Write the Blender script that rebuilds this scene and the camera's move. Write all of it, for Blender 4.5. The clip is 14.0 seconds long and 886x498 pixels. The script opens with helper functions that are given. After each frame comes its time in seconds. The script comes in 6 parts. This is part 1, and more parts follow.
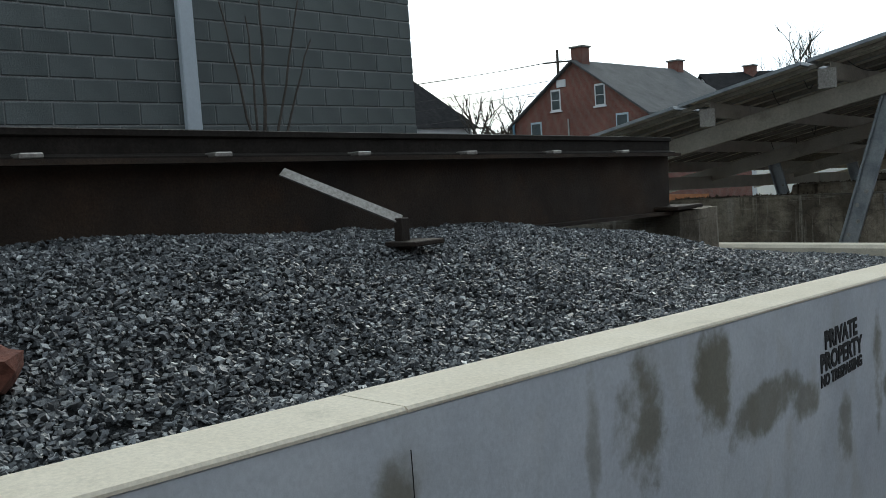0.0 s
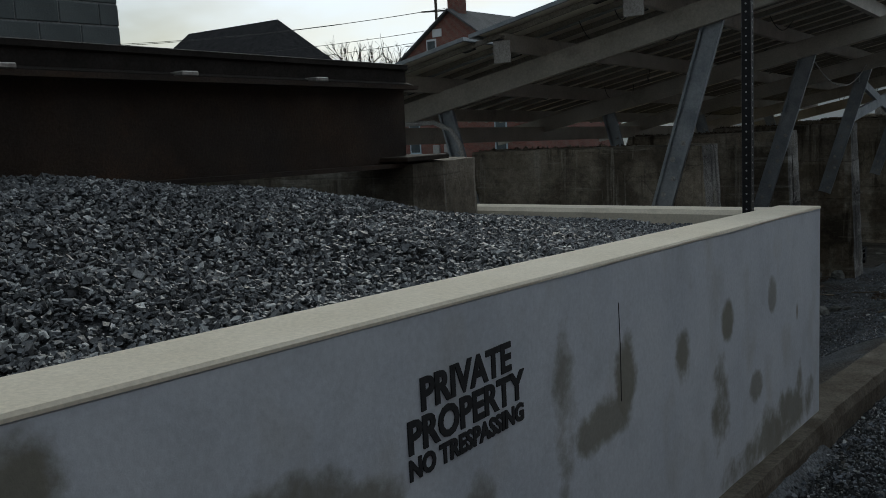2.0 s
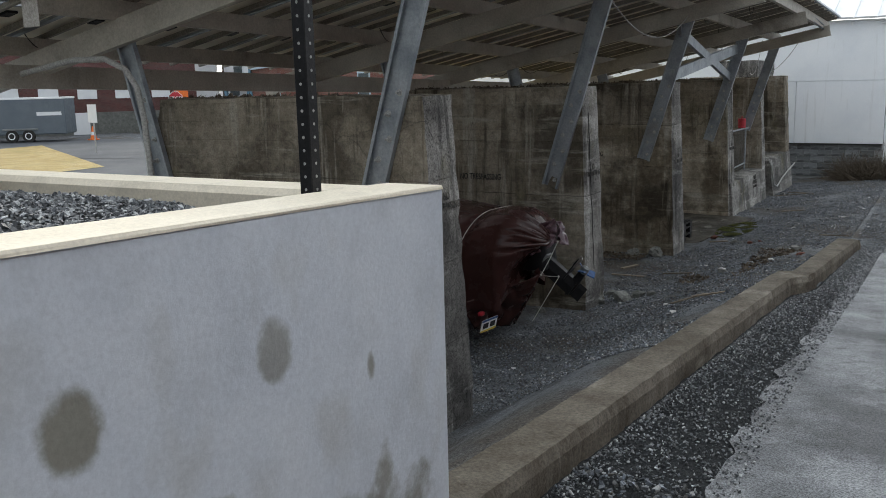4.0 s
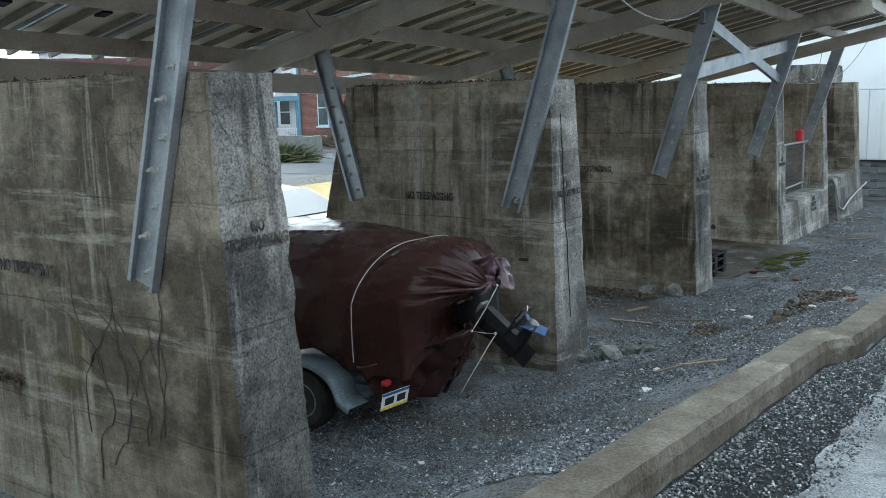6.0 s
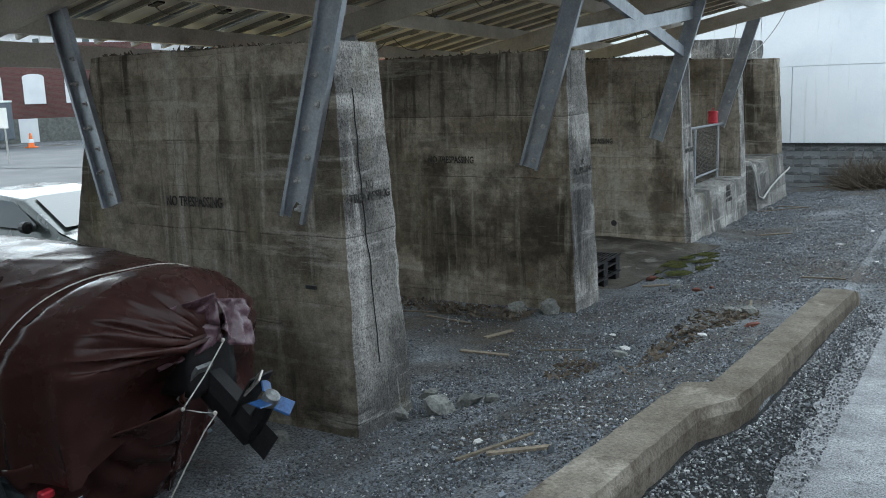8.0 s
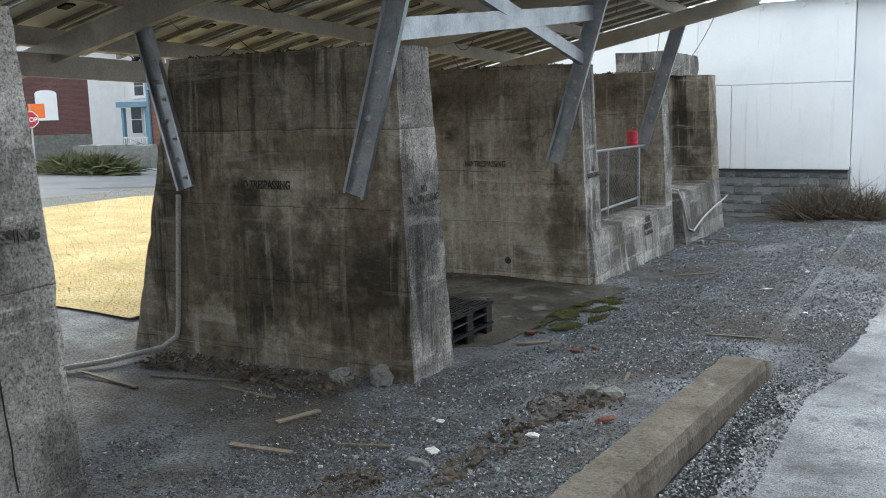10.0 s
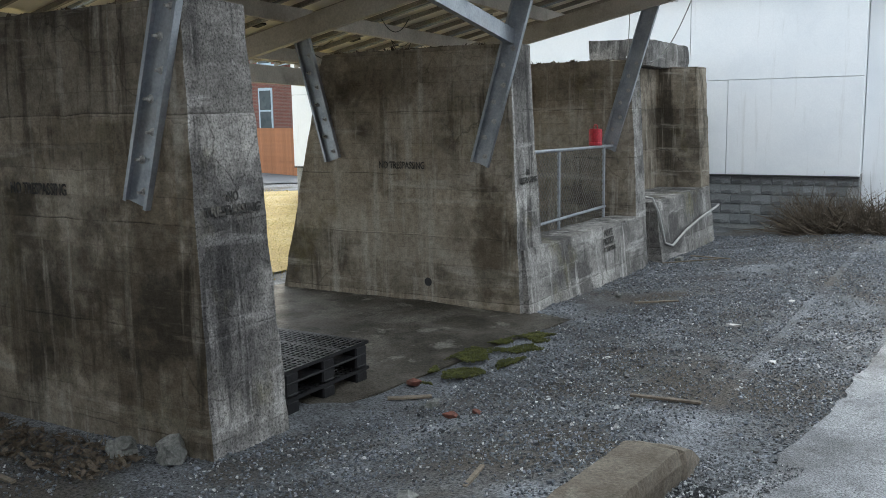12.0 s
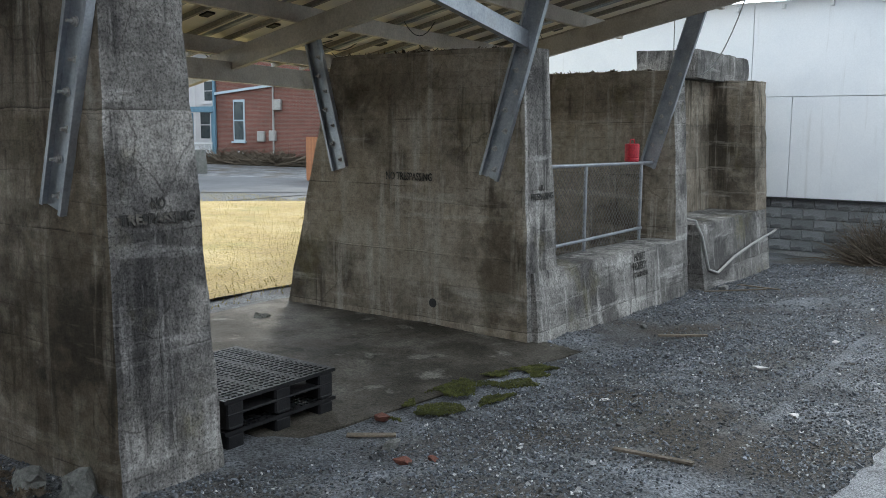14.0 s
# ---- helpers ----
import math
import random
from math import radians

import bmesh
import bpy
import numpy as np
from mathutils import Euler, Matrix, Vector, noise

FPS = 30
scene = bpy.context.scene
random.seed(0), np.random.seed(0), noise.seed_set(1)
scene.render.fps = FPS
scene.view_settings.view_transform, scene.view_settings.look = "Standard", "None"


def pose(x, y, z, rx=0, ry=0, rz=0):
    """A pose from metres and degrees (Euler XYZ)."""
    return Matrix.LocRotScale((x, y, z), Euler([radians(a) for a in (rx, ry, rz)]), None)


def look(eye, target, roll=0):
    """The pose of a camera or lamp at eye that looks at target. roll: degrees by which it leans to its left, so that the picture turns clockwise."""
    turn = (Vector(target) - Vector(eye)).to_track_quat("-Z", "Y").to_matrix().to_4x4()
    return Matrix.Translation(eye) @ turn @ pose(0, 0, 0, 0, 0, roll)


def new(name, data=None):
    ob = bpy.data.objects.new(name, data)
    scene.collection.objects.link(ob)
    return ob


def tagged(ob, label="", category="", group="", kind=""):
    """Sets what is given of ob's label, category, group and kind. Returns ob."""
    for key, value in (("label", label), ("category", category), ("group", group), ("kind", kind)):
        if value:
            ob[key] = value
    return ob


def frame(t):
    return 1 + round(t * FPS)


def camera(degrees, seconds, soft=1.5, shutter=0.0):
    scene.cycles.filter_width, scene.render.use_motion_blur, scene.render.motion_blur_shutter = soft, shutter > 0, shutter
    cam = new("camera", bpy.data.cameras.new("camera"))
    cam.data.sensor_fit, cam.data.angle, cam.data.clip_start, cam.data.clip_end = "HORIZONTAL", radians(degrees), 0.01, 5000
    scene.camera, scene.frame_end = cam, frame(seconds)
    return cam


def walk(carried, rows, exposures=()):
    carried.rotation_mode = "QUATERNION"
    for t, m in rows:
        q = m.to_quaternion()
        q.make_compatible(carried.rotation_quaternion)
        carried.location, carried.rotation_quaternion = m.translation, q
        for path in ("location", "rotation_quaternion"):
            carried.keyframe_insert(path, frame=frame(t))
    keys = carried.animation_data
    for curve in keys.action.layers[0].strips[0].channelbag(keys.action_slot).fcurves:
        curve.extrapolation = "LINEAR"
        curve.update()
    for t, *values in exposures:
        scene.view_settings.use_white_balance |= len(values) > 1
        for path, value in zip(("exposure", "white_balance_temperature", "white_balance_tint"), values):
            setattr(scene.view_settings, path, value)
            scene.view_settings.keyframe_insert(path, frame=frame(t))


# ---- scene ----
cam = camera(53.1, 14.0, soft=0.9)
PATH = [
    (0, (-0.498, 0.981, 3.347), (-1.867, 2.429, 3.187), -3.8),
    (0.5, (-0.567, 1.616, 3.304), (-1.856, 3.129, 3.085), -4.3),
    (1, (-0.614, 2.159, 3.268), (-1.836, 3.72, 3.007), -3.5),
    (1.5, (-0.665, 2.894, 3.199), (-1.877, 4.461, 2.928), -3.2),
    (2, (-0.66, 3.627, 3.138), (-1.847, 5.213, 2.863), -3.0),
    (2.5, (-0.549, 4.379, 3.058), (-1.666, 6.013, 2.767), -3.0),
    (3, (-0.385, 4.96, 3.003), (-1.408, 6.646, 2.666), -2.6),
    (3.5, (-0.366, 5.887, 2.925), (-1.336, 7.599, 2.568), -2.0),
    (3.7, (-0.356, 6.22, 2.912), (-1.32, 7.934, 2.546), -1.6),
    (5.8, (-0.382, 9.477, 2.643), (-1.498, 11.099, 2.293), -1.5),
    (6, (-0.402, 9.762, 2.592), (-1.523, 11.385, 2.265), -1.5),
    (6.5, (-0.422, 10.392, 2.584), (-1.535, 12.018, 2.241), -1.1),
    (7, (-0.424, 11.036, 2.555), (-1.515, 12.671, 2.185), -1.2),
    (7.5, (-0.527, 11.788, 2.485), (-1.582, 13.45, 2.132), -1.9),
    (8, (-0.558, 12.506, 2.436), (-1.577, 14.189, 2.076), -2.0),
    (8.5, (-0.563, 13.209, 2.419), (-1.549, 14.91, 2.052), -1.7),
    (11, (-0.301, 16.556, 2.082), (-1.268, 18.285, 1.809), -1.2),
    (11.5, (-0.271, 17.2, 2.059), (-1.259, 18.918, 1.787), -1.1),
    (12, (-0.259, 17.772, 2.038), (-1.276, 19.467, 1.739), -1.0),
    (12.5, (-0.216, 18.404, 2.026), (-1.286, 20.077, 1.795), -0.7),
    (13, (-0.133, 18.77, 2.011), (-1.269, 20.407, 1.845), -0.3),
    (13.5, (-0.074, 18.849, 1.99), (-1.238, 20.461, 1.775), -0.1),
    (14, (-0.053, 18.835, 1.972), (-1.213, 20.442, 1.705), 0.4),
]
EXPO = [(0.0, -0.8, 6200, 1), (1.0, -1.3, 6250, 2), (2.0, -1.66, 6250, 3), (2.5, -1.6, 6350, 4), (3.0, -1.75, 6500, 5), (3.5, -0.9, 6650, 8), (5.8, 0.92, 6100, 0), (6.5, 0.98, 5650, -3), (7.5, 0.70, 5850, -1), (8.5, 0.95, 6350, 4), (10.8, 0.85, 6500, 6), (14.0, 0.62, 6350, 6)]
walk(cam, [(t, look(eye, target, roll)) for t, eye, target, roll in PATH], EXPO)

# ---- light ----
SUN_FROM = Vector((-0.50, 0.72, 0.42)).normalized()
world = bpy.data.worlds.new("sky")
world.use_nodes = True
scene.world = world
wn, wl = world.node_tree.nodes, world.node_tree.links
sky = wn.new("ShaderNodeTexSky")
sky.sky_type, sky.sun_disc = "NISHITA", False
sky.sun_elevation = math.asin(SUN_FROM.z)
sky.sun_rotation = math.atan2(SUN_FROM.x, SUN_FROM.y)
cloud = wn.new("ShaderNodeTexNoise")
cloud.inputs["Scale"].default_value, cloud.inputs["Detail"].default_value = 2.6, 7
wtc, wmap = wn.new("ShaderNodeTexCoord"), wn.new("ShaderNodeMapping")
wmap.inputs["Scale"].default_value = (1, 1, 2.6)
wl.new(wtc.outputs["Generated"], wmap.inputs["Vector"])
wl.new(wmap.outputs["Vector"], cloud.inputs["Vector"])
cramp = wn.new("ShaderNodeValToRGB")
cramp.color_ramp.elements[0].position, cramp.color_ramp.elements[1].position = 0.30, 0.52
wl.new(cloud.outputs["Fac"], cramp.inputs["Fac"])
wmix = wn.new("ShaderNodeMix")
wmix.data_type = "RGBA"
wl.new(cramp.outputs["Color"], wmix.inputs["Factor"])
wl.new(sky.outputs["Color"], wmix.inputs["A"])
toward = wn.new("ShaderNodeVectorMath")
toward.operation = "DOT_PRODUCT"
toward.inputs[1].default_value = SUN_FROM
wl.new(wtc.outputs["Generated"], toward.inputs[0])
halo = wn.new("ShaderNodeMapRange")
halo.interpolation_type = "SMOOTHSTEP"
for key, v in (("From Min", 0.35), ("From Max", 1.0), ("To Min", 0.95), ("To Max", 2.6)):
    halo.inputs[key].default_value = v
wl.new(toward.outputs["Value"], halo.inputs["Value"])
glow = wn.new("ShaderNodeVectorMath")
glow.operation = "SCALE"
glow.inputs[0].default_value = (8.6, 9.1, 9.8)
wl.new(halo.outputs[0], glow.inputs["Scale"])
wl.new(glow.outputs["Vector"], wmix.inputs["B"])
wl.new(wmix.outputs["Result"], wn["Background"].inputs["Color"])
wn["Background"].inputs["Strength"].default_value = 0.135
sun = new("sun", bpy.data.lights.new("sun", "SUN"))
sun.data.energy, sun.data.angle, sun.data.color = 1.3, radians(7), (1.0, 0.92, 0.80)
sun.matrix_world = look((0, 0, 30), Vector((0, 0, 30)) - SUN_FROM)


# ---- materials ----
def mat(name, cols, scale=3.0, rough=0.85, metal=0.0, bump=0.25, bscale=45.0, stretch=(1, 1, 1), stains=(), grain=0.35,
        island=False, objrand=0.0, spec=0.5, lines=0.0):
    """cols: colours of the broad mottling. stains: rows of (colour, scale, stretch, low, high, amount)."""
    m = bpy.data.materials.new(name)
    m.use_nodes = True
    n, l = m.node_tree.nodes, m.node_tree.links
    b = n["Principled BSDF"]
    b.inputs["Metallic"].default_value = metal
    b.inputs["Specular IOR Level"].default_value = spec
    tc = n.new("ShaderNodeTexCoord")

    def noise_at(sc, st=(1, 1, 1), det=7.0, roughness=0.6):
        mp = n.new("ShaderNodeMapping")
        mp.inputs["Scale"].default_value = st
        l.new(tc.outputs["Object"], mp.inputs["Vector"])
        t = n.new("ShaderNodeTexNoise")
        t.inputs["Scale"].default_value, t.inputs["Detail"].default_value = sc, det
        t.inputs["Roughness"].default_value = roughness
        l.new(mp.outputs["Vector"], t.inputs["Vector"])
        return t.outputs["Fac"]

    def ramp(fac, stops):
        r = n.new("ShaderNodeValToRGB")
        e = r.color_ramp.elements
        while len(e) < len(stops):
            e.new(0.5)
        for k, (p, c) in enumerate(stops):
            e[k].position, e[k].color = p, (*c[:3], 1)
        l.new(fac, r.inputs["Fac"])
        return r.outputs["Color"]

    def blend(fac, a, c, mode="MIX"):
        x = n.new("ShaderNodeMix")
        x.data_type, x.blend_type = "RGBA", mode
        for sock, v in (("Factor", fac), ("A", a), ("B", c)):
            if isinstance(v, (int, float)):
                x.inputs[sock].default_value = v
            elif isinstance(v, tuple):
                x.inputs[sock].default_value = (*v[:3], 1)
            else:
                l.new(v, x.inputs[sock])
        return x.outputs["Result"]

    k = len(cols)
    if island:
        geo = n.new("ShaderNodeNewGeometry")
        col = ramp(geo.outputs["Random Per Island"], [(i / max(1, k - 1), c) for i, c in enumerate(cols)])
    else:
        col = ramp(noise_at(scale, stretch), [(0.3 + 0.4 * i / max(1, k - 1), c) for i, c in enumerate(cols)])
    for colour, sc, st, lo, hi, amount, *det in stains:
        f = ramp(noise_at(sc, st, *det), [(lo, (0, 0, 0)), (hi, (amount, amount, amount))])
        col = blend(f, col, colour)
    fine = noise_at(bscale, (1, 1, 1), 5.0, 0.7)
    if grain:
        g = ramp(fine, [(0.34, (1 - grain,) * 3), (0.66, (1 + grain * 0.75,) * 3)])
        col = blend(1.0, col, g, "MULTIPLY")
    if objrand:
        oi = n.new("ShaderNodeObjectInfo")
        g = ramp(oi.outputs["Random"], [(0, (1 - objrand,) * 3), (1, (1 + objrand,) * 3)])
        col = blend(1.0, col, g, "MULTIPLY")
    l.new(col, b.inputs["Base Color"])
    rr = ramp(noise_at(scale * 2.3, stretch), [(0.3, (max(0.03, rough - 0.12),) * 3), (0.7, (min(1, rough + 0.1),) * 3)])
    l.new(rr, b.inputs["Roughness"])
    if bump:
        bp = n.new("ShaderNodeBump")
        bp.inputs["Strength"].default_value, bp.inputs["Distance"].default_value = bump, 0.02
        l.new(fine, bp.inputs["Height"])
        last = bp
        if lines:
            w = n.new("ShaderNodeTexWave")
            w.bands_direction, w.wave_profile = "Z", "SAW"
            w.inputs["Scale"].default_value, w.inputs["Distortion"].default_value = lines, 0.6
            w.inputs["Detail"].default_value = 3
            l.new(tc.outputs["Object"], w.inputs["Vector"])
            b2 = n.new("ShaderNodeBump")
            b2.inputs["Strength"].default_value, b2.inputs["Distance"].default_value = 0.35, 0.012
            l.new(w.outputs["Fac"], b2.inputs["Height"])
            l.new(bp.outputs["Normal"], b2.inputs["Normal"])
            last = b2
        l.new(last.outputs["Normal"], b.inputs["Normal"])
    return m


V = (2.6, 2.6, 0.30)   # stretch of vertical runs


def concrete(name, tones, dark, lime, pits, lift_gain, seam):
    """Old board-marked concrete: mottling, boards, pour lifts, runs of soot and lime, lichen, pits and hair cracks."""
    m = bpy.data.materials.new(name)
    m.use_nodes = True
    n, l = m.node_tree.nodes, m.node_tree.links
    b = n["Principled BSDF"]
    tc = n.new("ShaderNodeTexCoord")
    P = tc.outputs["Object"]

    def put(sock, v):
        if isinstance(v, (int, float)):
            sock.default_value = v
        elif isinstance(v, tuple):
            sock.default_value = (*v[:3], 1)
        else:
            l.new(v, sock)

    def calc(op, a, c=0.0):
        x = n.new("ShaderNodeMath")
        x.operation = op
        put(x.inputs[0], a), put(x.inputs[1], c)
        return x.outputs[0]

    def noise_at(sc, st=(1, 1, 1), det=6.0, roughness=0.6, off=(0, 0, 0)):
        mp = n.new("ShaderNodeMapping")
        mp.inputs["Scale"].default_value, mp.inputs["Location"].default_value = st, off
        l.new(P, mp.inputs["Vector"])
        t = n.new("ShaderNodeTexNoise")
        t.inputs["Scale"].default_value, t.inputs["Detail"].default_value, t.inputs["Roughness"].default_value = sc, det, roughness
        l.new(mp.outputs["Vector"], t.inputs["Vector"])
        return t.outputs["Fac"]

    def ramp(fac, stops):
        r = n.new("ShaderNodeValToRGB")
        e = r.color_ramp.elements
        while len(e) < len(stops):
            e.new(0.5)
        for k, (p, c) in enumerate(stops):
            e[k].position, e[k].color = p, (*(c if isinstance(c, tuple) else (c, c, c)), 1)
        l.new(fac, r.inputs["Fac"])
        return r.outputs["Color"]

    def blend(fac, a, c, mode="MIX"):
        x = n.new("ShaderNodeMix")
        x.data_type, x.blend_type = "RGBA", mode
        put(x.inputs["Factor"], fac), put(x.inputs["A"], a), put(x.inputs["B"], c)
        return x.outputs["Result"]

    sep = n.new("ShaderNodeSeparateXYZ")
    l.new(P, sep.inputs[0])
    wob = calc("MULTIPLY", noise_at(1.7, det=3), 0.05)
    z = calc("ADD", sep.outputs["Z"], wob)

    def cells(height, ux, uy, off):
        """A random value for each course of that height, and the way up within it."""
        q = calc("DIVIDE", calc("ADD", z, off), height)
        row = calc("FLOOR", q)
        cb = n.new("ShaderNodeCombineXYZ")
        l.new(calc("FLOOR", calc("ADD", calc("MULTIPLY", sep.outputs["X"], ux), calc("MULTIPLY", row, 0.37))), cb.inputs[0])
        l.new(calc("FLOOR", calc("MULTIPLY", sep.outputs["Y"], uy)), cb.inputs[1])
        l.new(row, cb.inputs[2])
        wn_ = n.new("ShaderNodeTexWhiteNoise")
        l.new(cb.outputs[0], wn_.inputs["Vector"])
        return wn_.outputs["Value"], calc("FRACT", q)

    col = ramp(noise_at(1.25, (1, 1, 0.8), 8, 0.66), [(0.30, tones[0]), (0.47, tones[1]), (0.66, tones[2])])
    bv_, bf_ = cells(0.172, 0.42, 0.31, 0.5)
    col = blend(1.0, col, ramp(bv_, [(0, 0.86), (1, 1.12)]), "MULTIPLY")
    lv_, lf_ = cells(0.71, 0.05, 0.31, 0.74)
    col = blend(1.0, col, ramp(lv_, [(0, 1 - lift_gain), (1, 1 + lift_gain)]), "MULTIPLY")
    # broad damp shapes, then runs
    col = blend(ramp(noise_at(0.75, (1, 1, 1.25), 7, 0.62, (3, 1, 5)), [(0.50, 0.0), (0.60, 0.80)]), col, dark)
    patch = ramp(noise_at(0.8, (1, 1, 0.7), 3, 0.5, (9, 2, 0)), [(0.42, 0.0), (0.58, 1.0)])
    runs = ramp(noise_at(2.6, (2.6, 2.6, 0.16), 6, 0.65, (1, 7, 0)), [(0.52, 0.0), (0.62, 0.85)])
    col = blend(blend(1.0, runs, patch, "MULTIPLY"), col, dark)
    col = blend(ramp(noise_at(2.2, (3.2, 3.2, 0.22), 6, 0.62, (5, 3, 2)), [(0.56, 0.0), (0.68, 0.75)]), col, lime)
    col = blend(ramp(noise_at(1.7, (0.35, 0.35, 3.2), 6, 0.65, (2, 8, 1)), [(0.57, 0.0), (0.66, 0.60)]), col, lime)
    col = blend(ramp(noise_at(1.0, (1, 1, 0.7), 6, 0.65, (7, 7, 7)), [(0.58, 0.0), (0.70, 0.55)]), col, (0.13, 0.115, 0.04))
    # joints between lifts and boards
    broken = ramp(noise_at(2.3, (1, 1, 2), 4, 0.6, (4, 4, 4)), [(0.42, 0.0), (0.55, 1.0)])
    lift_line = ramp(lf_, [(0.0, 0.75), (0.022, 0.0)])
    col = blend(blend(1.0, lift_line, broken, "MULTIPLY"), col, (0.035, 0.03, 0.022))
    board_line = ramp(bf_, [(0.0, seam), (0.05, 0.0)])
    col = blend(blend(1.0, board_line, broken, "MULTIPLY"), col, (0.05, 0.042, 0.03))
    # hair cracks
    mp = n.new("ShaderNodeMapping")
    mp.inputs["Scale"].default_value = (1, 1, 0.6)
    l.new(P, mp.inputs["Vector"])
    bend = n.new("ShaderNodeTexNoise")
    bend.inputs["Scale"].default_value, bend.inputs["Detail"].default_value = 3.0, 5
    l.new(P, bend.inputs["Vector"])
    mixv = n.new("ShaderNodeMix")
    mixv.data_type = "VECTOR"
    mixv.inputs["Factor"].default_value = 0.22
    l.new(mp.outputs["Vector"], mixv.inputs["A"]), l.new(bend.outputs["Color"], mixv.inputs["B"])
    vor = n.new("ShaderNodeTexVoronoi")
    vor.feature = "DISTANCE_TO_EDGE"
    vor.inputs["Scale"].default_value = 1.5
    l.new(mixv.outputs["Result"], vor.inputs["Vector"])
    crack = blend(1.0, ramp(vor.outputs["Distance"], [(0.0, 0.5), (0.008, 0.0)]), patch, "MULTIPLY")
    col = blend(crack, col, (0.03, 0.026, 0.02))
    # pits and grains
    fine = noise_at(58, det=4, roughness=0.75)
    mid = noise_at(15, det=5, roughness=0.7)
    col = blend(1.0, col, ramp(fine, [(0.30, 1 - pits), (0.50, 1.0), (0.72, 1 + pits * 0.7)]), "MULTIPLY")
    col = blend(1.0, col, ramp(mid, [(0.30, 0.70), (0.50, 1.0), (0.70, 1.25)]), "MULTIPLY")
    l.new(col, b.inputs["Base Color"])
    b.inputs["Roughness"].default_value = 0.9
    b.inputs["Specular IOR Level"].default_value = 0.3
    last = None
    for height, strength, dist in ((fine, 0.7, 0.012), (mid, 0.5, 0.02), (bv_, 0.4, 0.006), (crack, -0.5, 0.01)):
        bp = n.new("ShaderNodeBump")
        bp.inputs["Strength"].default_value, bp.inputs["Distance"].default_value, bp.invert = abs(strength), dist, strength < 0
        l.new(height, bp.inputs["Height"])
        if last:
            l.new(last.outputs["Normal"], bp.inputs["Normal"])
        last = bp
    l.new(last.outputs["Normal"], b.inputs["Normal"])
    return m


M_PIER = concrete("old_concrete", ((0.145, 0.122, 0.092), (0.26, 0.225, 0.175), (0.36, 0.325, 0.265)), (0.062, 0.052, 0.038), (0.42, 0.395, 0.34), 0.30, 0.22, 0.45)
M_PIERFRONT = concrete("rain_washed_concrete", ((0.12, 0.116, 0.108), (0.24, 0.232, 0.216), (0.39, 0.378, 0.355)), (0.065, 0.062, 0.060), (0.50, 0.49, 0.465), 0.85, 0.30, 0.15)

M_STUCCO = mat("white_stucco", [(0.52, 0.555, 0.605), (0.60, 0.635, 0.68), (0.66, 0.69, 0.725)], 1.6, 0.85, bump=0.12, bscale=50, grain=0.08, stains=[
    ((0.46, 0.46, 0.44), 2.6, (1, 1.1, 0.7), 0.55, 0.70, 0.5, 2.5), ((0.45, 0.475, 0.50), 4.0, (1, 1, 1), 0.5, 0.7, 0.4)])


def dark_spots(m, colour, spots):
    """Dark patches with uneven edges, damp ones among them. spots: rows of (x, y, z, three half sizes, strength)."""
    n, l = m.node_tree.nodes, m.node_tree.links
    b = n["Principled BSDF"]
    tc, sep, nz = n.new("ShaderNodeTexCoord"), n.new("ShaderNodeSeparateXYZ"), n.new("ShaderNodeTexNoise")
    l.new(tc.outputs["Object"], sep.inputs[0]), l.new(tc.outputs["Object"], nz.inputs["Vector"])
    nz.inputs["Scale"].default_value, nz.inputs["Detail"].default_value, nz.inputs["Roughness"].default_value = 3.2, 6, 0.62

    def calc(op, a, c):
        x = n.new("ShaderNodeMath")
        x.operation = op
        for sock, v in zip(x.inputs, (a, c)):
            if isinstance(v, (int, float)):
                sock.default_value = v
            else:
                l.new(v, sock)
        return x.outputs[0]
    wob = calc("MULTIPLY", calc("SUBTRACT", nz.outputs["Fac"], 0.5), 4.5)
    total = None
    for *c, rx, ry, rz, k in spots:
        r = wob
        for way, at, size in zip("XYZ", c, (rx, ry, rz)):
            d = calc("DIVIDE", calc("SUBTRACT", sep.outputs[way], at), size)
            r = calc("ADD", r, calc("MULTIPLY", d, d))
        f = n.new("ShaderNodeMapRange")
        f.interpolation_type = "SMOOTHSTEP"
        for key, v in (("From Min", 1.25), ("From Max", 0.2), ("To Min", 0.0), ("To Max", k)):
            f.inputs[key].default_value = v
        l.new(r, f.inputs["Value"])
        total = f.outputs[0] if total is None else calc("MAXIMUM", total, f.outputs[0])
    mx = n.new("ShaderNodeMix")
    mx.data_type, mx.blend_type = "RGBA", "MULTIPLY"
    old = b.inputs["Base Color"].links[0].from_socket
    l.new(total, mx.inputs["Factor"]), l.new(old, mx.inputs["A"])
    mx.inputs["B"].default_value = (*colour, 1)
    l.new(mx.outputs["Result"], b.inputs["Base Color"])


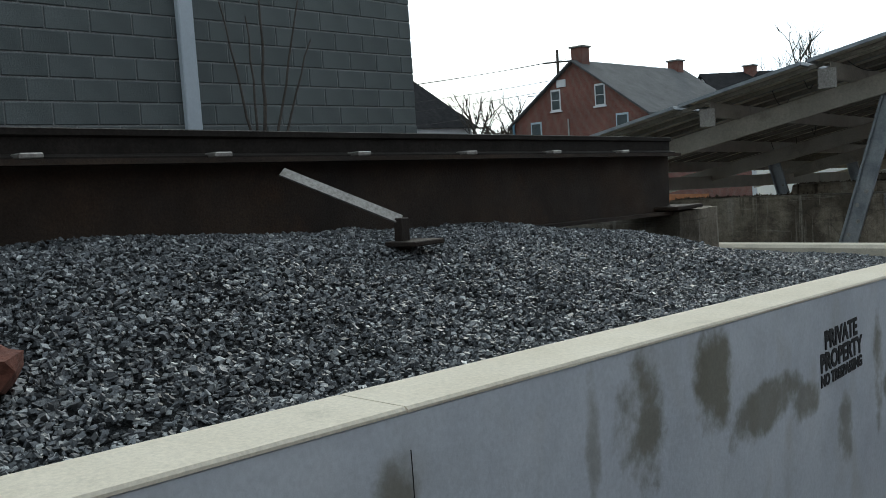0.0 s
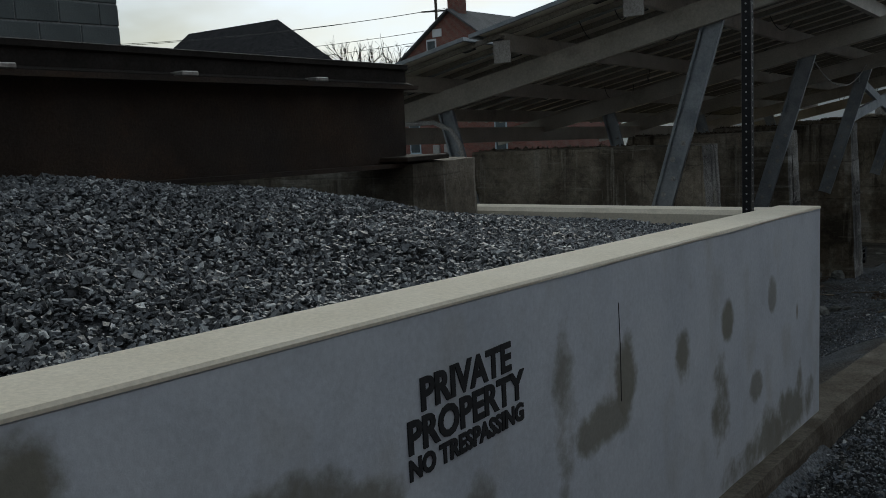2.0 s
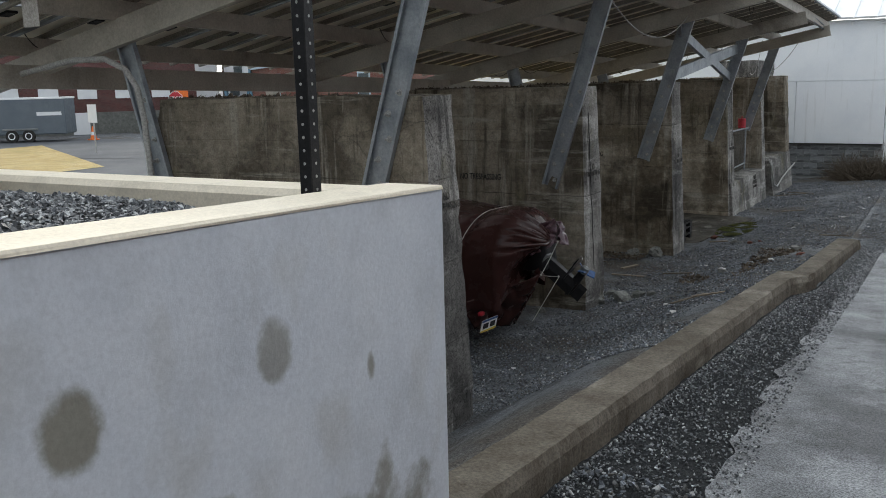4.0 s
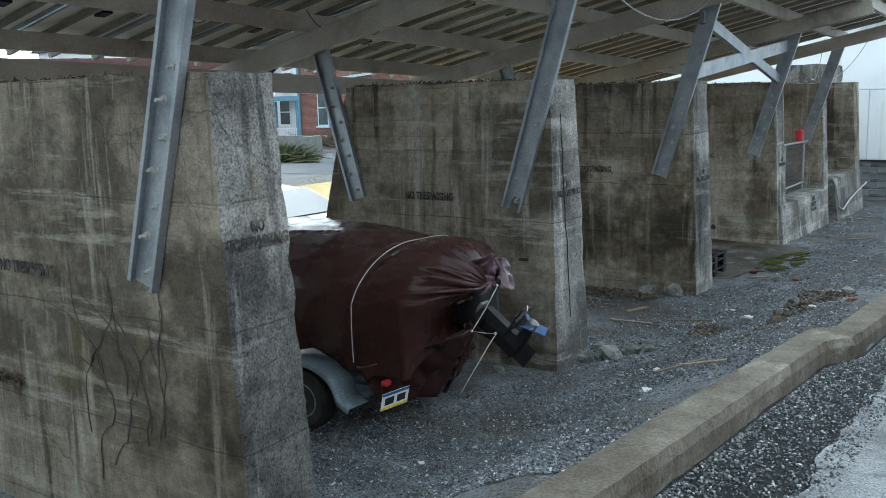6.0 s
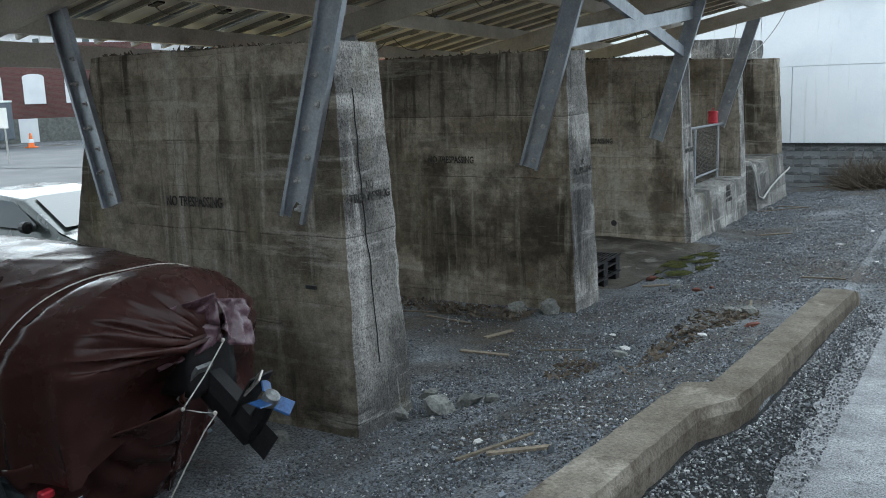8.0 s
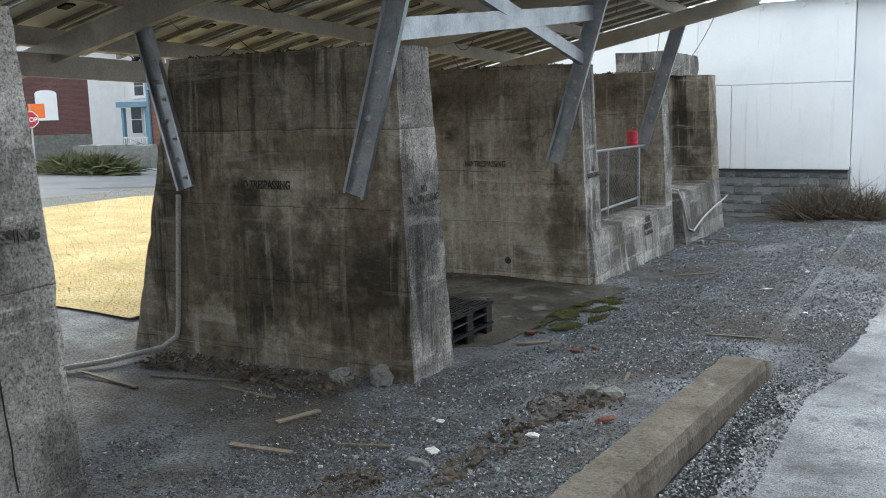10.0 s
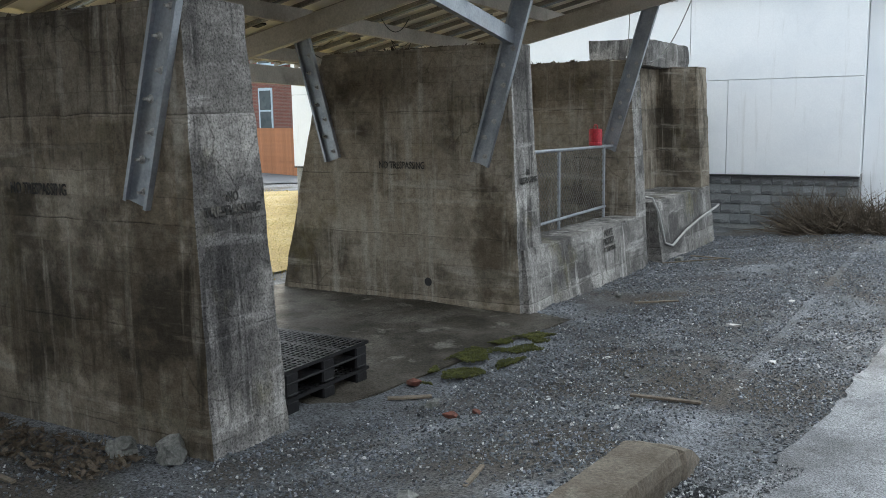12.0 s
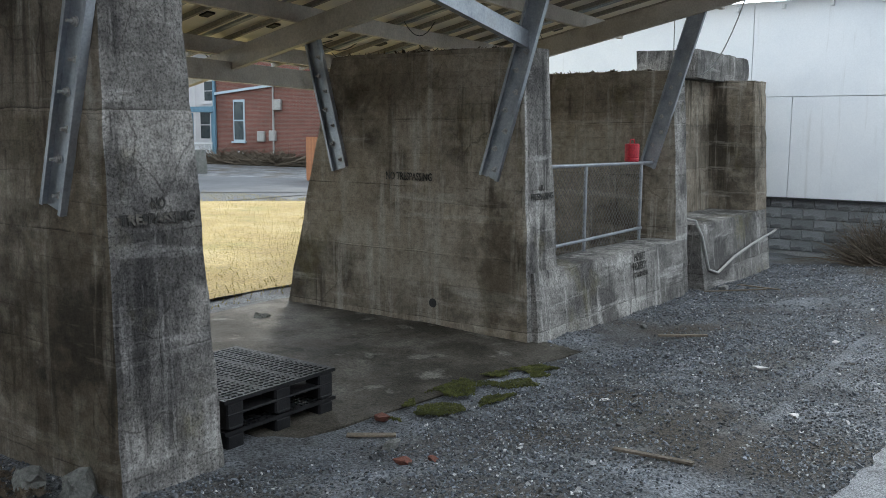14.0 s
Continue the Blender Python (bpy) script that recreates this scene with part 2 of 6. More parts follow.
dark_spots(M_STUCCO, (0.36, 0.32, 0.23), [(-2.15, y, z, 9, ry, rz, k) for y, z, ry, rz, k in (
    (2.50, 2.50, 0.09, 0.14, 0.8), (3.72, 2.42, 0.17, 0.26, 0.9), (3.40, 2.45, 0.05, 0.22, 0.6), (4.30, 2.42, 0.20, 0.24, 0.95), (4.75, 2.22, 0.38, 0.13, 0.85), (5.25, 2.14, 0.22, 0.10, 0.8),
    (5.75, 1.85, 0.12, 0.18, 0.7), (6.30, 2.10, 0.10, 0.30, 0.8), (6.58, 1.98, 0.30, 0.10, 0.85), (6.80, 2.10, 0.10, 0.18, 0.9), (7.40, 2.02, 0.10, 0.13, 0.9), (8.00, 2.08, 0.09, 0.11, 0.9),
    (7.90, 1.66, 0.14, 0.30, 0.9), (8.76, 2.10, 0.08, 0.10, 0.7), (8.45, 1.62, 0.11, 0.09, 0.75), (9.28, 1.88, 0.03, 0.07, 0.8), (9.34, 1.42, 0.07, 0.14, 0.8), (8.90, 1.25, 0.90, 0.18, 0.85))])
# dark patches on the piers; the last row broadly darkens the third pier's end
PIER_DARK = [(-4.0, 13.2, 0.9, 0.4, 0.9, 0.95, 0.75), (-4.4, 22.0, 1.25, 0.5, 0.9, 0.62, 0.95), (-7.0, 21.7, 1.2, 1.2, 0.4, 0.9, 0.8), (-5.9, 21.7, 0.5, 1.0, 0.4, 0.45, 0.85), (-5.4, 21.7, 1.9, 0.8, 0.4, 0.22, 0.7),
             (-5.3, 17.6, 0.15, 0.9, 0.4, 0.55, 0.75), (-6.8, 17.6, 2.4, 0.5, 0.4, 0.5, 0.6), (-4.75, 26.4, 0.6, 0.3, 0.4, 0.8, 0.8), (-6.4, 26.4, 2.5, 0.8, 0.4, 0.35, 0.6), (-4.9, 34.0, 2.2, 0.5, 0.6, 0.5, 0.6), (-4.8, 21.9, 0.8, 0.8, 0.9, 1.2, 0.85)]
dark_spots(M_PIER, (0.40, 0.37, 0.32), PIER_DARK)
dark_spots(M_PIERFRONT, (0.40, 0.40, 0.41), PIER_DARK)
M_CAP = mat("cream_render", [(0.66, 0.59, 0.465), (0.76, 0.69, 0.565)], 2.0, 0.85, bump=0.12, bscale=70, grain=0.12, stains=[
    ((0.45, 0.41, 0.33), 3.0, (1, 1, 1), 0.60, 0.72, 0.5)])
M_KERB = mat("kerb_concrete", [(0.10, 0.084, 0.064), (0.155, 0.135, 0.108), (0.22, 0.197, 0.162)], 2.2, 0.95, bump=0.5, bscale=45, grain=0.35, spec=0.2, stains=[
    ((0.085, 0.072, 0.053), 1.4, (1, 0.5, 1), 0.50, 0.62, 0.7), ((0.36, 0.335, 0.28), 3.0, (1, 0.4, 1), 0.60, 0.70, 0.6), ((0.06, 0.05, 0.036), 9.0, (1, 1, 1), 0.62, 0.70, 0.6)])
M_STONES = mat("ballast", [(0.03, 0.034, 0.038), (0.085, 0.092, 0.10), (0.20, 0.215, 0.23), (0.045, 0.047, 0.05), (0.13, 0.135, 0.138), (0.55, 0.57, 0.57)], 3, 0.45, island=True, bump=0.25, bscale=160, grain=0.35)
M_CHIPS = mat("lot_gravel", [(0.022, 0.026, 0.032), (0.12, 0.139, 0.165), (0.26, 0.288, 0.325), (0.035, 0.038, 0.042), (0.15, 0.164, 0.182), (0.07, 0.064, 0.052), (0.10, 0.115, 0.135), (0.03, 0.032, 0.035), (0.20, 0.218, 0.24), (0.05, 0.048, 0.042), (0.62, 0.63, 0.63)], 3, 0.6, island=True, bump=0.25, bscale=160, grain=0.3)
M_BED = mat("ballast_fines", [(0.025, 0.027, 0.03), (0.055, 0.057, 0.058)], 12, 0.97, bump=1.0, bscale=90, grain=0.8, spec=0.08)
M_GROUND = mat("gravel_lot_ground", [(0.06, 0.061, 0.063), (0.13, 0.139, 0.15), (0.24, 0.258, 0.278)], 1.6, 0.92, bump=1.0, bscale=48, grain=0.95, stains=[
    ((0.065, 0.052, 0.036), 0.55, (1, 1, 1), 0.48, 0.62, 0.85), ((0.05, 0.05, 0.03), 1.4, (1, 1, 1), 0.60, 0.72, 0.6)])
M_ASPHALT = mat("worn_asphalt", [(0.13, 0.136, 0.144), (0.25, 0.26, 0.272), (0.38, 0.393, 0.407)], 1.5, 0.6, bump=0.9, bscale=90, grain=0.95, stains=[
    ((0.09, 0.092, 0.095), 0.8, (1, 1, 1), 0.50, 0.60, 0.75), ((0.08, 0.08, 0.08), 7.0, (1, 1, 1), 0.56, 0.66, 0.6)])
M_STREET = mat("street_asphalt", [(0.085, 0.09, 0.098), (0.125, 0.13, 0.138)], 0.3, 0.9, bump=0.3, bscale=40, grain=0.2, spec=0.15)
M_LAWN = mat("dry_lawn", [(0.30, 0.21, 0.07), (0.38, 0.28, 0.10), (0.45, 0.35, 0.16)], 0.8, 0.95, bump=0.8, bscale=30, grain=0.6, stains=[
    ((0.22, 0.20, 0.05), 0.5, (1, 1, 1), 0.55, 0.68, 0.6)])
M_BLADES = mat("dry_grass", [(0.30, 0.23, 0.05), (0.44, 0.36, 0.12), (0.24, 0.22, 0.05)], 3, 0.9, island=True, bump=0)
M_SLAB = mat("wet_slab", [(0.045, 0.038, 0.029), (0.085, 0.076, 0.061), (0.16, 0.148, 0.126)], 1.5, 0.75, spec=0.25, bump=0.7, bscale=45, grain=0.6, stains=[
    ((0.03, 0.026, 0.018), 1.3, (1, 0.7, 1), 0.47, 0.57, 0.85), ((0.26, 0.25, 0.22), 2.6, (1, 1, 1), 0.60, 0.68, 0.6), ((0.02, 0.018, 0.013), 5.0, (1, 1, 1), 0.58, 0.66, 0.6)])
M_MOSS = mat("moss", [(0.04, 0.045, 0.012), (0.085, 0.095, 0.02), (0.14, 0.145, 0.03)], 12, 0.95, bump=1.0, bscale=90)
M_RUST = mat("rusty_steel", [(0.018, 0.012, 0.009), (0.032, 0.02, 0.013), (0.055, 0.032, 0.018)], 1.4, 0.8, metal=0.15, bump=0.4, bscale=70, stains=[
    ((0.12, 0.055, 0.022), 0.9, (1, 1, 1), 0.60, 0.72, 0.5)])
M_RAIL = mat("rail_steel", [(0.018, 0.015, 0.013), (0.035, 0.029, 0.025)], 4, 0.8, metal=0.2, bump=0.2, bscale=60, spec=0.25)
M_PLATE = mat("bare_steel", [(0.30, 0.28, 0.26), (0.42, 0.40, 0.37)], 5, 0.5, metal=0.7, bump=0.2)
M_GALV = mat("galvanised_steel", [(0.23, 0.26, 0.29), (0.34, 0.37, 0.40), (0.42, 0.45, 0.48)], 4, 0.45, metal=0.6, bump=0.08, bscale=40, grain=0.15, stains=[
    ((0.22, 0.21, 0.19), 2.0, (1, 1, 1), 0.6, 0.72, 0.5)])
M_TIMBER = mat("grey_rafter", [(0.38, 0.355, 0.305), (0.52, 0.49, 0.43)], 2.5, 0.6, metal=0.2, bump=0.15, bscale=40, grain=0.15, stains=[
    ((0.15, 0.13, 0.10), 1.5, (1, 1, 1), 0.58, 0.72, 0.6)])
M_RAILDARK = mat("panel_rail", [(0.23, 0.212, 0.18), (0.32, 0.298, 0.26)], 3, 0.6, metal=0.2, bump=0.1)
M_BACK = mat("panel_backsheet", [(0.80, 0.75, 0.62), (0.87, 0.82, 0.70)], 0.8, 0.6, bump=0.05, grain=0.05, objrand=0.06)
M_CELL = mat("panel_glass", [(0.01, 0.014, 0.03), (0.02, 0.025, 0.05)], 5, 0.15, bump=0)
M_BLACK = mat("black_plastic", [(0.008, 0.008, 0.009), (0.018, 0.018, 0.02)], 5, 0.5, bump=0.15, bscale=60, spec=0.25)
M_INK = mat("stencil_paint", [(0.016, 0.016, 0.015), (0.045, 0.043, 0.039)], 9, 0.85, bump=0.1, stains=[((0.15, 0.14, 0.12), 14.0, (1, 1, 1), 0.50, 0.60, 0.85)])
M_INKDARK = mat("fresh_stencil_paint", [(0.012, 0.012, 0.014), (0.02, 0.02, 0.022)], 9, 0.8, bump=0.05)
M_TARP = mat("brown_tarp", [(0.030, 0.012, 0.011), (0.045, 0.019, 0.017), (0.06, 0.027, 0.025)], 2.0, 0.27, bump=0.06, bscale=9, grain=0.12, spec=0.2)
M_TARPIN = mat("tarp_underside", [(0.06, 0.028, 0.032), (0.11, 0.065, 0.08), (0.16, 0.11, 0.13)], 4, 0.3, bump=0.1)
M_ROPE = mat("white_rope", [(0.50, 0.49, 0.46), (0.65, 0.64, 0.60)], 30, 0.9, bump=0.3)
M_TYRE = mat("tyre_rubber", [(0.014, 0.014, 0.014), (0.035, 0.033, 0.03)], 8, 0.85, bump=0.3)
M_RIM = mat("grey_rim", [(0.16, 0.17, 0.17), (0.25, 0.26, 0.26)], 6, 0.5, metal=0.4, bump=0.05)
M_FENDER = mat("painted_fender", [(0.10, 0.13, 0.15), (0.16, 0.20, 0.22)], 5, 0.45, metal=0.3, bump=0.05)
M_WHITE = mat("white_paint", [(0.70, 0.72, 0.74), (0.80, 0.81, 0.82)], 1.5, 0.55, bump=0.05, grain=0.05)
M_SIDING = mat("white_sheet_siding", [(0.78, 0.815, 0.85), (0.84, 0.87, 0.895), (0.87, 0.89, 0.91)], 0.8, 0.5, bump=0.05, grain=0.04, stains=[
    ((0.50, 0.50, 0.48), 1.2, (4, 4, 0.25), 0.60, 0.72, 0.45)])
M_BLUE = mat("blue_paint", [(0.02, 0.07, 0.20), (0.03, 0.10, 0.27)], 4, 0.4, bump=0)
M_YELLOW = mat("yellow_paint", [(0.75, 0.55, 0.05), (0.8, 0.6, 0.08)], 4, 0.5, bump=0)
M_RED = mat("red_plastic", [(0.42, 0.015, 0.03), (0.55, 0.03, 0.05)], 6, 0.5, bump=0.05)
M_ORANGE = mat("orange_plastic", [(0.75, 0.14, 0.02), (0.85, 0.2, 0.03)], 4, 0.5, bump=0)
M_CARPAINT = mat("grey_green_car_paint", [(0.07, 0.08, 0.077), (0.09, 0.10, 0.097)], 3, 0.22, metal=0.3, bump=0)
M_CARGO = mat("trailer_skin", [(0.10, 0.125, 0.15), (0.13, 0.155, 0.18)], 2, 0.45, bump=0.03)
M_WOODLIT = mat("orange_fence_wood", [(0.32, 0.13, 0.055), (0.42, 0.18, 0.08)], 3, 0.8, bump=0.3, objrand=0.15)
M_WOOD = mat("weathered_wood", [(0.14, 0.115, 0.085), (0.24, 0.20, 0.15)], 8, 0.9, bump=0.5, objrand=0.3)
M_ROCK = mat("rubble_rock", [(0.13, 0.135, 0.125), (0.25, 0.255, 0.235)], 5, 0.9, bump=0.8, bscale=40, objrand=0.25)
M_WHITEROCK = mat("pale_litter", [(0.50, 0.50, 0.48), (0.68, 0.68, 0.66)], 6, 0.8, bump=0.3)
M_BRICKBIT = mat("brick_fragment", [(0.13, 0.048, 0.034), (0.20, 0.08, 0.055)], 9, 0.9, bump=0.5)
M_BLOCK = mat("grey_block", [(0.105, 0.122, 0.122), (0.16, 0.18, 0.18)], 2.4, 0.9, bump=0.55, bscale=80, grain=0.25, objrand=0.10)
M_MORTAR = mat("block_mortar", [(0.27, 0.28, 0.28), (0.36, 0.365, 0.36)], 5, 0.95, bump=0.5)
M_OLDBLOCK = mat("painted_old_block", [(0.11, 0.12, 0.125), (0.22, 0.232, 0.238), (0.42, 0.435, 0.445)], 1.6, 0.9, bump=0.5, objrand=0.3, stains=[((0.07, 0.075, 0.078), 1.4, (1, 1, 2), 0.52, 0.58, 0.8)])
M_SHINGLE = mat("dark_shingle", [(0.022, 0.022, 0.024), (0.04, 0.04, 0.042)], 1.5, 0.95, bump=0.6, bscale=12, spec=0.1)
M_SHINGLEGREY = mat("grey_shingle", [(0.085, 0.087, 0.09), (0.13, 0.132, 0.135)], 0.8, 0.9, bump=0.6, bscale=10)
M_BARK = mat("bare_bark", [(0.06, 0.05, 0.042), (0.11, 0.095, 0.08)], 6, 0.9, bump=0.3)
M_BRUSH = mat("dry_brush", [(0.05, 0.04, 0.03), (0.12, 0.095, 0.065), (0.16, 0.13, 0.10)], 5, 0.95, island=True, bump=0)
M_HEDGE = mat("hedge_leaves", [(0.03, 0.045, 0.015), (0.07, 0.085, 0.03), (0.12, 0.11, 0.05)], 5, 0.9, island=True, bump=0)
M_DARK = mat("dark_void", [(0.02, 0.02, 0.022), (0.03, 0.03, 0.033)], 2, 0.6, bump=0)
M_CARGLASS = mat("car_glass", [(0.02, 0.026, 0.026), (0.035, 0.042, 0.042)], 1.0, 0.06, bump=0, grain=0, spec=0.45)
M_PANE = mat("window_glass", [(0.05, 0.065, 0.07), (0.10, 0.12, 0.125)], 1.0, 0.32, bump=0, grain=0, spec=0.2)
M_TRIM = mat("pale_blue_trim", [(0.42, 0.53, 0.60), (0.50, 0.60, 0.66)], 3, 0.6, bump=0.05, grain=0.05)
M_PORCH = mat("teal_porch_paint", [(0.12, 0.24, 0.33), (0.16, 0.29, 0.38)], 3, 0.6, bump=0.05)
M_CABLE = mat("black_cable", [(0.015, 0.015, 0.015), (0.03, 0.03, 0.03)], 9, 0.6, bump=0)
M_PVC = mat("grey_conduit", [(0.34, 0.34, 0.33), (0.44, 0.44, 0.42)], 6, 0.6, bump=0.05)
M_WIRE = mat("dull_wire", [(0.12, 0.12, 0.115), (0.18, 0.18, 0.17)], 6, 0.6, metal=0.4, bump=0)
M_DOWN = mat("white_downspout", [(0.50, 0.56, 0.62), (0.58, 0.64, 0.70)], 2, 0.45, bump=0.03, grain=0.06)


def brick_mat(name, c1, c2, mortar, bw=0.22, bh=0.075):
    m = bpy.data.materials.new(name)
    m.use_nodes = True
    n, l = m.node_tree.nodes, m.node_tree.links
    tc, sep, add, cmb = n.new("ShaderNodeTexCoord"), n.new("ShaderNodeSeparateXYZ"), n.new("ShaderNodeMath"), n.new("ShaderNodeCombineXYZ")
    l.new(tc.outputs["Object"], sep.inputs[0])
    l.new(sep.outputs["X"], add.inputs[0]), l.new(sep.outputs["Y"], add.inputs[1])
    l.new(add.outputs[0], cmb.inputs["X"]), l.new(sep.outputs["Z"], cmb.inputs["Y"])
    br = n.new("ShaderNodeTexBrick")
    for key, v in (("Color1", (*c1, 1)), ("Color2", (*c2, 1)), ("Mortar", (*mortar, 1)), ("Scale", 1.0), ("Brick Width", bw), ("Row Height", bh), ("Mortar Size", 0.009)):
        br.inputs[key].default_value = v
    l.new(cmb.outputs[0], br.inputs["Vector"])
    nz = n.new("ShaderNodeTexNoise")
    nz.inputs["Scale"].default_value, nz.inputs["Detail"].default_value = 0.6, 6
    l.new(tc.outputs["Object"], nz.inputs["Vector"])
    rp = n.new("ShaderNodeValToRGB")
    rp.color_ramp.elements[0].color, rp.color_ramp.elements[1].color = (0.55, 0.55, 0.55, 1), (1.25, 1.2, 1.2, 1)
    l.new(nz.outputs["Fac"], rp.inputs["Fac"])
    mx = n.new("ShaderNodeMix")
    mx.data_type, mx.blend_type = "RGBA", "MULTIPLY"
    mx.inputs["Factor"].default_value = 1
    l.new(br.outputs["Color"], mx.inputs["A"]), l.new(rp.outputs["Color"], mx.inputs["B"])
    b = n["Principled BSDF"]
    l.new(mx.outputs["Result"], b.inputs["Base Color"])
    b.inputs["Roughness"].default_value = 0.9
    bp = n.new("ShaderNodeBump")
    bp.inputs["Strength"].default_value, bp.inputs["Distance"].default_value = 0.5, 0.01
    l.new(br.outputs["Fac"], bp.inputs["Height"])
    bp.invert = True
    l.new(bp.outputs["Normal"], b.inputs["Normal"])
    return m


M_BRICK = brick_mat("red_brick", (0.17, 0.062, 0.047), (0.25, 0.095, 0.07), (0.24, 0.20, 0.17))
M_MILLBRICK = brick_mat("mill_brick", (0.10, 0.04, 0.038), (0.15, 0.06, 0.055), (0.13, 0.10, 0.09))


# ---- mesh helpers ----
def finish(name, bm, material, smooth=False):
    me = bpy.data.meshes.new(name)
    bmesh.ops.recalc_face_normals(bm, faces=bm.faces)
    if smooth:
        for f in bm.faces:
            f.smooth = True
    bm.to_mesh(me)
    bm.free()
    for m in material if isinstance(material, (list, tuple)) else [material]:
        me.materials.append(m)
    return me


def thing(name, loc, label, category, group="", kind=""):
    e = new(name)
    e.location = loc
    return tagged(e, label, category, group, kind)


def origin_of(ob):
    p = Vector()
    while ob:
        p += ob.location if ob.type == "EMPTY" else Vector()
        ob = ob.parent
    return p


def part(name, bm, material, parent, label="", smooth=False):
    ob = new(name, finish(name, bm, material, smooth))
    if parent:
        ob.parent = parent
        ob.matrix_parent_inverse = Matrix() if parent.parent else Matrix.Translation(-origin_of(parent))
    return tagged(ob, label)


def solo(name, bm, material, label, category, group="", kind="", smooth=False):
    return tagged(new(name, finish(name, bm, material, smooth)), label, category, group, kind)


def box(lo, hi, bevel=0.0, bm=None, seg=1):
    bm = bm or bmesh.new()
    lo, hi = Vector(lo), Vector(hi)
    r = bmesh.ops.create_cube(bm, size=1.0)
    for v in r["verts"]:
        v.co = Vector([lo[i] + (v.co[i] + 0.5) * (hi[i] - lo[i]) for i in range(3)])
    if bevel:
        ed = list({e for v in r["verts"] for e in v.link_edges})
        bmesh.ops.bevel(bm, geom=ed, offset=bevel, segments=seg, affect="EDGES", profile=0.5)
    return bm


def prism(p0, p1, profile, side=(0, 0, 1), bm=None):
    """A profile of (u, v) pairs swept from p0 to p1; v runs along `side` as far as it is square to the axis."""
    bm = bm or bmesh.new()
    p0, p1 = Vector(p0), Vector(p1)
    a = (p1 - p0).normalized()
    v = (Vector(side) - a * a.dot(Vector(side))).normalized()
    u = v.cross(a)
    rings = [[bm.verts.new(p + u * s + v * t) for s, t in profile] for p in (p0, p1)]
    k = len(profile)
    for i in range(k):
        bm.faces.new((rings[0][i], rings[0][(i + 1) % k], rings[1][(i + 1) % k], rings[1][i]))
    bm.faces.new(rings[0]), bm.faces.new(rings[1][::-1])
    return bm


def bar(p0, p1, w, h, side=(0, 0, 1), bm=None):
    return prism(p0, p1, [(-w / 2, -h / 2), (w / 2, -h / 2), (w / 2, h / 2), (-w / 2, h / 2)], side, bm)


def i_profile(w, h, tw, tf):
    w, h, tw = w / 2, h / 2, tw / 2
    return [(-w, -h), (w, -h), (w, -h + tf), (tw, -h + tf), (tw, h - tf), (w, h - tf), (w, h), (-w, h), (-w, h - tf), (-tw, h - tf), (-tw, -h + tf), (-w, -h + tf)]


def c_profile(w, h, t):
    w, h = w / 2, h / 2
    return [(-w, -h), (w, -h), (w, -h + t), (-w + t, -h + t), (-w + t, h - t), (w, h - t), (w, h), (-w, h)]


def tube(pts, r, n=8, bm=None, r2=None):
    bm = bm or bmesh.new()
    pts = [Vector(p) for p in pts]
    rings = []
    for i, p in enumerate(pts):
        a = (pts[min(i + 1, len(pts) - 1)] - pts[max(i - 1, 0)]).normalized()
        u = a.orthogonal().normalized() if not rings else (rings[-1][1] - a * a.dot(rings[-1][1])).normalized()
        v = a.cross(u)
        rad = r if r2 is None else r + (r2 - r) * i / max(1, len(pts) - 1)
        rings.append(([bm.verts.new(p + (u * math.cos(2 * math.pi * k / n) + v * math.sin(2 * math.pi * k / n)) * rad) for k in range(n)], u))
    for (ra, _), (rb, _) in zip(rings, rings[1:]):
        for k in range(n):
            bm.faces.new((ra[k], ra[(k + 1) % n], rb[(k + 1) % n], rb[k]))
    bm.faces.new(rings[0][0][::-1]), bm.faces.new(rings[-1][0])
    return bm


def lathe(centre, axis, prof, n=24, bm=None):
    """prof: rows of (radius, distance along the axis)."""
    bm = bm or bmesh.new()
    a = Vector(axis).normalized()
    u = a.orthogonal().normalized()
    v = a.cross(u)
    c = Vector(centre)
    rings = [[bm.verts.new(c + a * d + (u * math.cos(2 * math.pi * k / n) + v * math.sin(2 * math.pi * k / n)) * max(r, 1e-4)) for k in range(n)] for r, d in prof]
    for ra, rb in zip(rings, rings[1:]):
        for k in range(n):
            bm.faces.new((ra[k], ra[(k + 1) % n], rb[(k + 1) % n], rb[k]))
    bm.faces.new(rings[0][::-1]), bm.faces.new(rings[-1])
    return bm


def lerp_at(table, y):
    if y <= table[0][0]:
        return table[0][1]
    for (a, za), (b, zb) in zip(table, table[1:]):
        if y <= b:
            return za + (zb - za) * (y - a) / (b - a)
    return table[-1][1]


def smooth01(t):
    t = min(1, max(0, t))
    return t * t * (3 - 2 * t)


def writing(body, size, m, parent, material, name="stencil_text", align="CENTER", narrow=1.0, bold=0.0, width=0.0):
    """Lettering in the plane of m (x along the line, y up)."""
    cu = bpy.data.curves.new(name, "FONT")
    cu.body, cu.size, cu.align_x, cu.extrude, cu.offset = body, size, align, 0.002, bold
    cu.resolution_u = 3
    tmp = new("tmp_text", cu)
    bpy.context.view_layer.update()
    me = bpy.data.meshes.new_from_object(tmp)
    bpy.data.objects.remove(tmp)
    bpy.data.curves.remove(cu)
    if width:
        span = [v.co.x for v in me.vertices]
        narrow = width / (max(span) - min(span))
    me.transform(m @ Matrix.Diagonal((narrow, 1, 1, 1)))
    me.name = name
    me.materials.clear()
    me.materials.append(material)
    ob = new(name, me)
    ob.parent = parent
    ob.matrix_parent_inverse = Matrix() if parent.parent else Matrix.Translation(-origin_of(parent))
    return ob


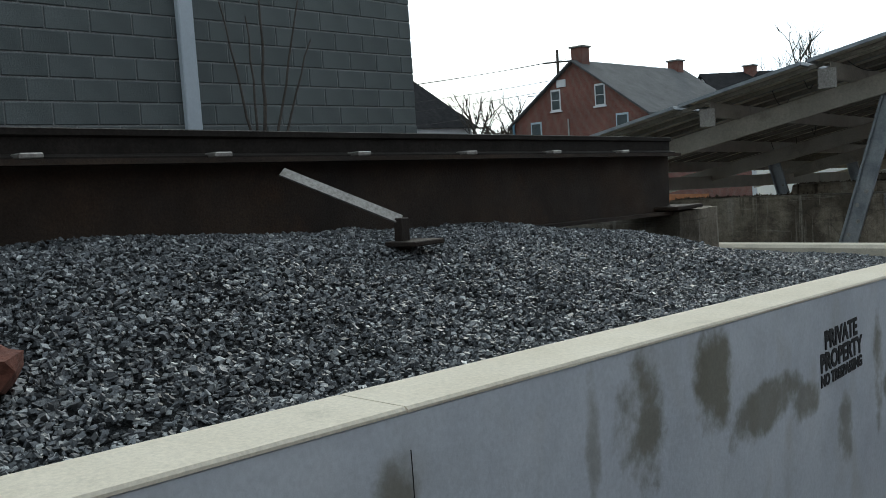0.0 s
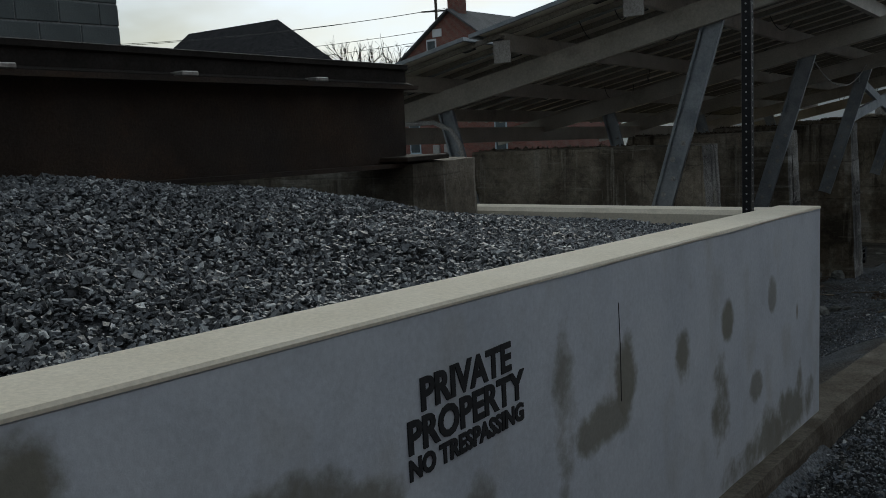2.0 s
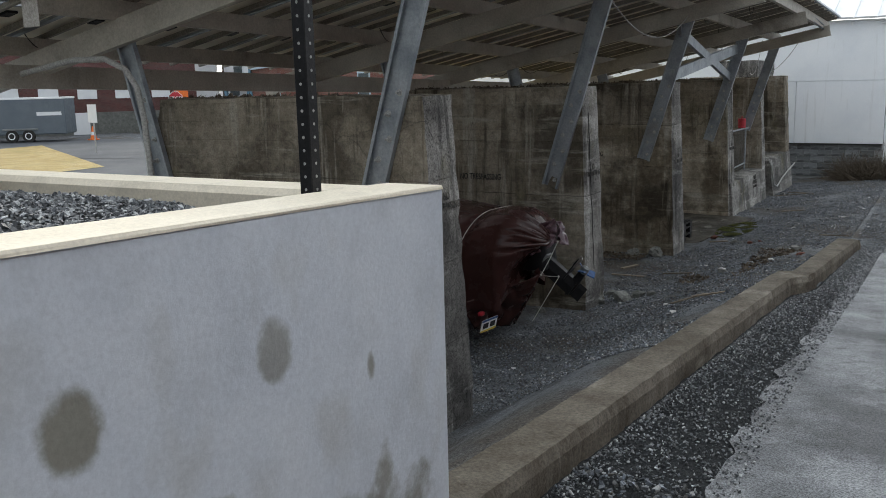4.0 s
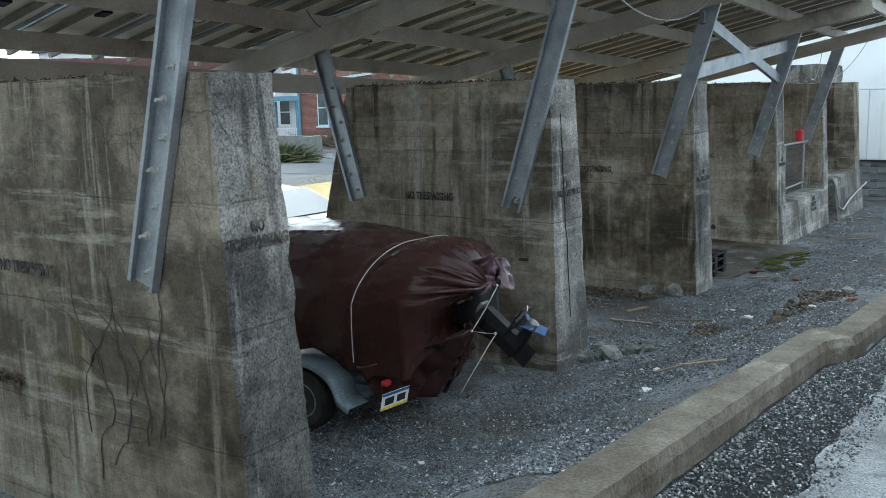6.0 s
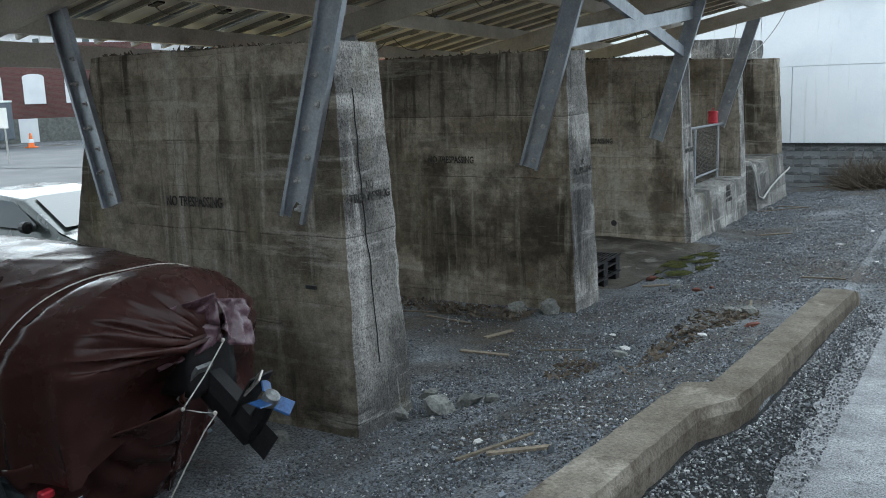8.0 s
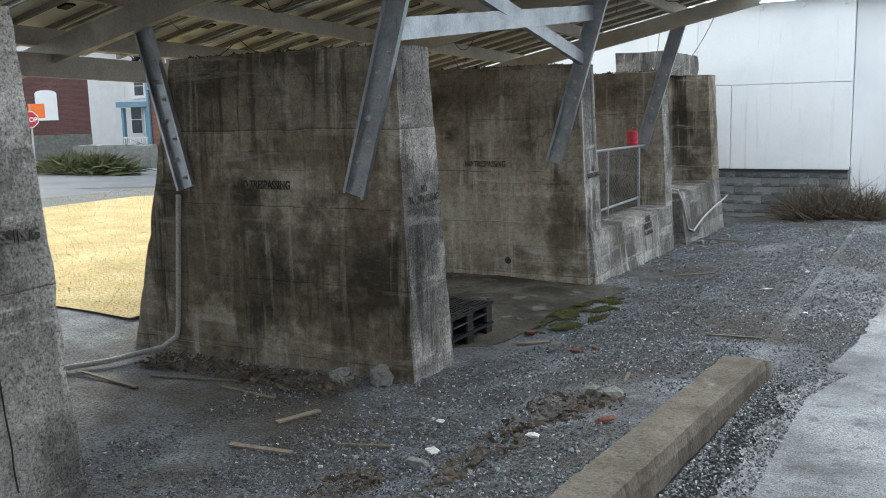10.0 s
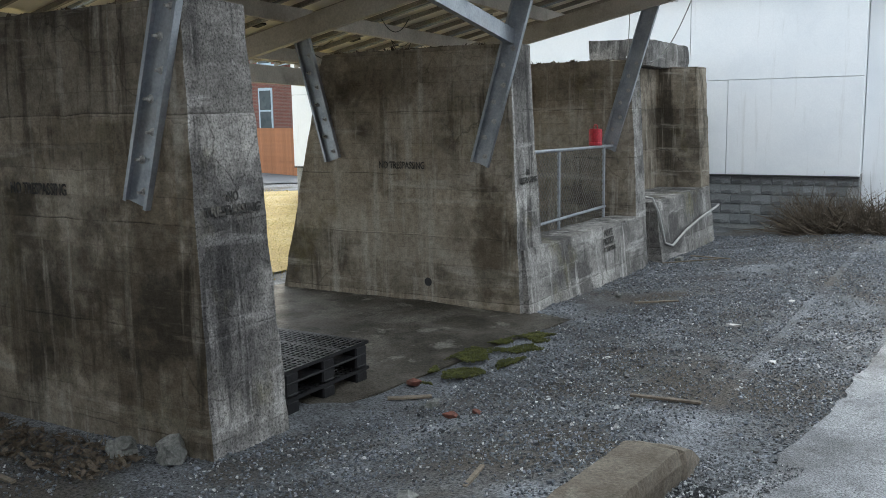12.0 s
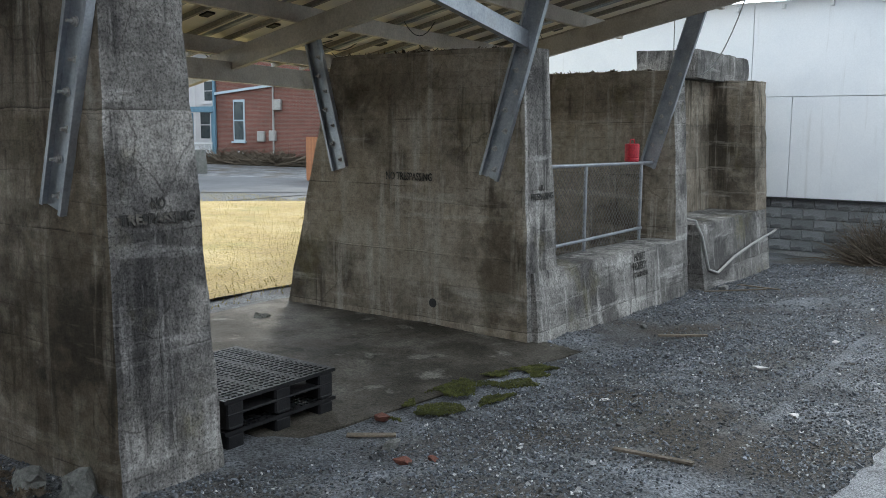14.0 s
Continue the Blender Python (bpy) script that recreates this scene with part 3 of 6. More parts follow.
def rough_block(lo, hi, step, amp, seed, taper=None):
    """A box of fine faces with worn edges and an uneven skin; taper moves a point."""
    bm = bmesh.new()
    lo, hi = Vector(lo), Vector(hi)
    n = [max(1, round((hi[i] - lo[i]) / step)) for i in range(3)]
    grid = {}

    def vert(i, j, k):
        if (i, j, k) not in grid:
            grid[i, j, k] = bm.verts.new((lo.x + (hi.x - lo.x) * i / n[0], lo.y + (hi.y - lo.y) * j / n[1], lo.z + (hi.z - lo.z) * k / n[2]))
        return grid[i, j, k]
    for axis in range(3):
        a, b = [q for q in range(3) if q != axis]
        for side in (0, n[axis]):
            for p in range(n[a]):
                for q in range(n[b]):
                    quad = []
                    for dp, dq in ((0, 0), (1, 0), (1, 1), (0, 1)):
                        c = [0, 0, 0]
                        c[axis], c[a], c[b] = side, p + dp, q + dq
                        quad.append(vert(*c))
                    bm.faces.new(quad)
    mid = (lo + hi) / 2
    for (i, j, k), v in grid.items():
        edge = sum((i in (0, n[0]), j in (0, n[1]), k in (0, n[2])))
        p = v.co.copy()
        d = noise.noise_vector(p * 3.1 + Vector((seed, 0, 0))) * amp + noise.noise_vector(p * 11 + Vector((0, seed, 0))) * amp * 0.5
        v.co += d
        if edge >= 2:
            chip = 0.35 + 1.6 * max(0, noise.noise(p * 5.3 + Vector((seed, 3, 1))))
            v.co += Vector([(mid[q] > p[q]) * 2 - 1 if (i, j, k)[q] in (0, n[q]) else 0 for q in range(3)]) * amp * 1.3 * chip
    if taper:
        for v in bm.verts:
            v.co = taper(v.co)
    return bm


# ---- lie of the land ----
ROAD_Z = [(-30, 3.4), (0, 1.62), (5.9, 1.20), (9.84, 0.86), (13.3, 0.64), (18, 0.32), (22.5, 0.02), (27, -0.06), (36, -0.2), (70, -0.3)]
FOOT_Z = [(10, -0.17), (27, -0.18), (34.5, -0.36), (40, -0.36), (60, -0.2)]
BACK_Z = -0.12


def road_z(y):
    return lerp_at(ROAD_Z, y)


KERB_LEFT = [(9.0, -2.38), (18.0, -2.10), (18.05, -1.93), (22.4, -1.88), (24, -1.88)]
KERB_TOP = [(9.0, 1.14), (9.9, 1.06), (18.02, 0.51), (22.4, 0.20)]


def land(x, y):
    zr, zp = road_z(y), lerp_at(FOOT_Z, y)
    edge = lerp_at(KERB_LEFT, y) + 0.13 if y > 9.5 else -2.1
    if x > edge:
        return zr - 0.02
    zk = zr + (max(0.02, lerp_at(KERB_TOP, y) - 0.05 - zr) if y > 9.5 else 0.14) * (1 - smooth01((y - 21.8) / 2))
    if x > -4.3:
        return zp + (zk - zp) * smooth01((x + 4.3) / (edge + 4.3))
    return zp + (BACK_Z - zp) * smooth01((-8 - x) / 2)


# ---- ground, road, lawn ----
def axis_steps(lo, near_lo, near_hi, hi, fine):
    out = list(np.arange(near_lo, near_hi + 1e-6, fine))
    a, s = near_lo, fine
    while a > lo:
        s *= 1.35
        a -= s
        out.insert(0, max(a, lo))
    a, s = near_hi, fine
    while a < hi:
        s *= 1.35
        a += s
        out.append(min(a, hi))
    return out


def sheet(xs, ys, z_of):
    verts = [(x, y, z_of(x, y)) for y in ys for x in xs]
    k = len(xs)
    faces = [(j * k + i, j * k + i + 1, (j + 1) * k + i + 1, (j + 1) * k + i) for j in range(len(ys) - 1) for i in range(k - 1)]
    return verts, faces


def from_lists(name, verts, faces, material, smooth=True):
    me = bpy.data.meshes.new(name)
    me.from_pydata(verts, [], faces)
    me.materials.append(material)
    if smooth:
        me.shade_smooth()
    return new(name, me)


xs = axis_steps(-1500, -9, 3, 1500, 0.16)
ys = axis_steps(-1500, 9, 38, 1500, 0.2)


def ground_z(x, y):
    z = land(x, y)
    if -9 < x < -2.0 and 9 < y < 38:
        p = Vector((x, y, 0))
        z += 0.035 * noise.noise(p * 0.9) + 0.018 * noise.noise(p * 3.3)
    return z - (0.05 if y > 200 or x > 40 or x < -200 else 0)


ground = from_lists("ground", *sheet(xs, ys, ground_z), M_GROUND)
tagged(ground, "gravel and dirt lot sloping down beside the road", "ground", kind="structure")


def strip(name, line, material, label, category, lift, kind="structure"):
    """line: rows of (left x, left y, right x, right y)."""
    bm = bmesh.new()
    rows = []
    for a, b, c, d in line:
        row = []
        for i in range(9):
            x, y = a + (c - a) * i / 8, b + (d - b) * i / 8
            row.append(bm.verts.new((x, y, land(x, y) + lift)))
        rows.append(row)
    for r0, r1 in zip(rows, rows[1:]):
        for i in range(8):
            bm.faces.new((r0[i], r0[i + 1], r1[i + 1], r1[i]))
    return solo(name, bm, material, label, category, kind=kind, smooth=True)


ROAD_EDGE = [(-30, -1.45), (5, -1.40), (10, -1.28), (13, -1.38), (18, -1.34), (22, -1.34), (22.8, -1.15), (24, -1.0), (27, -0.8), (34, -0.45), (44, -0.1)]
strip("road", [(lerp_at(ROAD_EDGE, y) + 0.10 * noise.noise(Vector((0, y * 1.7, 0))) + 0.05 * noise.noise(Vector((3, y * 5.0, 0))), y, 6.0, y) for y in np.arange(-30, 44, 0.06)], M_ASPHALT,
      "worn grey asphalt lane running downhill", "road", 0.028)
strip("gutter_dirt", [(lerp_at(KERB_LEFT, y) + 0.17, y, -1.0, y) for y in np.arange(-3, 22.5, 0.1)], M_BED, "dark wet dirt along the foot of the kerb", "dirt", 0.012)
# kerb-high lawn behind the piers and the street beyond it
LAWN = []
for x in np.arange(-21.5, -8.2, 0.75):
    far = lerp_at([(-22, 33.5), (-19.2, 36.3), (-8, 46)], x)
    LAWN.append((x, max(22.4, 22.4 + (-14 - x) * 1.1), x, far))
strip("lawn", LAWN, M_LAWN, "dry yellow winter lawn behind the piers", "lawn", 0.03)
strip("verge", [(x, 30.0 + (x + 34) * -0.55 - 2.0, x, 33.0 + (x + 34) * -0.55) for x in np.arange(-44, -28.5, 1.0)], M_LAWN, "strip of dry yellow grass between two lanes", "grass verge", 0.036)
strip("side_lane", [(x, 8.0, x, lerp_at([(-46, 29.4), (-34, 32.9), (-25, 36.1), (-20, 40.2)], x)) for x in np.arange(-46, -19, 1.0)], M_STREET, "pale worn asphalt yard behind the trestle", "lane", 0.020)
STREET = []
for x in np.arange(-130, 20, 2.0):
    near = lerp_at([(-130, 6), (-46, 29.2), (-34, 32.7), (-25, 35.9), (-20, 40), (-8, 46.2), (20, 60)], x)
    STREET.append((x, near, x - 1, near + (14 if x < -33 else 9.5)))
strip("street", STREET, M_STREET, "pale grey side street beyond the lawn", "street", 0.034)


def blades(count, seed, region, lo, hi, w, material, name, label, category):
    rng = np.random.default_rng(seed)
    verts, faces = [], []
    while len(faces) < count:
        x, y = region(rng)
        z = land(x, y) + 0.02
        a, h = rng.uniform(0, 6.28), rng.uniform(lo, hi)
        dx, dy, t = math.cos(a) * w, math.sin(a) * w, rng.uniform(-0.6, 0.6, 2) * h
        k = len(verts)
        verts += [(x - dx, y - dy, z), (x + dx, y + dy, z), (x + t[0], y + t[1], z + h)]
        faces.append((k, k + 1, k + 2))
    ob = from_lists(name, verts, faces, material, False)
    return tagged(ob, label, category, kind="stuff")


blades(26000, 5, lambda r: (r.uniform(-24, -8.3), r.uniform(22.6, 38)), 0.015, 0.045, 0.008, M_BLADES, "grass", "short dry yellow grass blades on the lawn", "grass")

# concrete slab between two piers, with moss along its edge
slab_bm = rough_block((-8.0, 22.9, -0.5), (-4.35, 26.6, -0.11), 0.3, 0.012, 4.0,
                      lambda p: Vector((p.x + (0.45 * (p.y - 22.9) / 3.7 if p.x > -5 else 0), p.y, p.z - 0.05 * max(0, p.x + 5.5))))
solo("slab", slab_bm, M_SLAB, "cracked damp concrete slab between two piers", "slab", kind="structure")


# ---- stones ----
CUBE = np.array([(-1, -1, -1), (1, -1, -1), (1, 1, -1), (-1, 1, -1), (-1, -1, 1), (1, -1, 1), (1, 1, 1), (-1, 1, 1)], float)
CUBE_F = [(0, 3, 2, 1), (4, 5, 6, 7), (0, 1, 5, 4), (1, 2, 6, 5), (2, 3, 7, 6), (3, 0, 4, 7)]


def stones(name, places, sizes, seed, material, label, category):
    rng = np.random.default_rng(seed)
    n = len(places)
    v = CUBE[None] * rng.uniform(0.35, 1.0, (n, 8, 3)) * np.stack([rng.uniform(0.6, 1.3, n), rng.uniform(0.5, 1.0, n), rng.uniform(0.3, 0.7, n)], -1)[:, None]
    q = rng.normal(size=(n, 4)) * (0.35, 0.35, 1.2, 1.2) + (0, 0, 0, 0.2)
    q /= np.linalg.norm(q, axis=1, keepdims=True)
    x, y, z, w = q.T
    rot = np.stack([1 - 2 * (y * y + z * z), 2 * (x * y - z * w), 2 * (x * z + y * w), 2 * (x * y + z * w), 1 - 2 * (x * x + z * z), 2 * (y * z - x * w),
                    2 * (x * z - y * w), 2 * (y * z + x * w), 1 - 2 * (x * x + y * y)], -1).reshape(n, 3, 3)
    v = np.einsum("nij,nkj->nki", rot, v) * np.asarray(sizes)[:, None, None] + np.asarray(places)[:, None]
    faces = (np.array(CUBE_F)[None] + 8 * np.arange(n)[:, None, None]).reshape(-1, 4)
    ob = from_lists(name, v.reshape(-1, 3).tolist(), faces.tolist(), material, False)
    return tagged(ob, label, category, kind="stuff")


WALL_X, WALL_IN, WALL_END = -2.155, -2.43, 9.84


def wall_top(y):
    return 2.48 + 0.038 * (WALL_END - y)


def bed_z(x, y):
    inner = wall_top(y) - 0.07 - 0.06 * smooth01((y - 7) / 2.5)
    crest = lerp_at([(-2, 3.28), (3, 3.14), (6, 2.96), (7.0, 2.84), (7.8, 2.70), (8.6, 2.53), (9.5, 2.40)], y)
    t = (WALL_IN - x) / 2.0
    z = inner + (crest - inner) * smooth01(t * 0.9) if t < 1.11 else crest
    p = Vector((x, y, 0))
    z += 0.05 * noise.noise(p * 1.1 + Vector((4, 0, 0))) * min(1, max(0, t * 3)) + 0.02 * noise.noise(p * 4)
    return z


bv, bf = sheet(list(np.arange(-8.4, WALL_IN + 0.06, 0.09)), list(np.arange(-4, WALL_END - 0.2, 0.12)), lambda x, y: bed_z(x, y) - 0.012)
tagged(from_lists("gravel_bed", bv, bf, M_BED), "dark fines under the ballast behind the retaining wall", "gravel bed", kind="structure")
rng = np.random.default_rng(11)
pl, sz = [], []
for _ in range(68000):
    x, y = rng.uniform(-4.95, WALL_IN - 0.01), rng.uniform(0.9, 9.56)
    s = rng.uniform(0.007, 0.0155) * (1.4 if rng.random() < 0.10 else 1)
    pl.append((x, y, bed_z(x, y) + rng.uniform(-0.3, 0.5) * s)), sz.append(s)
stones("ballast", pl, sz, 3, M_STONES, "dark grey crushed stone heaped behind the retaining wall", "crushed stone")
pl, sz = [], []
while len(pl) < 108000:
    x, y = rng.uniform(-5.7, -0.9), 13.5 + 21.5 * rng.random() ** 1.2
    if x > lerp_at(ROAD_EDGE, y) + 0.7 * rng.random() ** 2.5 or (y > 22.3 and y < 26.5 and x < lerp_at([(22.3, -4.1), (23.0, -3.9), (24.4, -3.75), (26.5, -3.95)], y) + rng.uniform(-0.25, 0.12)) or (y < 22.5 and lerp_at(KERB_LEFT, y) + 0.03 < x < lerp_at(KERB_LEFT, y) + 0.42):
        continue
    patch = noise.noise(Vector((x * 0.9, y * 0.55, 7))) - (0.28 * math.exp(-((x + 2.55) / 0.4) ** 2) if y < 22 else 0) - (0.30 if x < -4.7 else 0)
    if rng.random() > 0.70 + 1.3 * patch:
        continue
    s = rng.uniform(0.006, 0.013) * (1.9 if rng.random() < 0.03 else 1)
    pl.append((x, y, ground_z(x, y) + rng.uniform(0.1, 0.6) * s)), sz.append(s)
for _ in range(5000):
    y = rng.uniform(-1, 11)
    x = rng.uniform(-2.0, -1.30)
    s = rng.uniform(0.008, 0.02)
    pl.append((x, y, road_z(y) + 0.1 * s + 0.03 * (x < -1.4))), sz.append(s)
wet, wsz = [], []
for _ in range(16000):
    y = rng.uniform(7.5, 22.9)
    a = lerp_at([(7.5, -2.0), (9.9, -2.04), (17.2, -1.82), (17.95, -1.62), (23.6, -1.52)], y)
    x = a + (lerp_at(ROAD_EDGE, y) + 0.16 - a) * rng.random() ** 1.5
    q = rng.uniform(0.005, 0.012)
    wet.append((x, y, road_z(y) - 0.004 + 0.3 * q + 0.016 * (x > lerp_at(ROAD_EDGE, y)))), wsz.append(q)
stones("kerbside_gravel", wet, wsz, 19, M_STONES, "dark wet gravel washed along the foot of the kerb", "gravel")
stones("loose_gravel", pl, sz, 9, M_CHIPS, "loose blue-grey gravel chips over dirt", "gravel")
# clumped moss
rng = np.random.default_rng(21)
pl, sz = [], []
for _ in range(9000):
    t = rng.random()
    y = 23.75 + 2.0 * t
    x = -4.02 + 0.20 * t + rng.uniform(-0.26, 0.22) * (0.35 + math.sin(t * 3.0))
    if noise.noise(Vector((x * 4, y * 4, 1))) < -0.05:
        continue
    pl.append((x, y, max(land(x, y), -0.16) + 0.005 + rng.uniform(0, 0.014))), sz.append(rng.uniform(0.005, 0.013))
stones("moss", pl, sz, 5, M_MOSS, "green-yellow moss along the slab's edge", "moss")

# ---- retaining wall ----
wall = thing("retaining_wall", (WALL_X, WALL_END, 0), "white stuccoed concrete retaining wall with damp brown stains", "retaining wall", kind="structure")


def wall_prism(y0, y1, top_drop, x0, x1, bottom):
    bm = bmesh.new()
    n = max(2, round((y1 - y0) / 0.25))
    rows = []
    for i in range(n + 1):
        y = y0 + (y1 - y0) * i / n
        t = wall_top(y) - top_drop
        bottom_z = t - 0.016 if bottom is None else bottom
        w = 0.006 * noise.noise(Vector((0, y * 1.3, 2)))
        rows.append([bm.verts.new(p) for p in ((x1, y, bottom_z), (x1 + w, y, t - 0.008), (x1 - 0.008, y, t), (x0 + 0.012, y, t), (x0, y, t - 0.012), (x0, y, bottom_z))])
    for r0, r1 in zip(rows, rows[1:]):
        for i in range(5):
            bm.faces.new((r0[i], r0[i + 1], r1[i + 1], r1[i]))
    bm.faces.new(rows[0][::-1]), bm.faces.new(rows[-1])
    return bm


part("wall_face", wall_prism(-4.0, WALL_END, 0.012, WALL_IN, WALL_X, -0.3), M_STUCCO, wall)
part("cap", wall_prism(-4.0, 2.55, 0.0, WALL_IN - 0.006, WALL_X + 0.004, None), M_CAP, wall, "smooth cream render cap")
part("cap", wall_prism(2.556, WALL_END + 0.003, 0.0, WALL_IN - 0.006, WALL_X + 0.004, None), M_CAP, wall, "smooth cream render cap")
part("cross_wall", box((-5.7, WALL_END - 0.27, -0.3), (WALL_X - 0.02, WALL_END - 0.006, wall_top(WALL_END) - 0.01), 0.03), M_CAP, wall, "low return wall closing the gravel bed")
RX = Matrix(((0, 0, 1, 0), (1, 0, 0, 0), (0, 1, 0, 0), (0, 0, 0, 1)))   # writing on a face that looks along +x
for text, z, size, wide, ln in (("PRIVATE", 2.358, 0.128, 0.47, 0.0045), ("PROPERTY", 2.250, 0.128, 0.61, 0.0045), ("NO TRESPASSING", 2.175, 0.080, 0.60, 0.0035)):
    writing(text, size, Matrix.Translation((WALL_X + 0.003, 5.715, z)) @ RX, wall, M_INKDARK, bold=ln, width=wide)
# hairline joints down the face
for y, low, high in ((2.56, 1.2, 2.68), (6.75, 2.02, 2.46)):
    part("joint", tube([(WALL_X + 0.001, y + 0.012 * noise.noise(Vector((0, z * 3, y))), z) for z in np.arange(low, high, 0.08)], 0.0016, 5), M_INKDARK, wall, "dark shrinkage crack")

post = thing("sign_post", (-2.50, 9.42, 2.40), "black perforated square steel sign post behind the wall", "post")
part("tube", box((-2.53, 9.39, 2.30), (-2.47, 9.45, 4.7), 0.004), M_BLACK, post)
for z in np.arange(2.45, 4.65, 0.05):
    part("hole", lathe((-2.47, 9.42, z), (1, 0, 0), [(0.006, 0), (0.006, 0.0015)], 8), M_PVC, post)
    part("hole", lathe((-2.50, 9.39, z), (0, -1, 0), [(0.006, 0), (0.006, 0.0015)], 8), M_PVC, post)


# ---- kerb ----
def kerb(y0, y1, lefts, rights, tops, seed):
    def shape(p):
        left, right, top = lerp_at(lefts, p.y), lerp_at(rights, p.y), lerp_at(tops, p.y)
        x = left + (right - left) * p.x
        z = top - 0.6 + 0.6 * p.z if p.z < 0.5 else top + (p.z - 1)
        if p.x > 0.8 and p.z > 0.75:
            chip = max(0, noise.noise(Vector((seed, p.y * 3.1, 0)))) + 0.6 * max(0, noise.noise(Vector((seed, p.y * 11, 4))))
            x -= 0.012 + 0.028 * chip
            z -= 0.022 * chip
        return Vector((x + 0.007 * noise.noise(Vector((p.z * 9, p.y * 9, seed))), p.y, z + 0.005 * noise.noise(Vector((p.x * 5, p.y * 6, seed)))))
    bm = bmesh.new()
    n = round((y1 - y0) / 0.05)
    prof = [(0, 0), (0, 0.97), (0.06, 1), (0.35, 1.0), (0.65, 1.0), (0.93, 1), (1.0, 0.93), (1.0, 0.8), (1.03, 0.7), (1.02, 0)]
    rows = []
    for i in range(n + 1):
        y = y0 + (y1 - y0) * i / n
        rows.append([bm.verts.new(shape(Vector((a, y, b)))) for a, b in prof])
    for ra, rb in zip(rows, rows[1:]):
        for i in range(len(prof) - 1):
            bm.faces.new((ra[i], ra[i + 1], rb[i + 1], rb[i]))
    bm.faces.new(rows[0][::-1]), bm.faces.new(rows[-1])
    return bm


KERBS = thing("kerb", (-2.0, 10, 0.9), "old chipped concrete kerb in two misaligned lengths", "kerb", kind="structure")
part("kerb_length", kerb(-3.0, 9.9, [(0, -2.3)], [(0, -2.03)], [(-3.0, 1.92), (9.9, 1.06)], 1.3), M_KERB, KERBS)
part("kerb_length", kerb(9.9, 22.4, [(9.9, -2.38), (17.97, -2.11), (18.03, -1.94), (22.4, -1.88)], [(9.9, -2.05), (17.4, -1.83), (17.8, -1.66), (22.4, -1.52)], KERB_TOP, 4.7), M_KERB, KERBS)
part("broken_end", rough_block((-1.89, 22.38, -0.1), (-1.52, 22.85, 0.195), 0.07, 0.02, 8, lambda p: Vector((p.x, p.y, p.z - 0.22 * max(0, (p.y - 22.45) / 0.4) ** 1.5))), M_KERB, KERBS)

# ---- piers ----
PIERS = [(12.98, 0.50), (17.62, 0.56), (21.74, 0.57), (26.43, 0.50), (30.42, 0.40)]
PIER_FRONT = [(-4.12, -3.96), (-4.51, -4.41), (-4.49, -4.37), (-4.58, -4.44), (-4.62, -4.45)]   # x at the top and at the foot
PIER_SPREAD = [0.06, 0.20, 0.20, 0.18, 0.06]   # how much thicker the foot is
TOP_Z = 2.79


def pier_x(k, z):
    f = min(1, max(0, (z + 0.3) / 3.09))
    return PIER_FRONT[k][1] + (PIER_FRONT[k][0] - PIER_FRONT[k][1]) * f


def pier_at(k, y, thick, seed):
    e = thing("pier", (-6, y, -0.2), "weathered board-marked concrete pier with a battered end", "pier", "piers of the trestle", "structure")

    def shape(p):
        f = min(1, max(0, (p.z + 0.3) / 3.09))
        x = p.x + (pier_x(k, p.z) + 4.6 if p.x > -6 else -0.78 * (1 - f))
        return Vector((x, p.y + (PIER_SPREAD[k] * 0.75 if p.y > y + thick / 2 else -PIER_SPREAD[k] * 0.25) * (1 - f), p.z))
    bm = rough_block((-7.12, y, -0.5), (-4.6, y + thick, TOP_Z), 0.11, 0.010, seed, shape)
    bm.normal_update()
    for f in bm.faces:
        f.material_index = 1 if f.normal.x > 0.7 else 0
    part("body", bm, [M_PIER, M_PIERFRONT], e)
    return e


RY = Matrix(((1, 0, 0, 0), (0, 0, -1, 0), (0, 1, 0, 0), (0, 0, 0, 1)))   # writing on a face that looks along -y
piers = []
for k, (y, thick) in enumerate(PIERS):
    e = pier_at(k, y, thick, 2.3 * k + 1)
    piers.append(e)
    tz = (1.58, 1.59, 1.57, 1.47, 1.5)[k]
    foot = PIER_SPREAD[k] * 0.25 * (1 - (tz + 0.3) / 3.09)
    if k < 4:
        writing("NO TRESPASSING", 0.115, Matrix.Translation((-5.98, y - foot - 0.012, tz - 0.04)) @ RY, e, M_INK, narrow=0.70, bold=0.002)
        fz = (1.82, 1.62, 1.42, 1.28)[k]
        mid = y + thick / 2 + PIER_SPREAD[k] * 0.25 * (1 - (fz + 0.3) / 3.09)
        lean = Matrix.Translation((pier_x(k, fz) + 0.016, mid, fz)) @ pose(0, 0, 0, 0, -2, 0) @ RX
        writing("NO", 0.09, lean @ Matrix.Translation((0, 0.085, 0)), e, M_INK, narrow=0.7, bold=0.002)
        writing("TRESPASSING", 0.085, lean, e, M_INK, bold=0.003, width=thick * 0.92)
part("slot", box((-4.86, 17.575, 0.965), (-4.76, 17.62, 0.995), 0.004), M_DARK, piers[1], "small dark slot in the concrete")
part("hole", lathe((-5.64, 26.40, 0.118), (0, -1, 0), [(0.05, -0.05), (0.05, 0.008), (0.04, 0.010)], 14), M_DARK, piers[3], "round drain hole")
# long open crack down the end of one pier
part("crack", tube([(pier_x(1, z) + 0.008, 17.80 + 0.10 * (2.4 - z) / 2.4 + 0.05 * noise.noise(Vector((0, 0, z * 4))), z) for z in np.arange(0.35, 2.5, 0.07)], 0.0045, 6), M_INKDARK, piers[1], "open crack")


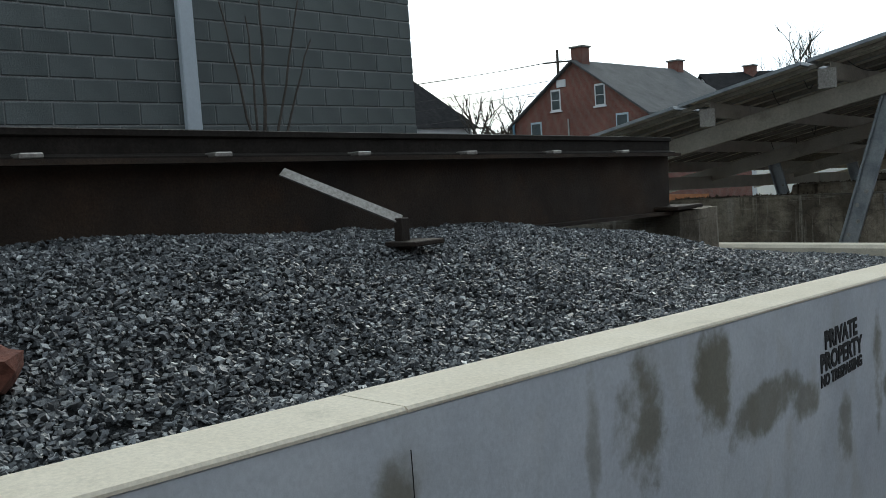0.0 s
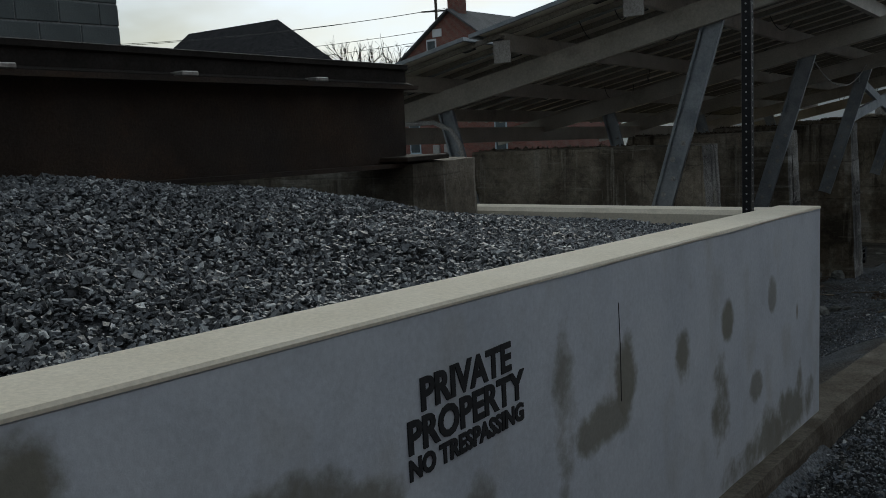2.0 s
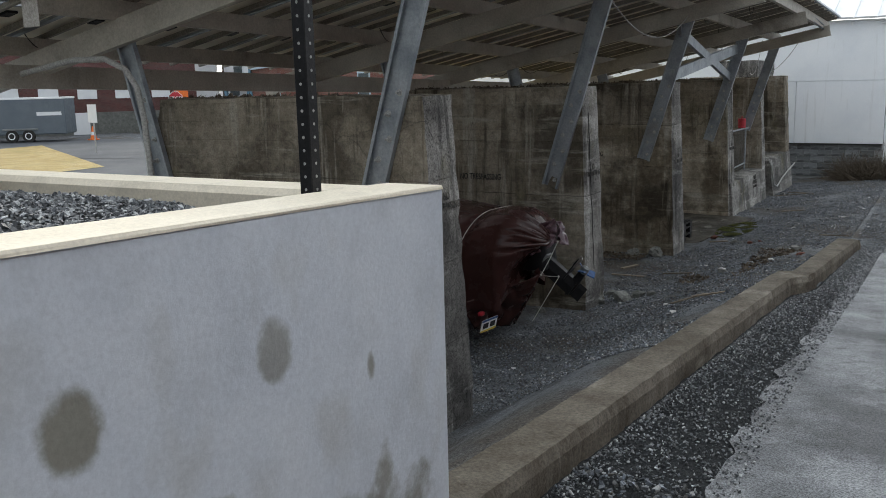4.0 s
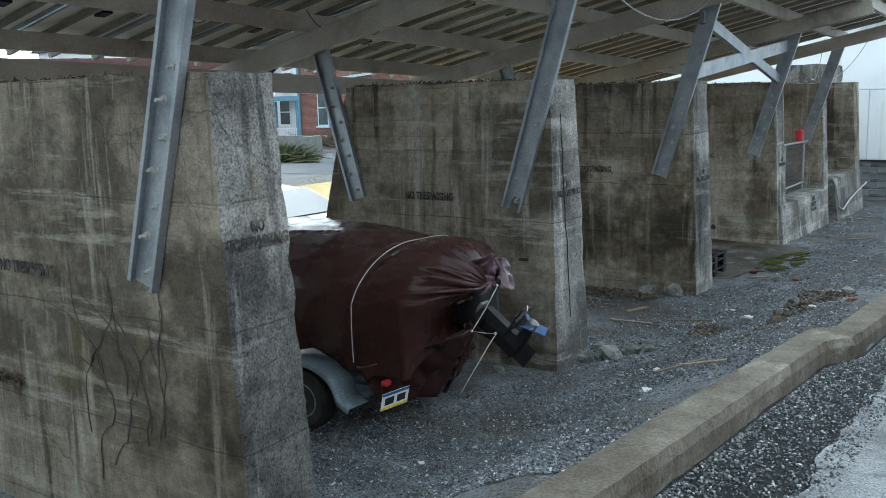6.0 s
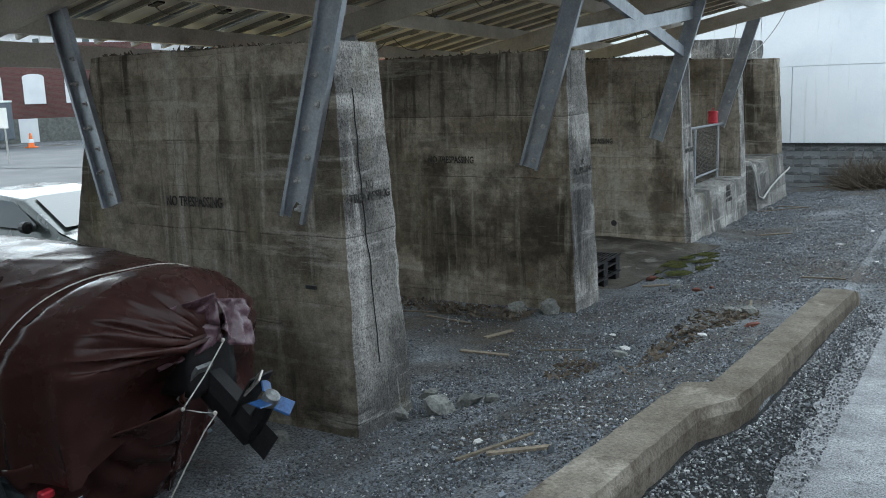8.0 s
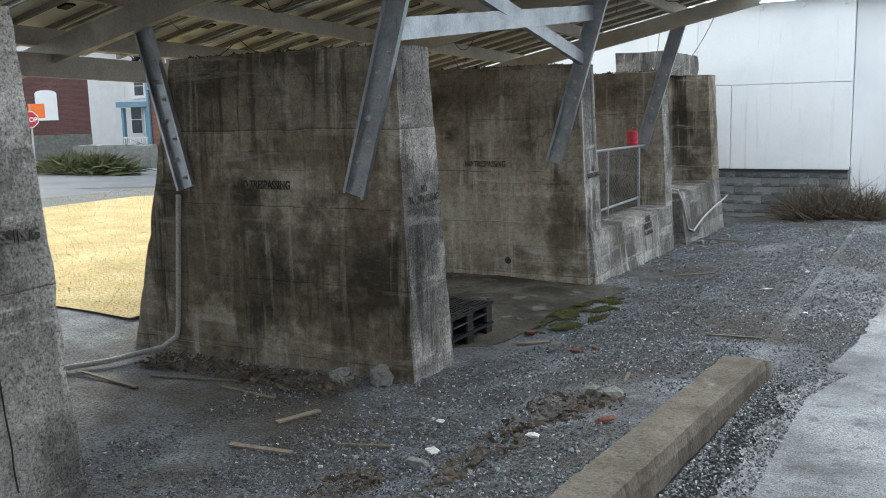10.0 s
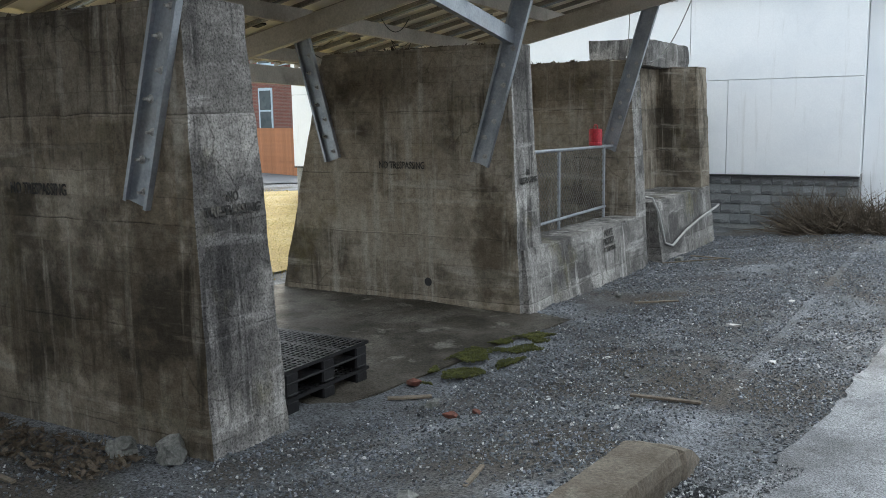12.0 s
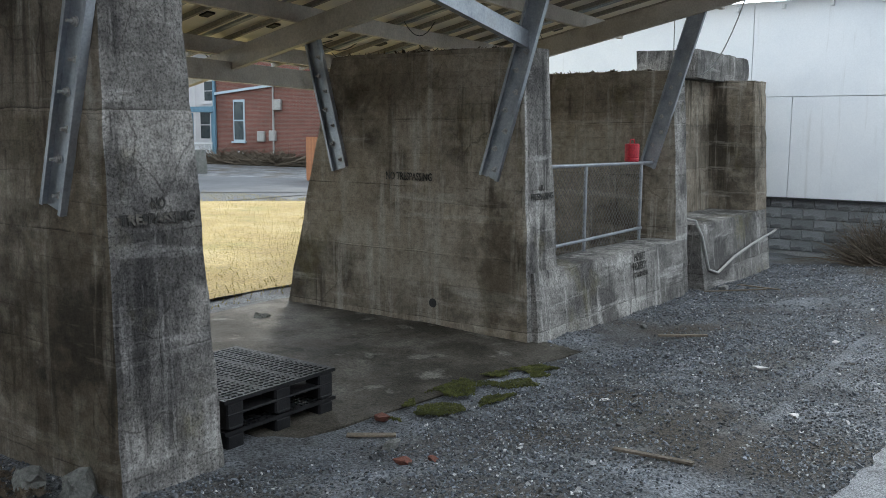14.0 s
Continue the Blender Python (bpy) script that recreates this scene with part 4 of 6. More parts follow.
def pier_taper(p):
    f = min(1, max(0, (p.z + 0.5) / 3.29))
    return Vector((p.x + (0.20 * (1 - f) if p.x > -6 else -0.62 * (1 - f)), p.y, p.z))


# abutment pier under the girder's end
ab = thing("abutment", (-5.6, 9.0, -0.2), "low concrete abutment block under the girder end", "abutment", kind="structure")
part("body", rough_block((-7.4, 8.55, -0.4), (-4.58, 9.36, 2.895), 0.15, 0.016, 31), M_PIER, ab)

# ledge wall with a gate between the last two piers, and the end block
ledge = thing("ledge_wall", (-4.6, 28.6, -0.2), "low damp-stained concrete ledge wall with faded stencil", "low wall", kind="structure")
part("body", rough_block((-4.95, 26.47, -0.6), (-4.44, 30.50, 0.56), 0.14, 0.014, 17, lambda p: Vector((p.x + (0.10 * (0.58 - p.z) if p.x > -4.6 else 0), p.y, p.z - 0.045 * (p.y - 26.3) / 4))), M_PIERFRONT, ledge)
lean = Matrix.Translation((-4.395, 29.0, 0.30)) @ pose(0, 0, 0, 0, -5, 0) @ RX
for text, dz, s in (("PRIVATE", 0.10, 0.13), ("PROPERTY", -0.01, 0.13), ("NO TRESPASSING", -0.10, 0.085)):
    writing(text, s, lean @ Matrix.Translation((0, dz, 0)), ledge, M_INK, narrow=0.66, bold=0.002)
endblock = thing("end_block", (-5, 33, -0.4), "stained concrete end block of the trestle with a loose cap stone", "end block", kind="structure")
part("body", rough_block((-7.3, 33.9, -0.8), (-4.60, 34.55, 2.82), 0.16, 0.014, 41, pier_taper), M_PIER, endblock)
part("side_wall", rough_block((-5.9, 30.82, -0.8), (-5.35, 33.95, 2.80), 0.16, 0.014, 43, lambda p: Vector((p.x + 0.12 * (2.8 - p.z) / 3.4, p.y, p.z))), M_PIER, endblock)
part("low_wall", rough_block((-5.35, 31.1, -0.8), (-4.42, 34.3, 0.66), 0.15, 0.012, 45, lambda p: Vector((p.x + (0.12 * (0.66 - p.z) if p.x > -4.8 else 0), p.y, p.z))), M_PIERFRONT, endblock)
cap = solo("cap_stone", rough_block((-6.15, 32.6, 2.80), (-5.10, 35.2, 3.26), 0.16, 0.018, 47), M_PIERFRONT, "squared concrete cap stone lying on the end block", "cap stone")


# ---- girder and rail ----
GX = -4.66


def gz(y):
    return 3.555 - 0.020 * (y - 2.7)


girder = thing("girder", (GX, 3, 3.0), "rust-brown riveted steel girder carrying a rail", "girder", kind="structure")
G0, G1 = -4.0, 8.76
part("beam", prism((GX - 0.14, G0, gz(G0) - 0.29), (GX - 0.14, G1, gz(G1) - 0.29), i_profile(0.30, 0.58, 0.02, 0.028)), M_RUST, girder)
rail_prof = [(-0.07, 0), (0.07, 0), (0.07, 0.012), (0.012, 0.03), (0.012, 0.11), (0.036, 0.12), (0.036, 0.152), (-0.036, 0.152), (-0.036, 0.12), (-0.012, 0.11), (-0.012, 0.03), (-0.07, 0.012)]
part("rail", prism((GX - 0.13, G0, gz(G0) + 0.001), (GX - 0.13, G1 + 0.02, gz(G1) + 0.001), rail_prof), M_RAIL, girder, "dark old rail with a highlight strip on its worn head")
# pale strip puts the highlight on the worn rail top into its colour
part("worn_head", bar((GX - 0.118, G0, gz(G0) + 0.154), (GX - 0.118, G1 + 0.02, gz(G1) + 0.154), 0.052, 0.004), M_PLATE, girder, "bright strip for the highlight along the rail's worn top")
for k in range(11):
    y = 2.68 + (k - 4) * 1.02
    if y < 8.6:
        part("rail_clip", box((GX - 0.10, y - 0.055, gz(y) + 0.002), (GX + 0.015, y + 0.055, gz(y) + 0.03), 0.006), M_PLATE, girder, "bare steel rail clip")
part("bearing_plate", box((GX - 0.45, 8.45, 2.90), (GX + 0.12, 8.95, 2.935), 0.006), M_RUST, girder)
strap = thing("steel_strap", (GX + 0.1, 4.7, 3.0), "flat steel strap slanting from the girder to a rusty cleat", "strap")
part("strap", bar((GX + 0.03, 4.06, 3.44), (-4.06, 4.42, 3.13), 0.06, 0.012, (1, 0, 0.2)), M_PLATE, strap)
part("cleat", box((-4.09, 4.39, 2.84), (-4.03, 4.46, 3.14), 0.006), M_RUST, strap)
part("cleat_foot", box((-4.12, 4.34, 2.985), (-3.88, 4.58, 3.012), 0.006), M_RUST, strap)

# ---- solar canopy ----
canopy = thing("solar_canopy", (-6, 21, 2.6), "galvanised steel canopy of solar panels on slanted struts", "solar canopy", kind="structure")
ROOF_Y0, ROOF_Y1, ROOF_X0, ROOF_X1 = 11.8, 31.2, -9.75, -2.95


def raft_z(x, y):
    return 3.75 + 0.21 * (x + 5.38) - 0.028 * (y - 12.9)


RAFT_Y = [y - 0.10 for y, _ in PIERS]
for k, y in enumerate(RAFT_Y):
    part("rafter", prism((-9.65, y, raft_z(-9.65, y) + 0.125), (-3.05, y, raft_z(-3.05, y) + 0.125), c_profile(0.09, 0.25, 0.012), (0, 0, 1)), M_TIMBER, canopy)
for x in (-8.9, -7.5, -5.94, -4.4, -3.25):
    y0, y1 = 11.95, 31.55
    part("purlin", prism((x, y0, raft_z(x, y0) + 0.34), (x, y1, raft_z(x, y1) + 0.34), c_profile(0.08, 0.19, 0.010)), M_TIMBER, canopy)
    part("end_plate", box((x - 0.11, y0 - 0.02, raft_z(x, y0) + 0.12), (x + 0.11, y0 - 0.008, raft_z(x, y0) + 0.36), 0.004), M_PLATE, canopy)
part("eaves_beam", prism((-8.7, 12.0, raft_z(-8.7, 12.0) - 0.02), (-8.7, 31.3, raft_z(-8.7, 31.3) - 0.02), c_profile(0.10, 0.24, 0.010)), M_TIMBER, canopy, "grey channel beam along the low side")
PANEL_W, PANEL_L = 1.02, 1.66
ncol, nrow = 19, 4
back_bm = box((-PANEL_L / 2, -PANEL_W / 2 + 0.02, 0.0), (PANEL_L / 2, PANEL_W / 2 - 0.02, 0.006))
back_me = finish("backsheet", back_bm, M_BACK)
fr = bmesh.new()
for s in (-1, 1):
    box((-PANEL_L / 2, s * (PANEL_W / 2 - 0.018) - 0.018, -0.03), (PANEL_L / 2, s * (PANEL_W / 2 - 0.018) + 0.018, 0.012), 0, fr)
    box((s * (PANEL_L / 2 - 0.018) - 0.018, -PANEL_W / 2 + 0.04, -0.03), (s * (PANEL_L / 2 - 0.018) + 0.018, PANEL_W / 2 - 0.04, 0.012), 0, fr)
frame_me = finish("panel_frame", fr, M_GALV)
jb_me = finish("junction_box", box((0.45, -0.06, -0.025), (0.60, 0.06, -0.001), 0.004), M_BLACK)
glass_me = finish("glass", box((-PANEL_L / 2 + 0.03, -PANEL_W / 2 + 0.05, 0.007), (PANEL_L / 2 - 0.03, PANEL_W / 2 - 0.05, 0.011)), M_CELL)
slope = math.atan(0.21)
for i in range(ncol):
    y = ROOF_Y0 + 0.5 + i * 1.022 + 0.022 * (i // 3)
    for j in range(nrow):
        x = ROOF_X0 + 0.9 + j * 1.695
        m = Matrix.Translation((x, y, raft_z(x, y) + 0.50)) @ Euler((-math.atan(0.028), -slope, 0)).to_matrix().to_4x4()
        p = new("panel", back_me)
        p.parent, p.matrix_parent_inverse = canopy, Matrix.Translation(-canopy.location)
        p.matrix_basis = m
        for me in (frame_me, jb_me, glass_me):
            q = new(me.name, me)
            q.parent = p
    for s in (-0.24, 0.24):
        yy = y + s
        part("panel_rail", prism((ROOF_X0 + 0.05, yy, raft_z(ROOF_X0 + 0.05, yy) + 0.452), (ROOF_X1 - 0.05, yy, raft_z(ROOF_X1 - 0.05, yy) + 0.452), c_profile(0.045, 0.055, 0.005)), M_RAILDARK, canopy)


def strut(p0, p1, bolts):
    p0, p1 = Vector(p0), Vector(p1)
    w, d, t = 0.112, 0.055, 0.010
    prof = [(-w, 0), (w, 0), (w, d), (w - 0.028, d), (w - 0.028, d - t * 0.6), (w - t, d - t * 0.6), (w - t, t), (-w + t, t), (-w + t, d - t * 0.6), (-w + 0.028, d - t * 0.6), (-w + 0.028, d), (-w, d)]
    s = part("strut", prism(p0, p1, prof, (0, -1, 0)), M_GALV, canopy, "galvanised hat-section strut bolted to the pier")
    a = (p1 - p0).normalized()
    across = Vector((0, -1, 0)).cross(a).normalized()
    for k in range(bolts):
        c = p0 + a * (0.10 + 0.20 * k) + Vector((0, -t + 0.001, 0)) + across * (0.032 if k % 2 else -0.032)
        part("bolt", lathe(c, (0, -1, 0), [(0.030, 0), (0.030, 0.006), (0.020, 0.007), (0.020, 0.026), (0.010, 0.027), (0.010, 0.06)], 8), M_PVC, s, "pale plated bolt")


for k, (y, _) in enumerate(PIERS):
    yb = y - 0.012
    zf = raft_z(-4.2, y) + 0.18
    zb = raft_z(-7.5, y) + 0.16
    x0, z0 = (-4.73, 1.58) if k == 0 else (-4.94, 1.49)
    strut((x0, yb, z0), (x0 + 0.305 * (zf - z0), yb, zf), 7)
    if k < 4:
        strut((-6.97, yb, 1.52), (-6.97 - 0.28 * (zb - 1.52), yb, zb), 7)
# crossed braces between two piers
part("brace", prism((-4.36, 21.62, 3.62), (-4.56, 26.50, 2.83), c_profile(0.07, 0.16, 0.008), (0, 0, 1)), M_GALV, canopy, "galvanised channel brace")
part("brace", prism((-4.48, 21.70, 2.90), (-4.42, 26.45, 3.42), c_profile(0.07, 0.19, 0.008), (0, 0, 1)), M_GALV, canopy, "galvanised channel brace")
part("brace", prism((-3.2, 30.3, 3.95), (-3.25, 27.9, 4.12), c_profile(0.06, 0.10, 0.008), (0, 0, 1)), M_GALV, canopy, "galvanised channel brace")
# loose wiring under the panels
rng = np.random.default_rng(7)
for _ in range(46):
    x, y = rng.uniform(-9, -3.6), rng.uniform(12.2, 30.5)
    a, ln, sag = rng.uniform(-0.5, 0.5), rng.uniform(0.4, 1.1), rng.uniform(0.06, 0.22)
    pts = []
    for s in np.linspace(0, 1, 9):
        px, py = x + math.sin(a) * ln * s, y + math.cos(a) * ln * s
        pts.append((px, py, raft_z(px, py) + 0.43 - sag * 4 * s * (1 - s)))
    part("cable", tube(pts, 0.006, 5), M_CABLE, canopy)
for p0, p1, sag, r in (((-4.2, 17.6, 3.95), (-4.2, 21.6, 3.85), 0.45, 0.008), ((-3.6, 30.3, 3.9), (-5.6, 33.5, 3.0), 0.5, 0.008), ((-4.6, 30.3, 3.7), (-5.1, 31.6, 2.9), 0.3, 0.007)):
    part("cable", tube([Vector(p0).lerp(Vector(p1), s) - Vector((0, 0, sag * 4 * s * (1 - s))) for s in np.linspace(0, 1, 13)], r, 5), M_PVC, canopy, "slack grey cable")

# ---- block building ----
BX, BEND = -8.1, 8.71
bb = thing("block_building", (BX, 3, 0), "grey concrete block building with a white downspout", "building", kind="structure")
part("core", box((-16, -6, -0.5), (BX - 0.012, BEND - 0.010, 7.2)), M_MORTAR, bb)
blk = box((-0.10, -0.194, -0.0945), (0.012, 0.194, 0.0945), 0.007)
blk_me = finish("block", blk, M_BLOCK)
half = box((-0.10, -0.097, -0.0945), (0.012, 0.097, 0.0945), 0.007)
half_me = finish("block", half, M_BLOCK)
for r in range(13):
    z = 3.50 + 0.203 * r
    y = BEND - 0.2 if r % 2 else BEND - 0.1
    first = True
    while y > 0.6:
        o = new("block", half_me if first and not r % 2 else blk_me)
        o.parent, o.matrix_parent_inverse = bb, Matrix.Translation(-bb.location)
        o.location = (BX - 0.012, y, z)
        y -= 0.3 if first and not r % 2 else 0.4
        first = False
part("downspout", box((BX + 0.012, 5.54, 0), (BX + 0.090, 5.70, 7.0), 0.012), M_DOWN, bb, "white metal downspout")

# bare sapling and rubble on the bank behind the rail
bush = thing("bare_sapling", (-7.2, 5.83, 3.2), "thin leafless sapling against the block building", "sapling")
rng = np.random.default_rng(33)
for k, (y0, y1, lean) in enumerate(((4.95, 5.02, 0), (4.98, 5.33, 0.1), (4.92, 4.70, -0.1), (4.9, 4.83, 0.05), (5.0, 5.48, 0.0))):
    pts = [(-7.2 + lean * s + 0.03 * noise.noise(Vector((k, s * 4, 0))), y0 + 0.86 + 1.2 * (y1 - y0) * s ** 1.2 + 0.03 * noise.noise(Vector((s * 5, k, 0))), 3.2 + (2.1 - 0.14 * k) * s) for s in np.linspace(0, 1, 10)]
    part("stem", tube(pts, 0.024 if k == 0 else 0.016, 6, None, 0.006), M_BARK, bush)


# ---- boat on its trailer ----
BY, BX0, BX1 = 15.98, -8.9, -4.62
boat = thing("covered_boat", (-6, BY, 0.3), "small boat wrapped in a glossy brown tarp tied with white rope", "boat")
RIDGE = [(-8.9, 1.10), (-8.0, 1.38), (-6.6, 1.50), (-5.6, 1.475), (-4.98, 1.405), (-4.75, 1.43), (-4.5, 1.44)]
HEM = [(-8.9, 0.45), (-6.6, 0.26), (-6.0, 0.44), (-5.5, 0.55), (-5.1, 0.40), (-4.6, 0.36)]


def boat_section(x):
    """Half width, hem height, gunwale height and ridge height at x."""
    t = (x - BX0) / (BX1 - BX0)
    w = 0.86 * min(1, 0.25 + 1.5 * t ** 0.8) * (1 - 0.16 * smooth01((x + 5.1) / 0.5))
    return w, lerp_at(HEM, x), 0.98, lerp_at(RIDGE, x)


def tarp_point(x, a, lift=0.0):
    w, hem, gun, top = boat_section(x)
    c, sn = math.cos(a), math.sin(a)
    y = (w + lift) * math.copysign(abs(sn) ** 0.75, sn)
    z = gun + (top - gun + lift) * abs(c) ** 1.15 if c > 0 else gun - (gun - hem) * min(1, abs(c) / 0.37)
    return Vector((x, BY + y, z)), Vector((0, sn, max(c, -0.1))).normalized()


def crease(u, v, seed, power=9):
    return max(0, 1 - abs(noise.noise(Vector((u, v, seed)))) * 1.6) ** power


bm = bmesh.new()
ns, nr = 200, 110
rings = []
for i in range(ns + 1):
    x = BX0 + (BX1 - BX0) * i / ns
    ring = []
    for k in range(nr + 1):
        a = -0.62 * math.pi + 1.24 * math.pi * k / nr
        p, nrm = tarp_point(x, a)
        low = smooth01((abs(a) - 1.35) / 0.4)
        f = 0.022 * noise.noise(Vector((x * 1.1, a * 1.1, 1))) + 0.005 * noise.noise(Vector((x * 3.5 + a * 2, a * 2.5, 5)))
        f += 0.007 * crease(x * 1.1 - a * 1.6, a * 0.5 + x * 0.5, 9, 14) + 0.006 * crease(x * 2.0 + a * 2.4, a * 0.6 - x * 0.3, 17, 18) + 0.004 * crease(x * 0.6, a * 4.0 + x * 0.5, 23, 14)
        f += low * (0.035 * noise.noise(Vector((x * 2.4, a * 0.6, 41))) + 0.022 * crease(x * 2.4, a * 0.4, 47, 6))
        f -= 0.028 * math.exp(-((x + 5.07 - 0.12 * (1 + math.cos(a)) / 2) / 0.05) ** 2)
        ring.append(bm.verts.new(p + nrm * f))
    rings.append(ring)
for ra, rb in zip(rings, rings[1:]):
    for k in range(nr):
        bm.faces.new((ra[k], ra[k + 1], rb[k + 1], rb[k]))
bm.faces.new(rings[0])
# gathered stern: the sheet drawn in over the motor above, tucked under below
prev = rings[-1]
gather = Vector((0, BY + 0.05, 1.02))
for f, (dx, sc) in enumerate(((0.07, 0.95), (0.14, 0.86), (0.21, 0.74), (0.27, 0.60), (0.32, 0.46), (0.35, 0.30))):
    row = []
    for k in range(nr + 1):
        p = rings[-1][k].co
        up = smooth01((p.z - 0.55) / 0.6)
        pull = 0.55 + 0.45 * up
        ripple = 0.035 * noise.noise(Vector((k * 0.30, f * 0.25, 2))) + 0.03 * crease(k * 0.16, f * 0.12, 61, 5)
        row.append(bm.verts.new((BX1 + dx * (0.15 + 0.85 * up) + ripple, gather.y + (p.y - gather.y) * sc + 0.02 * noise.noise(Vector((k * 0.31, f, 7))), gather.z + (p.z - gather.z) * (1 - (1 - sc) * pull) + 0.03 * noise.noise(Vector((k * 0.36, f * 0.4, 4))))))
    for k in range(nr):
        bm.faces.new((prev[k], prev[k + 1], row[k + 1], row[k]))
    prev = row
bm.faces.new(prev)
part("tarp", bm, M_TARP, boat, smooth=True)


def cloth(name, corners, n, bulge, crumple, seed, material, label):
    """A crumpled four-cornered sheet."""
    a, b, c, d = [Vector(q) for q in corners]
    nrm = (b - a).cross(d - a).normalized()
    bm = bmesh.new()
    rows = []
    for i in range(n + 1):
        u = i / n
        rows.append([])
        for j in range(n + 1):
            v = j / n
            p = a.lerp(b, u).lerp(d.lerp(c, u), v)
            h = bulge * math.sin(math.pi * u) * math.sin(math.pi * v) + crumple * (crease(u * 3 + v * 1.3, v * 2.2 - u, seed, 4) - 0.3 + 0.7 * noise.noise(Vector((u * 4, v * 4, seed + 5))))
            rows[-1].append(bm.verts.new(p + nrm * h))
    for ra, rb in zip(rows, rows[1:]):
        for j in range(n):
            bm.faces.new((ra[j], ra[j + 1], rb[j + 1], rb[j]))
    ob = part(name, bm, material, boat, label, smooth=True)
    ob.modifiers.new("thick", "SOLIDIFY").thickness = 0.004


cloth("flap", ((-4.50, 15.66, 1.22), (-4.20, 16.02, 1.33), (-4.21, 16.06, 1.04), (-4.40, 15.74, 0.92)), 26, 0.03, 0.060, 3, M_TARPIN, "pale crumpled flap of tarp")
cloth("flap", ((-4.20, 16.03, 1.30), (-4.22, 16.30, 1.24), (-4.12, 16.24, 0.98), (-4.17, 16.07, 1.02)), 14, 0.04, 0.04, 8, M_TARPIN, "pale crumpled flap of tarp")
cloth("skirt", ((-4.98, 15.11, 0.46), (-4.31, 15.80, 0.70), (-4.74, 16.02, 0.02), (-4.90, 15.32, 0.10)), 26, 0.05, 0.045, 13, M_TARP, "loose tail of tarp hanging to the ground")
cloth("skirt", ((-4.32, 15.82, 0.69), (-4.46, 16.06, 0.98), (-4.60, 16.30, 0.40), (-4.74, 16.02, 0.02)), 16, 0.03, 0.04, 19, M_TARP, "loose tail of tarp hanging to the ground")
over = [tuple(tarp_point(-5.10 + 0.15 * (1 + math.cos(a)) / 2 * (1 if a < 0 else 1.4), a, 0.008)[0]) for a in np.linspace(-0.60 * math.pi, 0.5 * math.pi, 34)]
part("rope", tube(over, 0.0042, 6), M_ROPE, boat, "thin white rope over the tarp")
part("rope", tube([(-4.20, 16.06, 1.05), (-4.25, 15.93, 0.86), (-4.30, 15.80, 0.70), (-4.20, 15.83, 0.69), (-4.10, 15.86, 0.69), (-4.14, 15.80, 0.60), (-4.24, 15.74, 0.40), (-4.36, 15.70, 0.18)], 0.0045, 6), M_ROPE, boat, "loose rope end")
for c in ((-4.20, 16.05, 1.05), (-4.30, 15.80, 0.70), (-4.11, 15.86, 0.69)):
    part("knot", lathe(c, (0.5, -0.7, 0.4), [(0.004, -0.013), (0.011, -0.007), (0.013, 0.003), (0.005, 0.013)], 8), M_ROPE, boat)

motor = thing("outboard_motor", (-4.0, 16.05, 0.7), "black outboard motor tilted up with a blue propeller", "outboard motor")
MY = 16.05
tilt = Vector((0.80, 0, -0.60))   # the leg's way, from the cowl to the skeg
axis = Vector((0.60, 0, 0.80))    # the propeller's way
part("cowl", rough_block((-4.66, MY - 0.17, 0.72), (-4.28, MY + 0.17, 1.06), 0.06, 0.014, 3), M_BLACK, motor, smooth=True)
part("leg", prism(Vector((-4.52, MY, 0.93)), Vector((-4.52, MY, 0.93)) + tilt * 0.66, [(-0.05, -0.10), (0.05, -0.10), (0.062, 0.0), (0.045, 0.09), (-0.045, 0.09), (-0.062, 0.0)], tuple(axis)), M_BLACK, motor)
part("bracket", prism(Vector((-4.44, MY - 0.10, 0.70)), Vector((-4.26, MY - 0.10, 0.92)), [(-0.012, -0.06), (0.012, -0.06), (0.012, 0.06), (-0.012, 0.06)], (0, 1, 0)), M_RIM, motor)
part("gearcase", lathe(Vector((-4.04, MY, 0.52)), tuple(axis), [(0.012, -0.10), (0.042, -0.05), (0.055, 0.04), (0.052, 0.14), (0.042, 0.24)], 16), M_BLACK, motor)
part("skeg", prism(Vector((-4.02, MY, 0.56)), Vector((-4.02, MY, 0.56)) + tilt * 0.17, [(-0.006, -0.11), (0.006, -0.09), (0.006, 0.08), (-0.006, 0.03)], tuple(axis)), M_BLACK, motor)
part("cavitation_plate", prism(Vector((-4.10, MY, 0.64)), Vector((-4.10, MY, 0.64)) + axis * 0.30, [(-0.09, -0.006), (0.09, -0.006), (0.09, 0.006), (-0.09, 0.006)], tuple(tilt)), M_BLACK, motor)
part("trim_tab", bar((-3.98, MY - 0.07, 0.80), (-3.88, MY - 0.05, 0.90), 0.10, 0.012, (-0.6, -0.5, 0.5)), M_PLATE, motor, "scuffed bare metal plate")
hub = Vector((-4.04, MY, 0.52)) + axis * 0.25
part("propeller_hub", lathe(hub, tuple(axis), [(0.045, 0), (0.050, 0.02), (0.046, 0.07), (0.02, 0.085)], 16), M_RIM, motor)
side_way = Vector((0, 1, 0))
for q in range(3):
    a = 0.5 + q * 2 * math.pi / 3
    out = tilt * math.cos(a) + side_way * math.sin(a)
    part("blade", prism(hub + axis * 0.03 + out * 0.04, hub + axis * 0.04 + out * 0.135, [(-0.045, -0.004), (0.05, -0.003), (0.045, 0.004), (-0.035, 0.004)], tuple(axis + out.cross(axis) * 0.5)), M_BLUE, motor, "blue propeller blade")

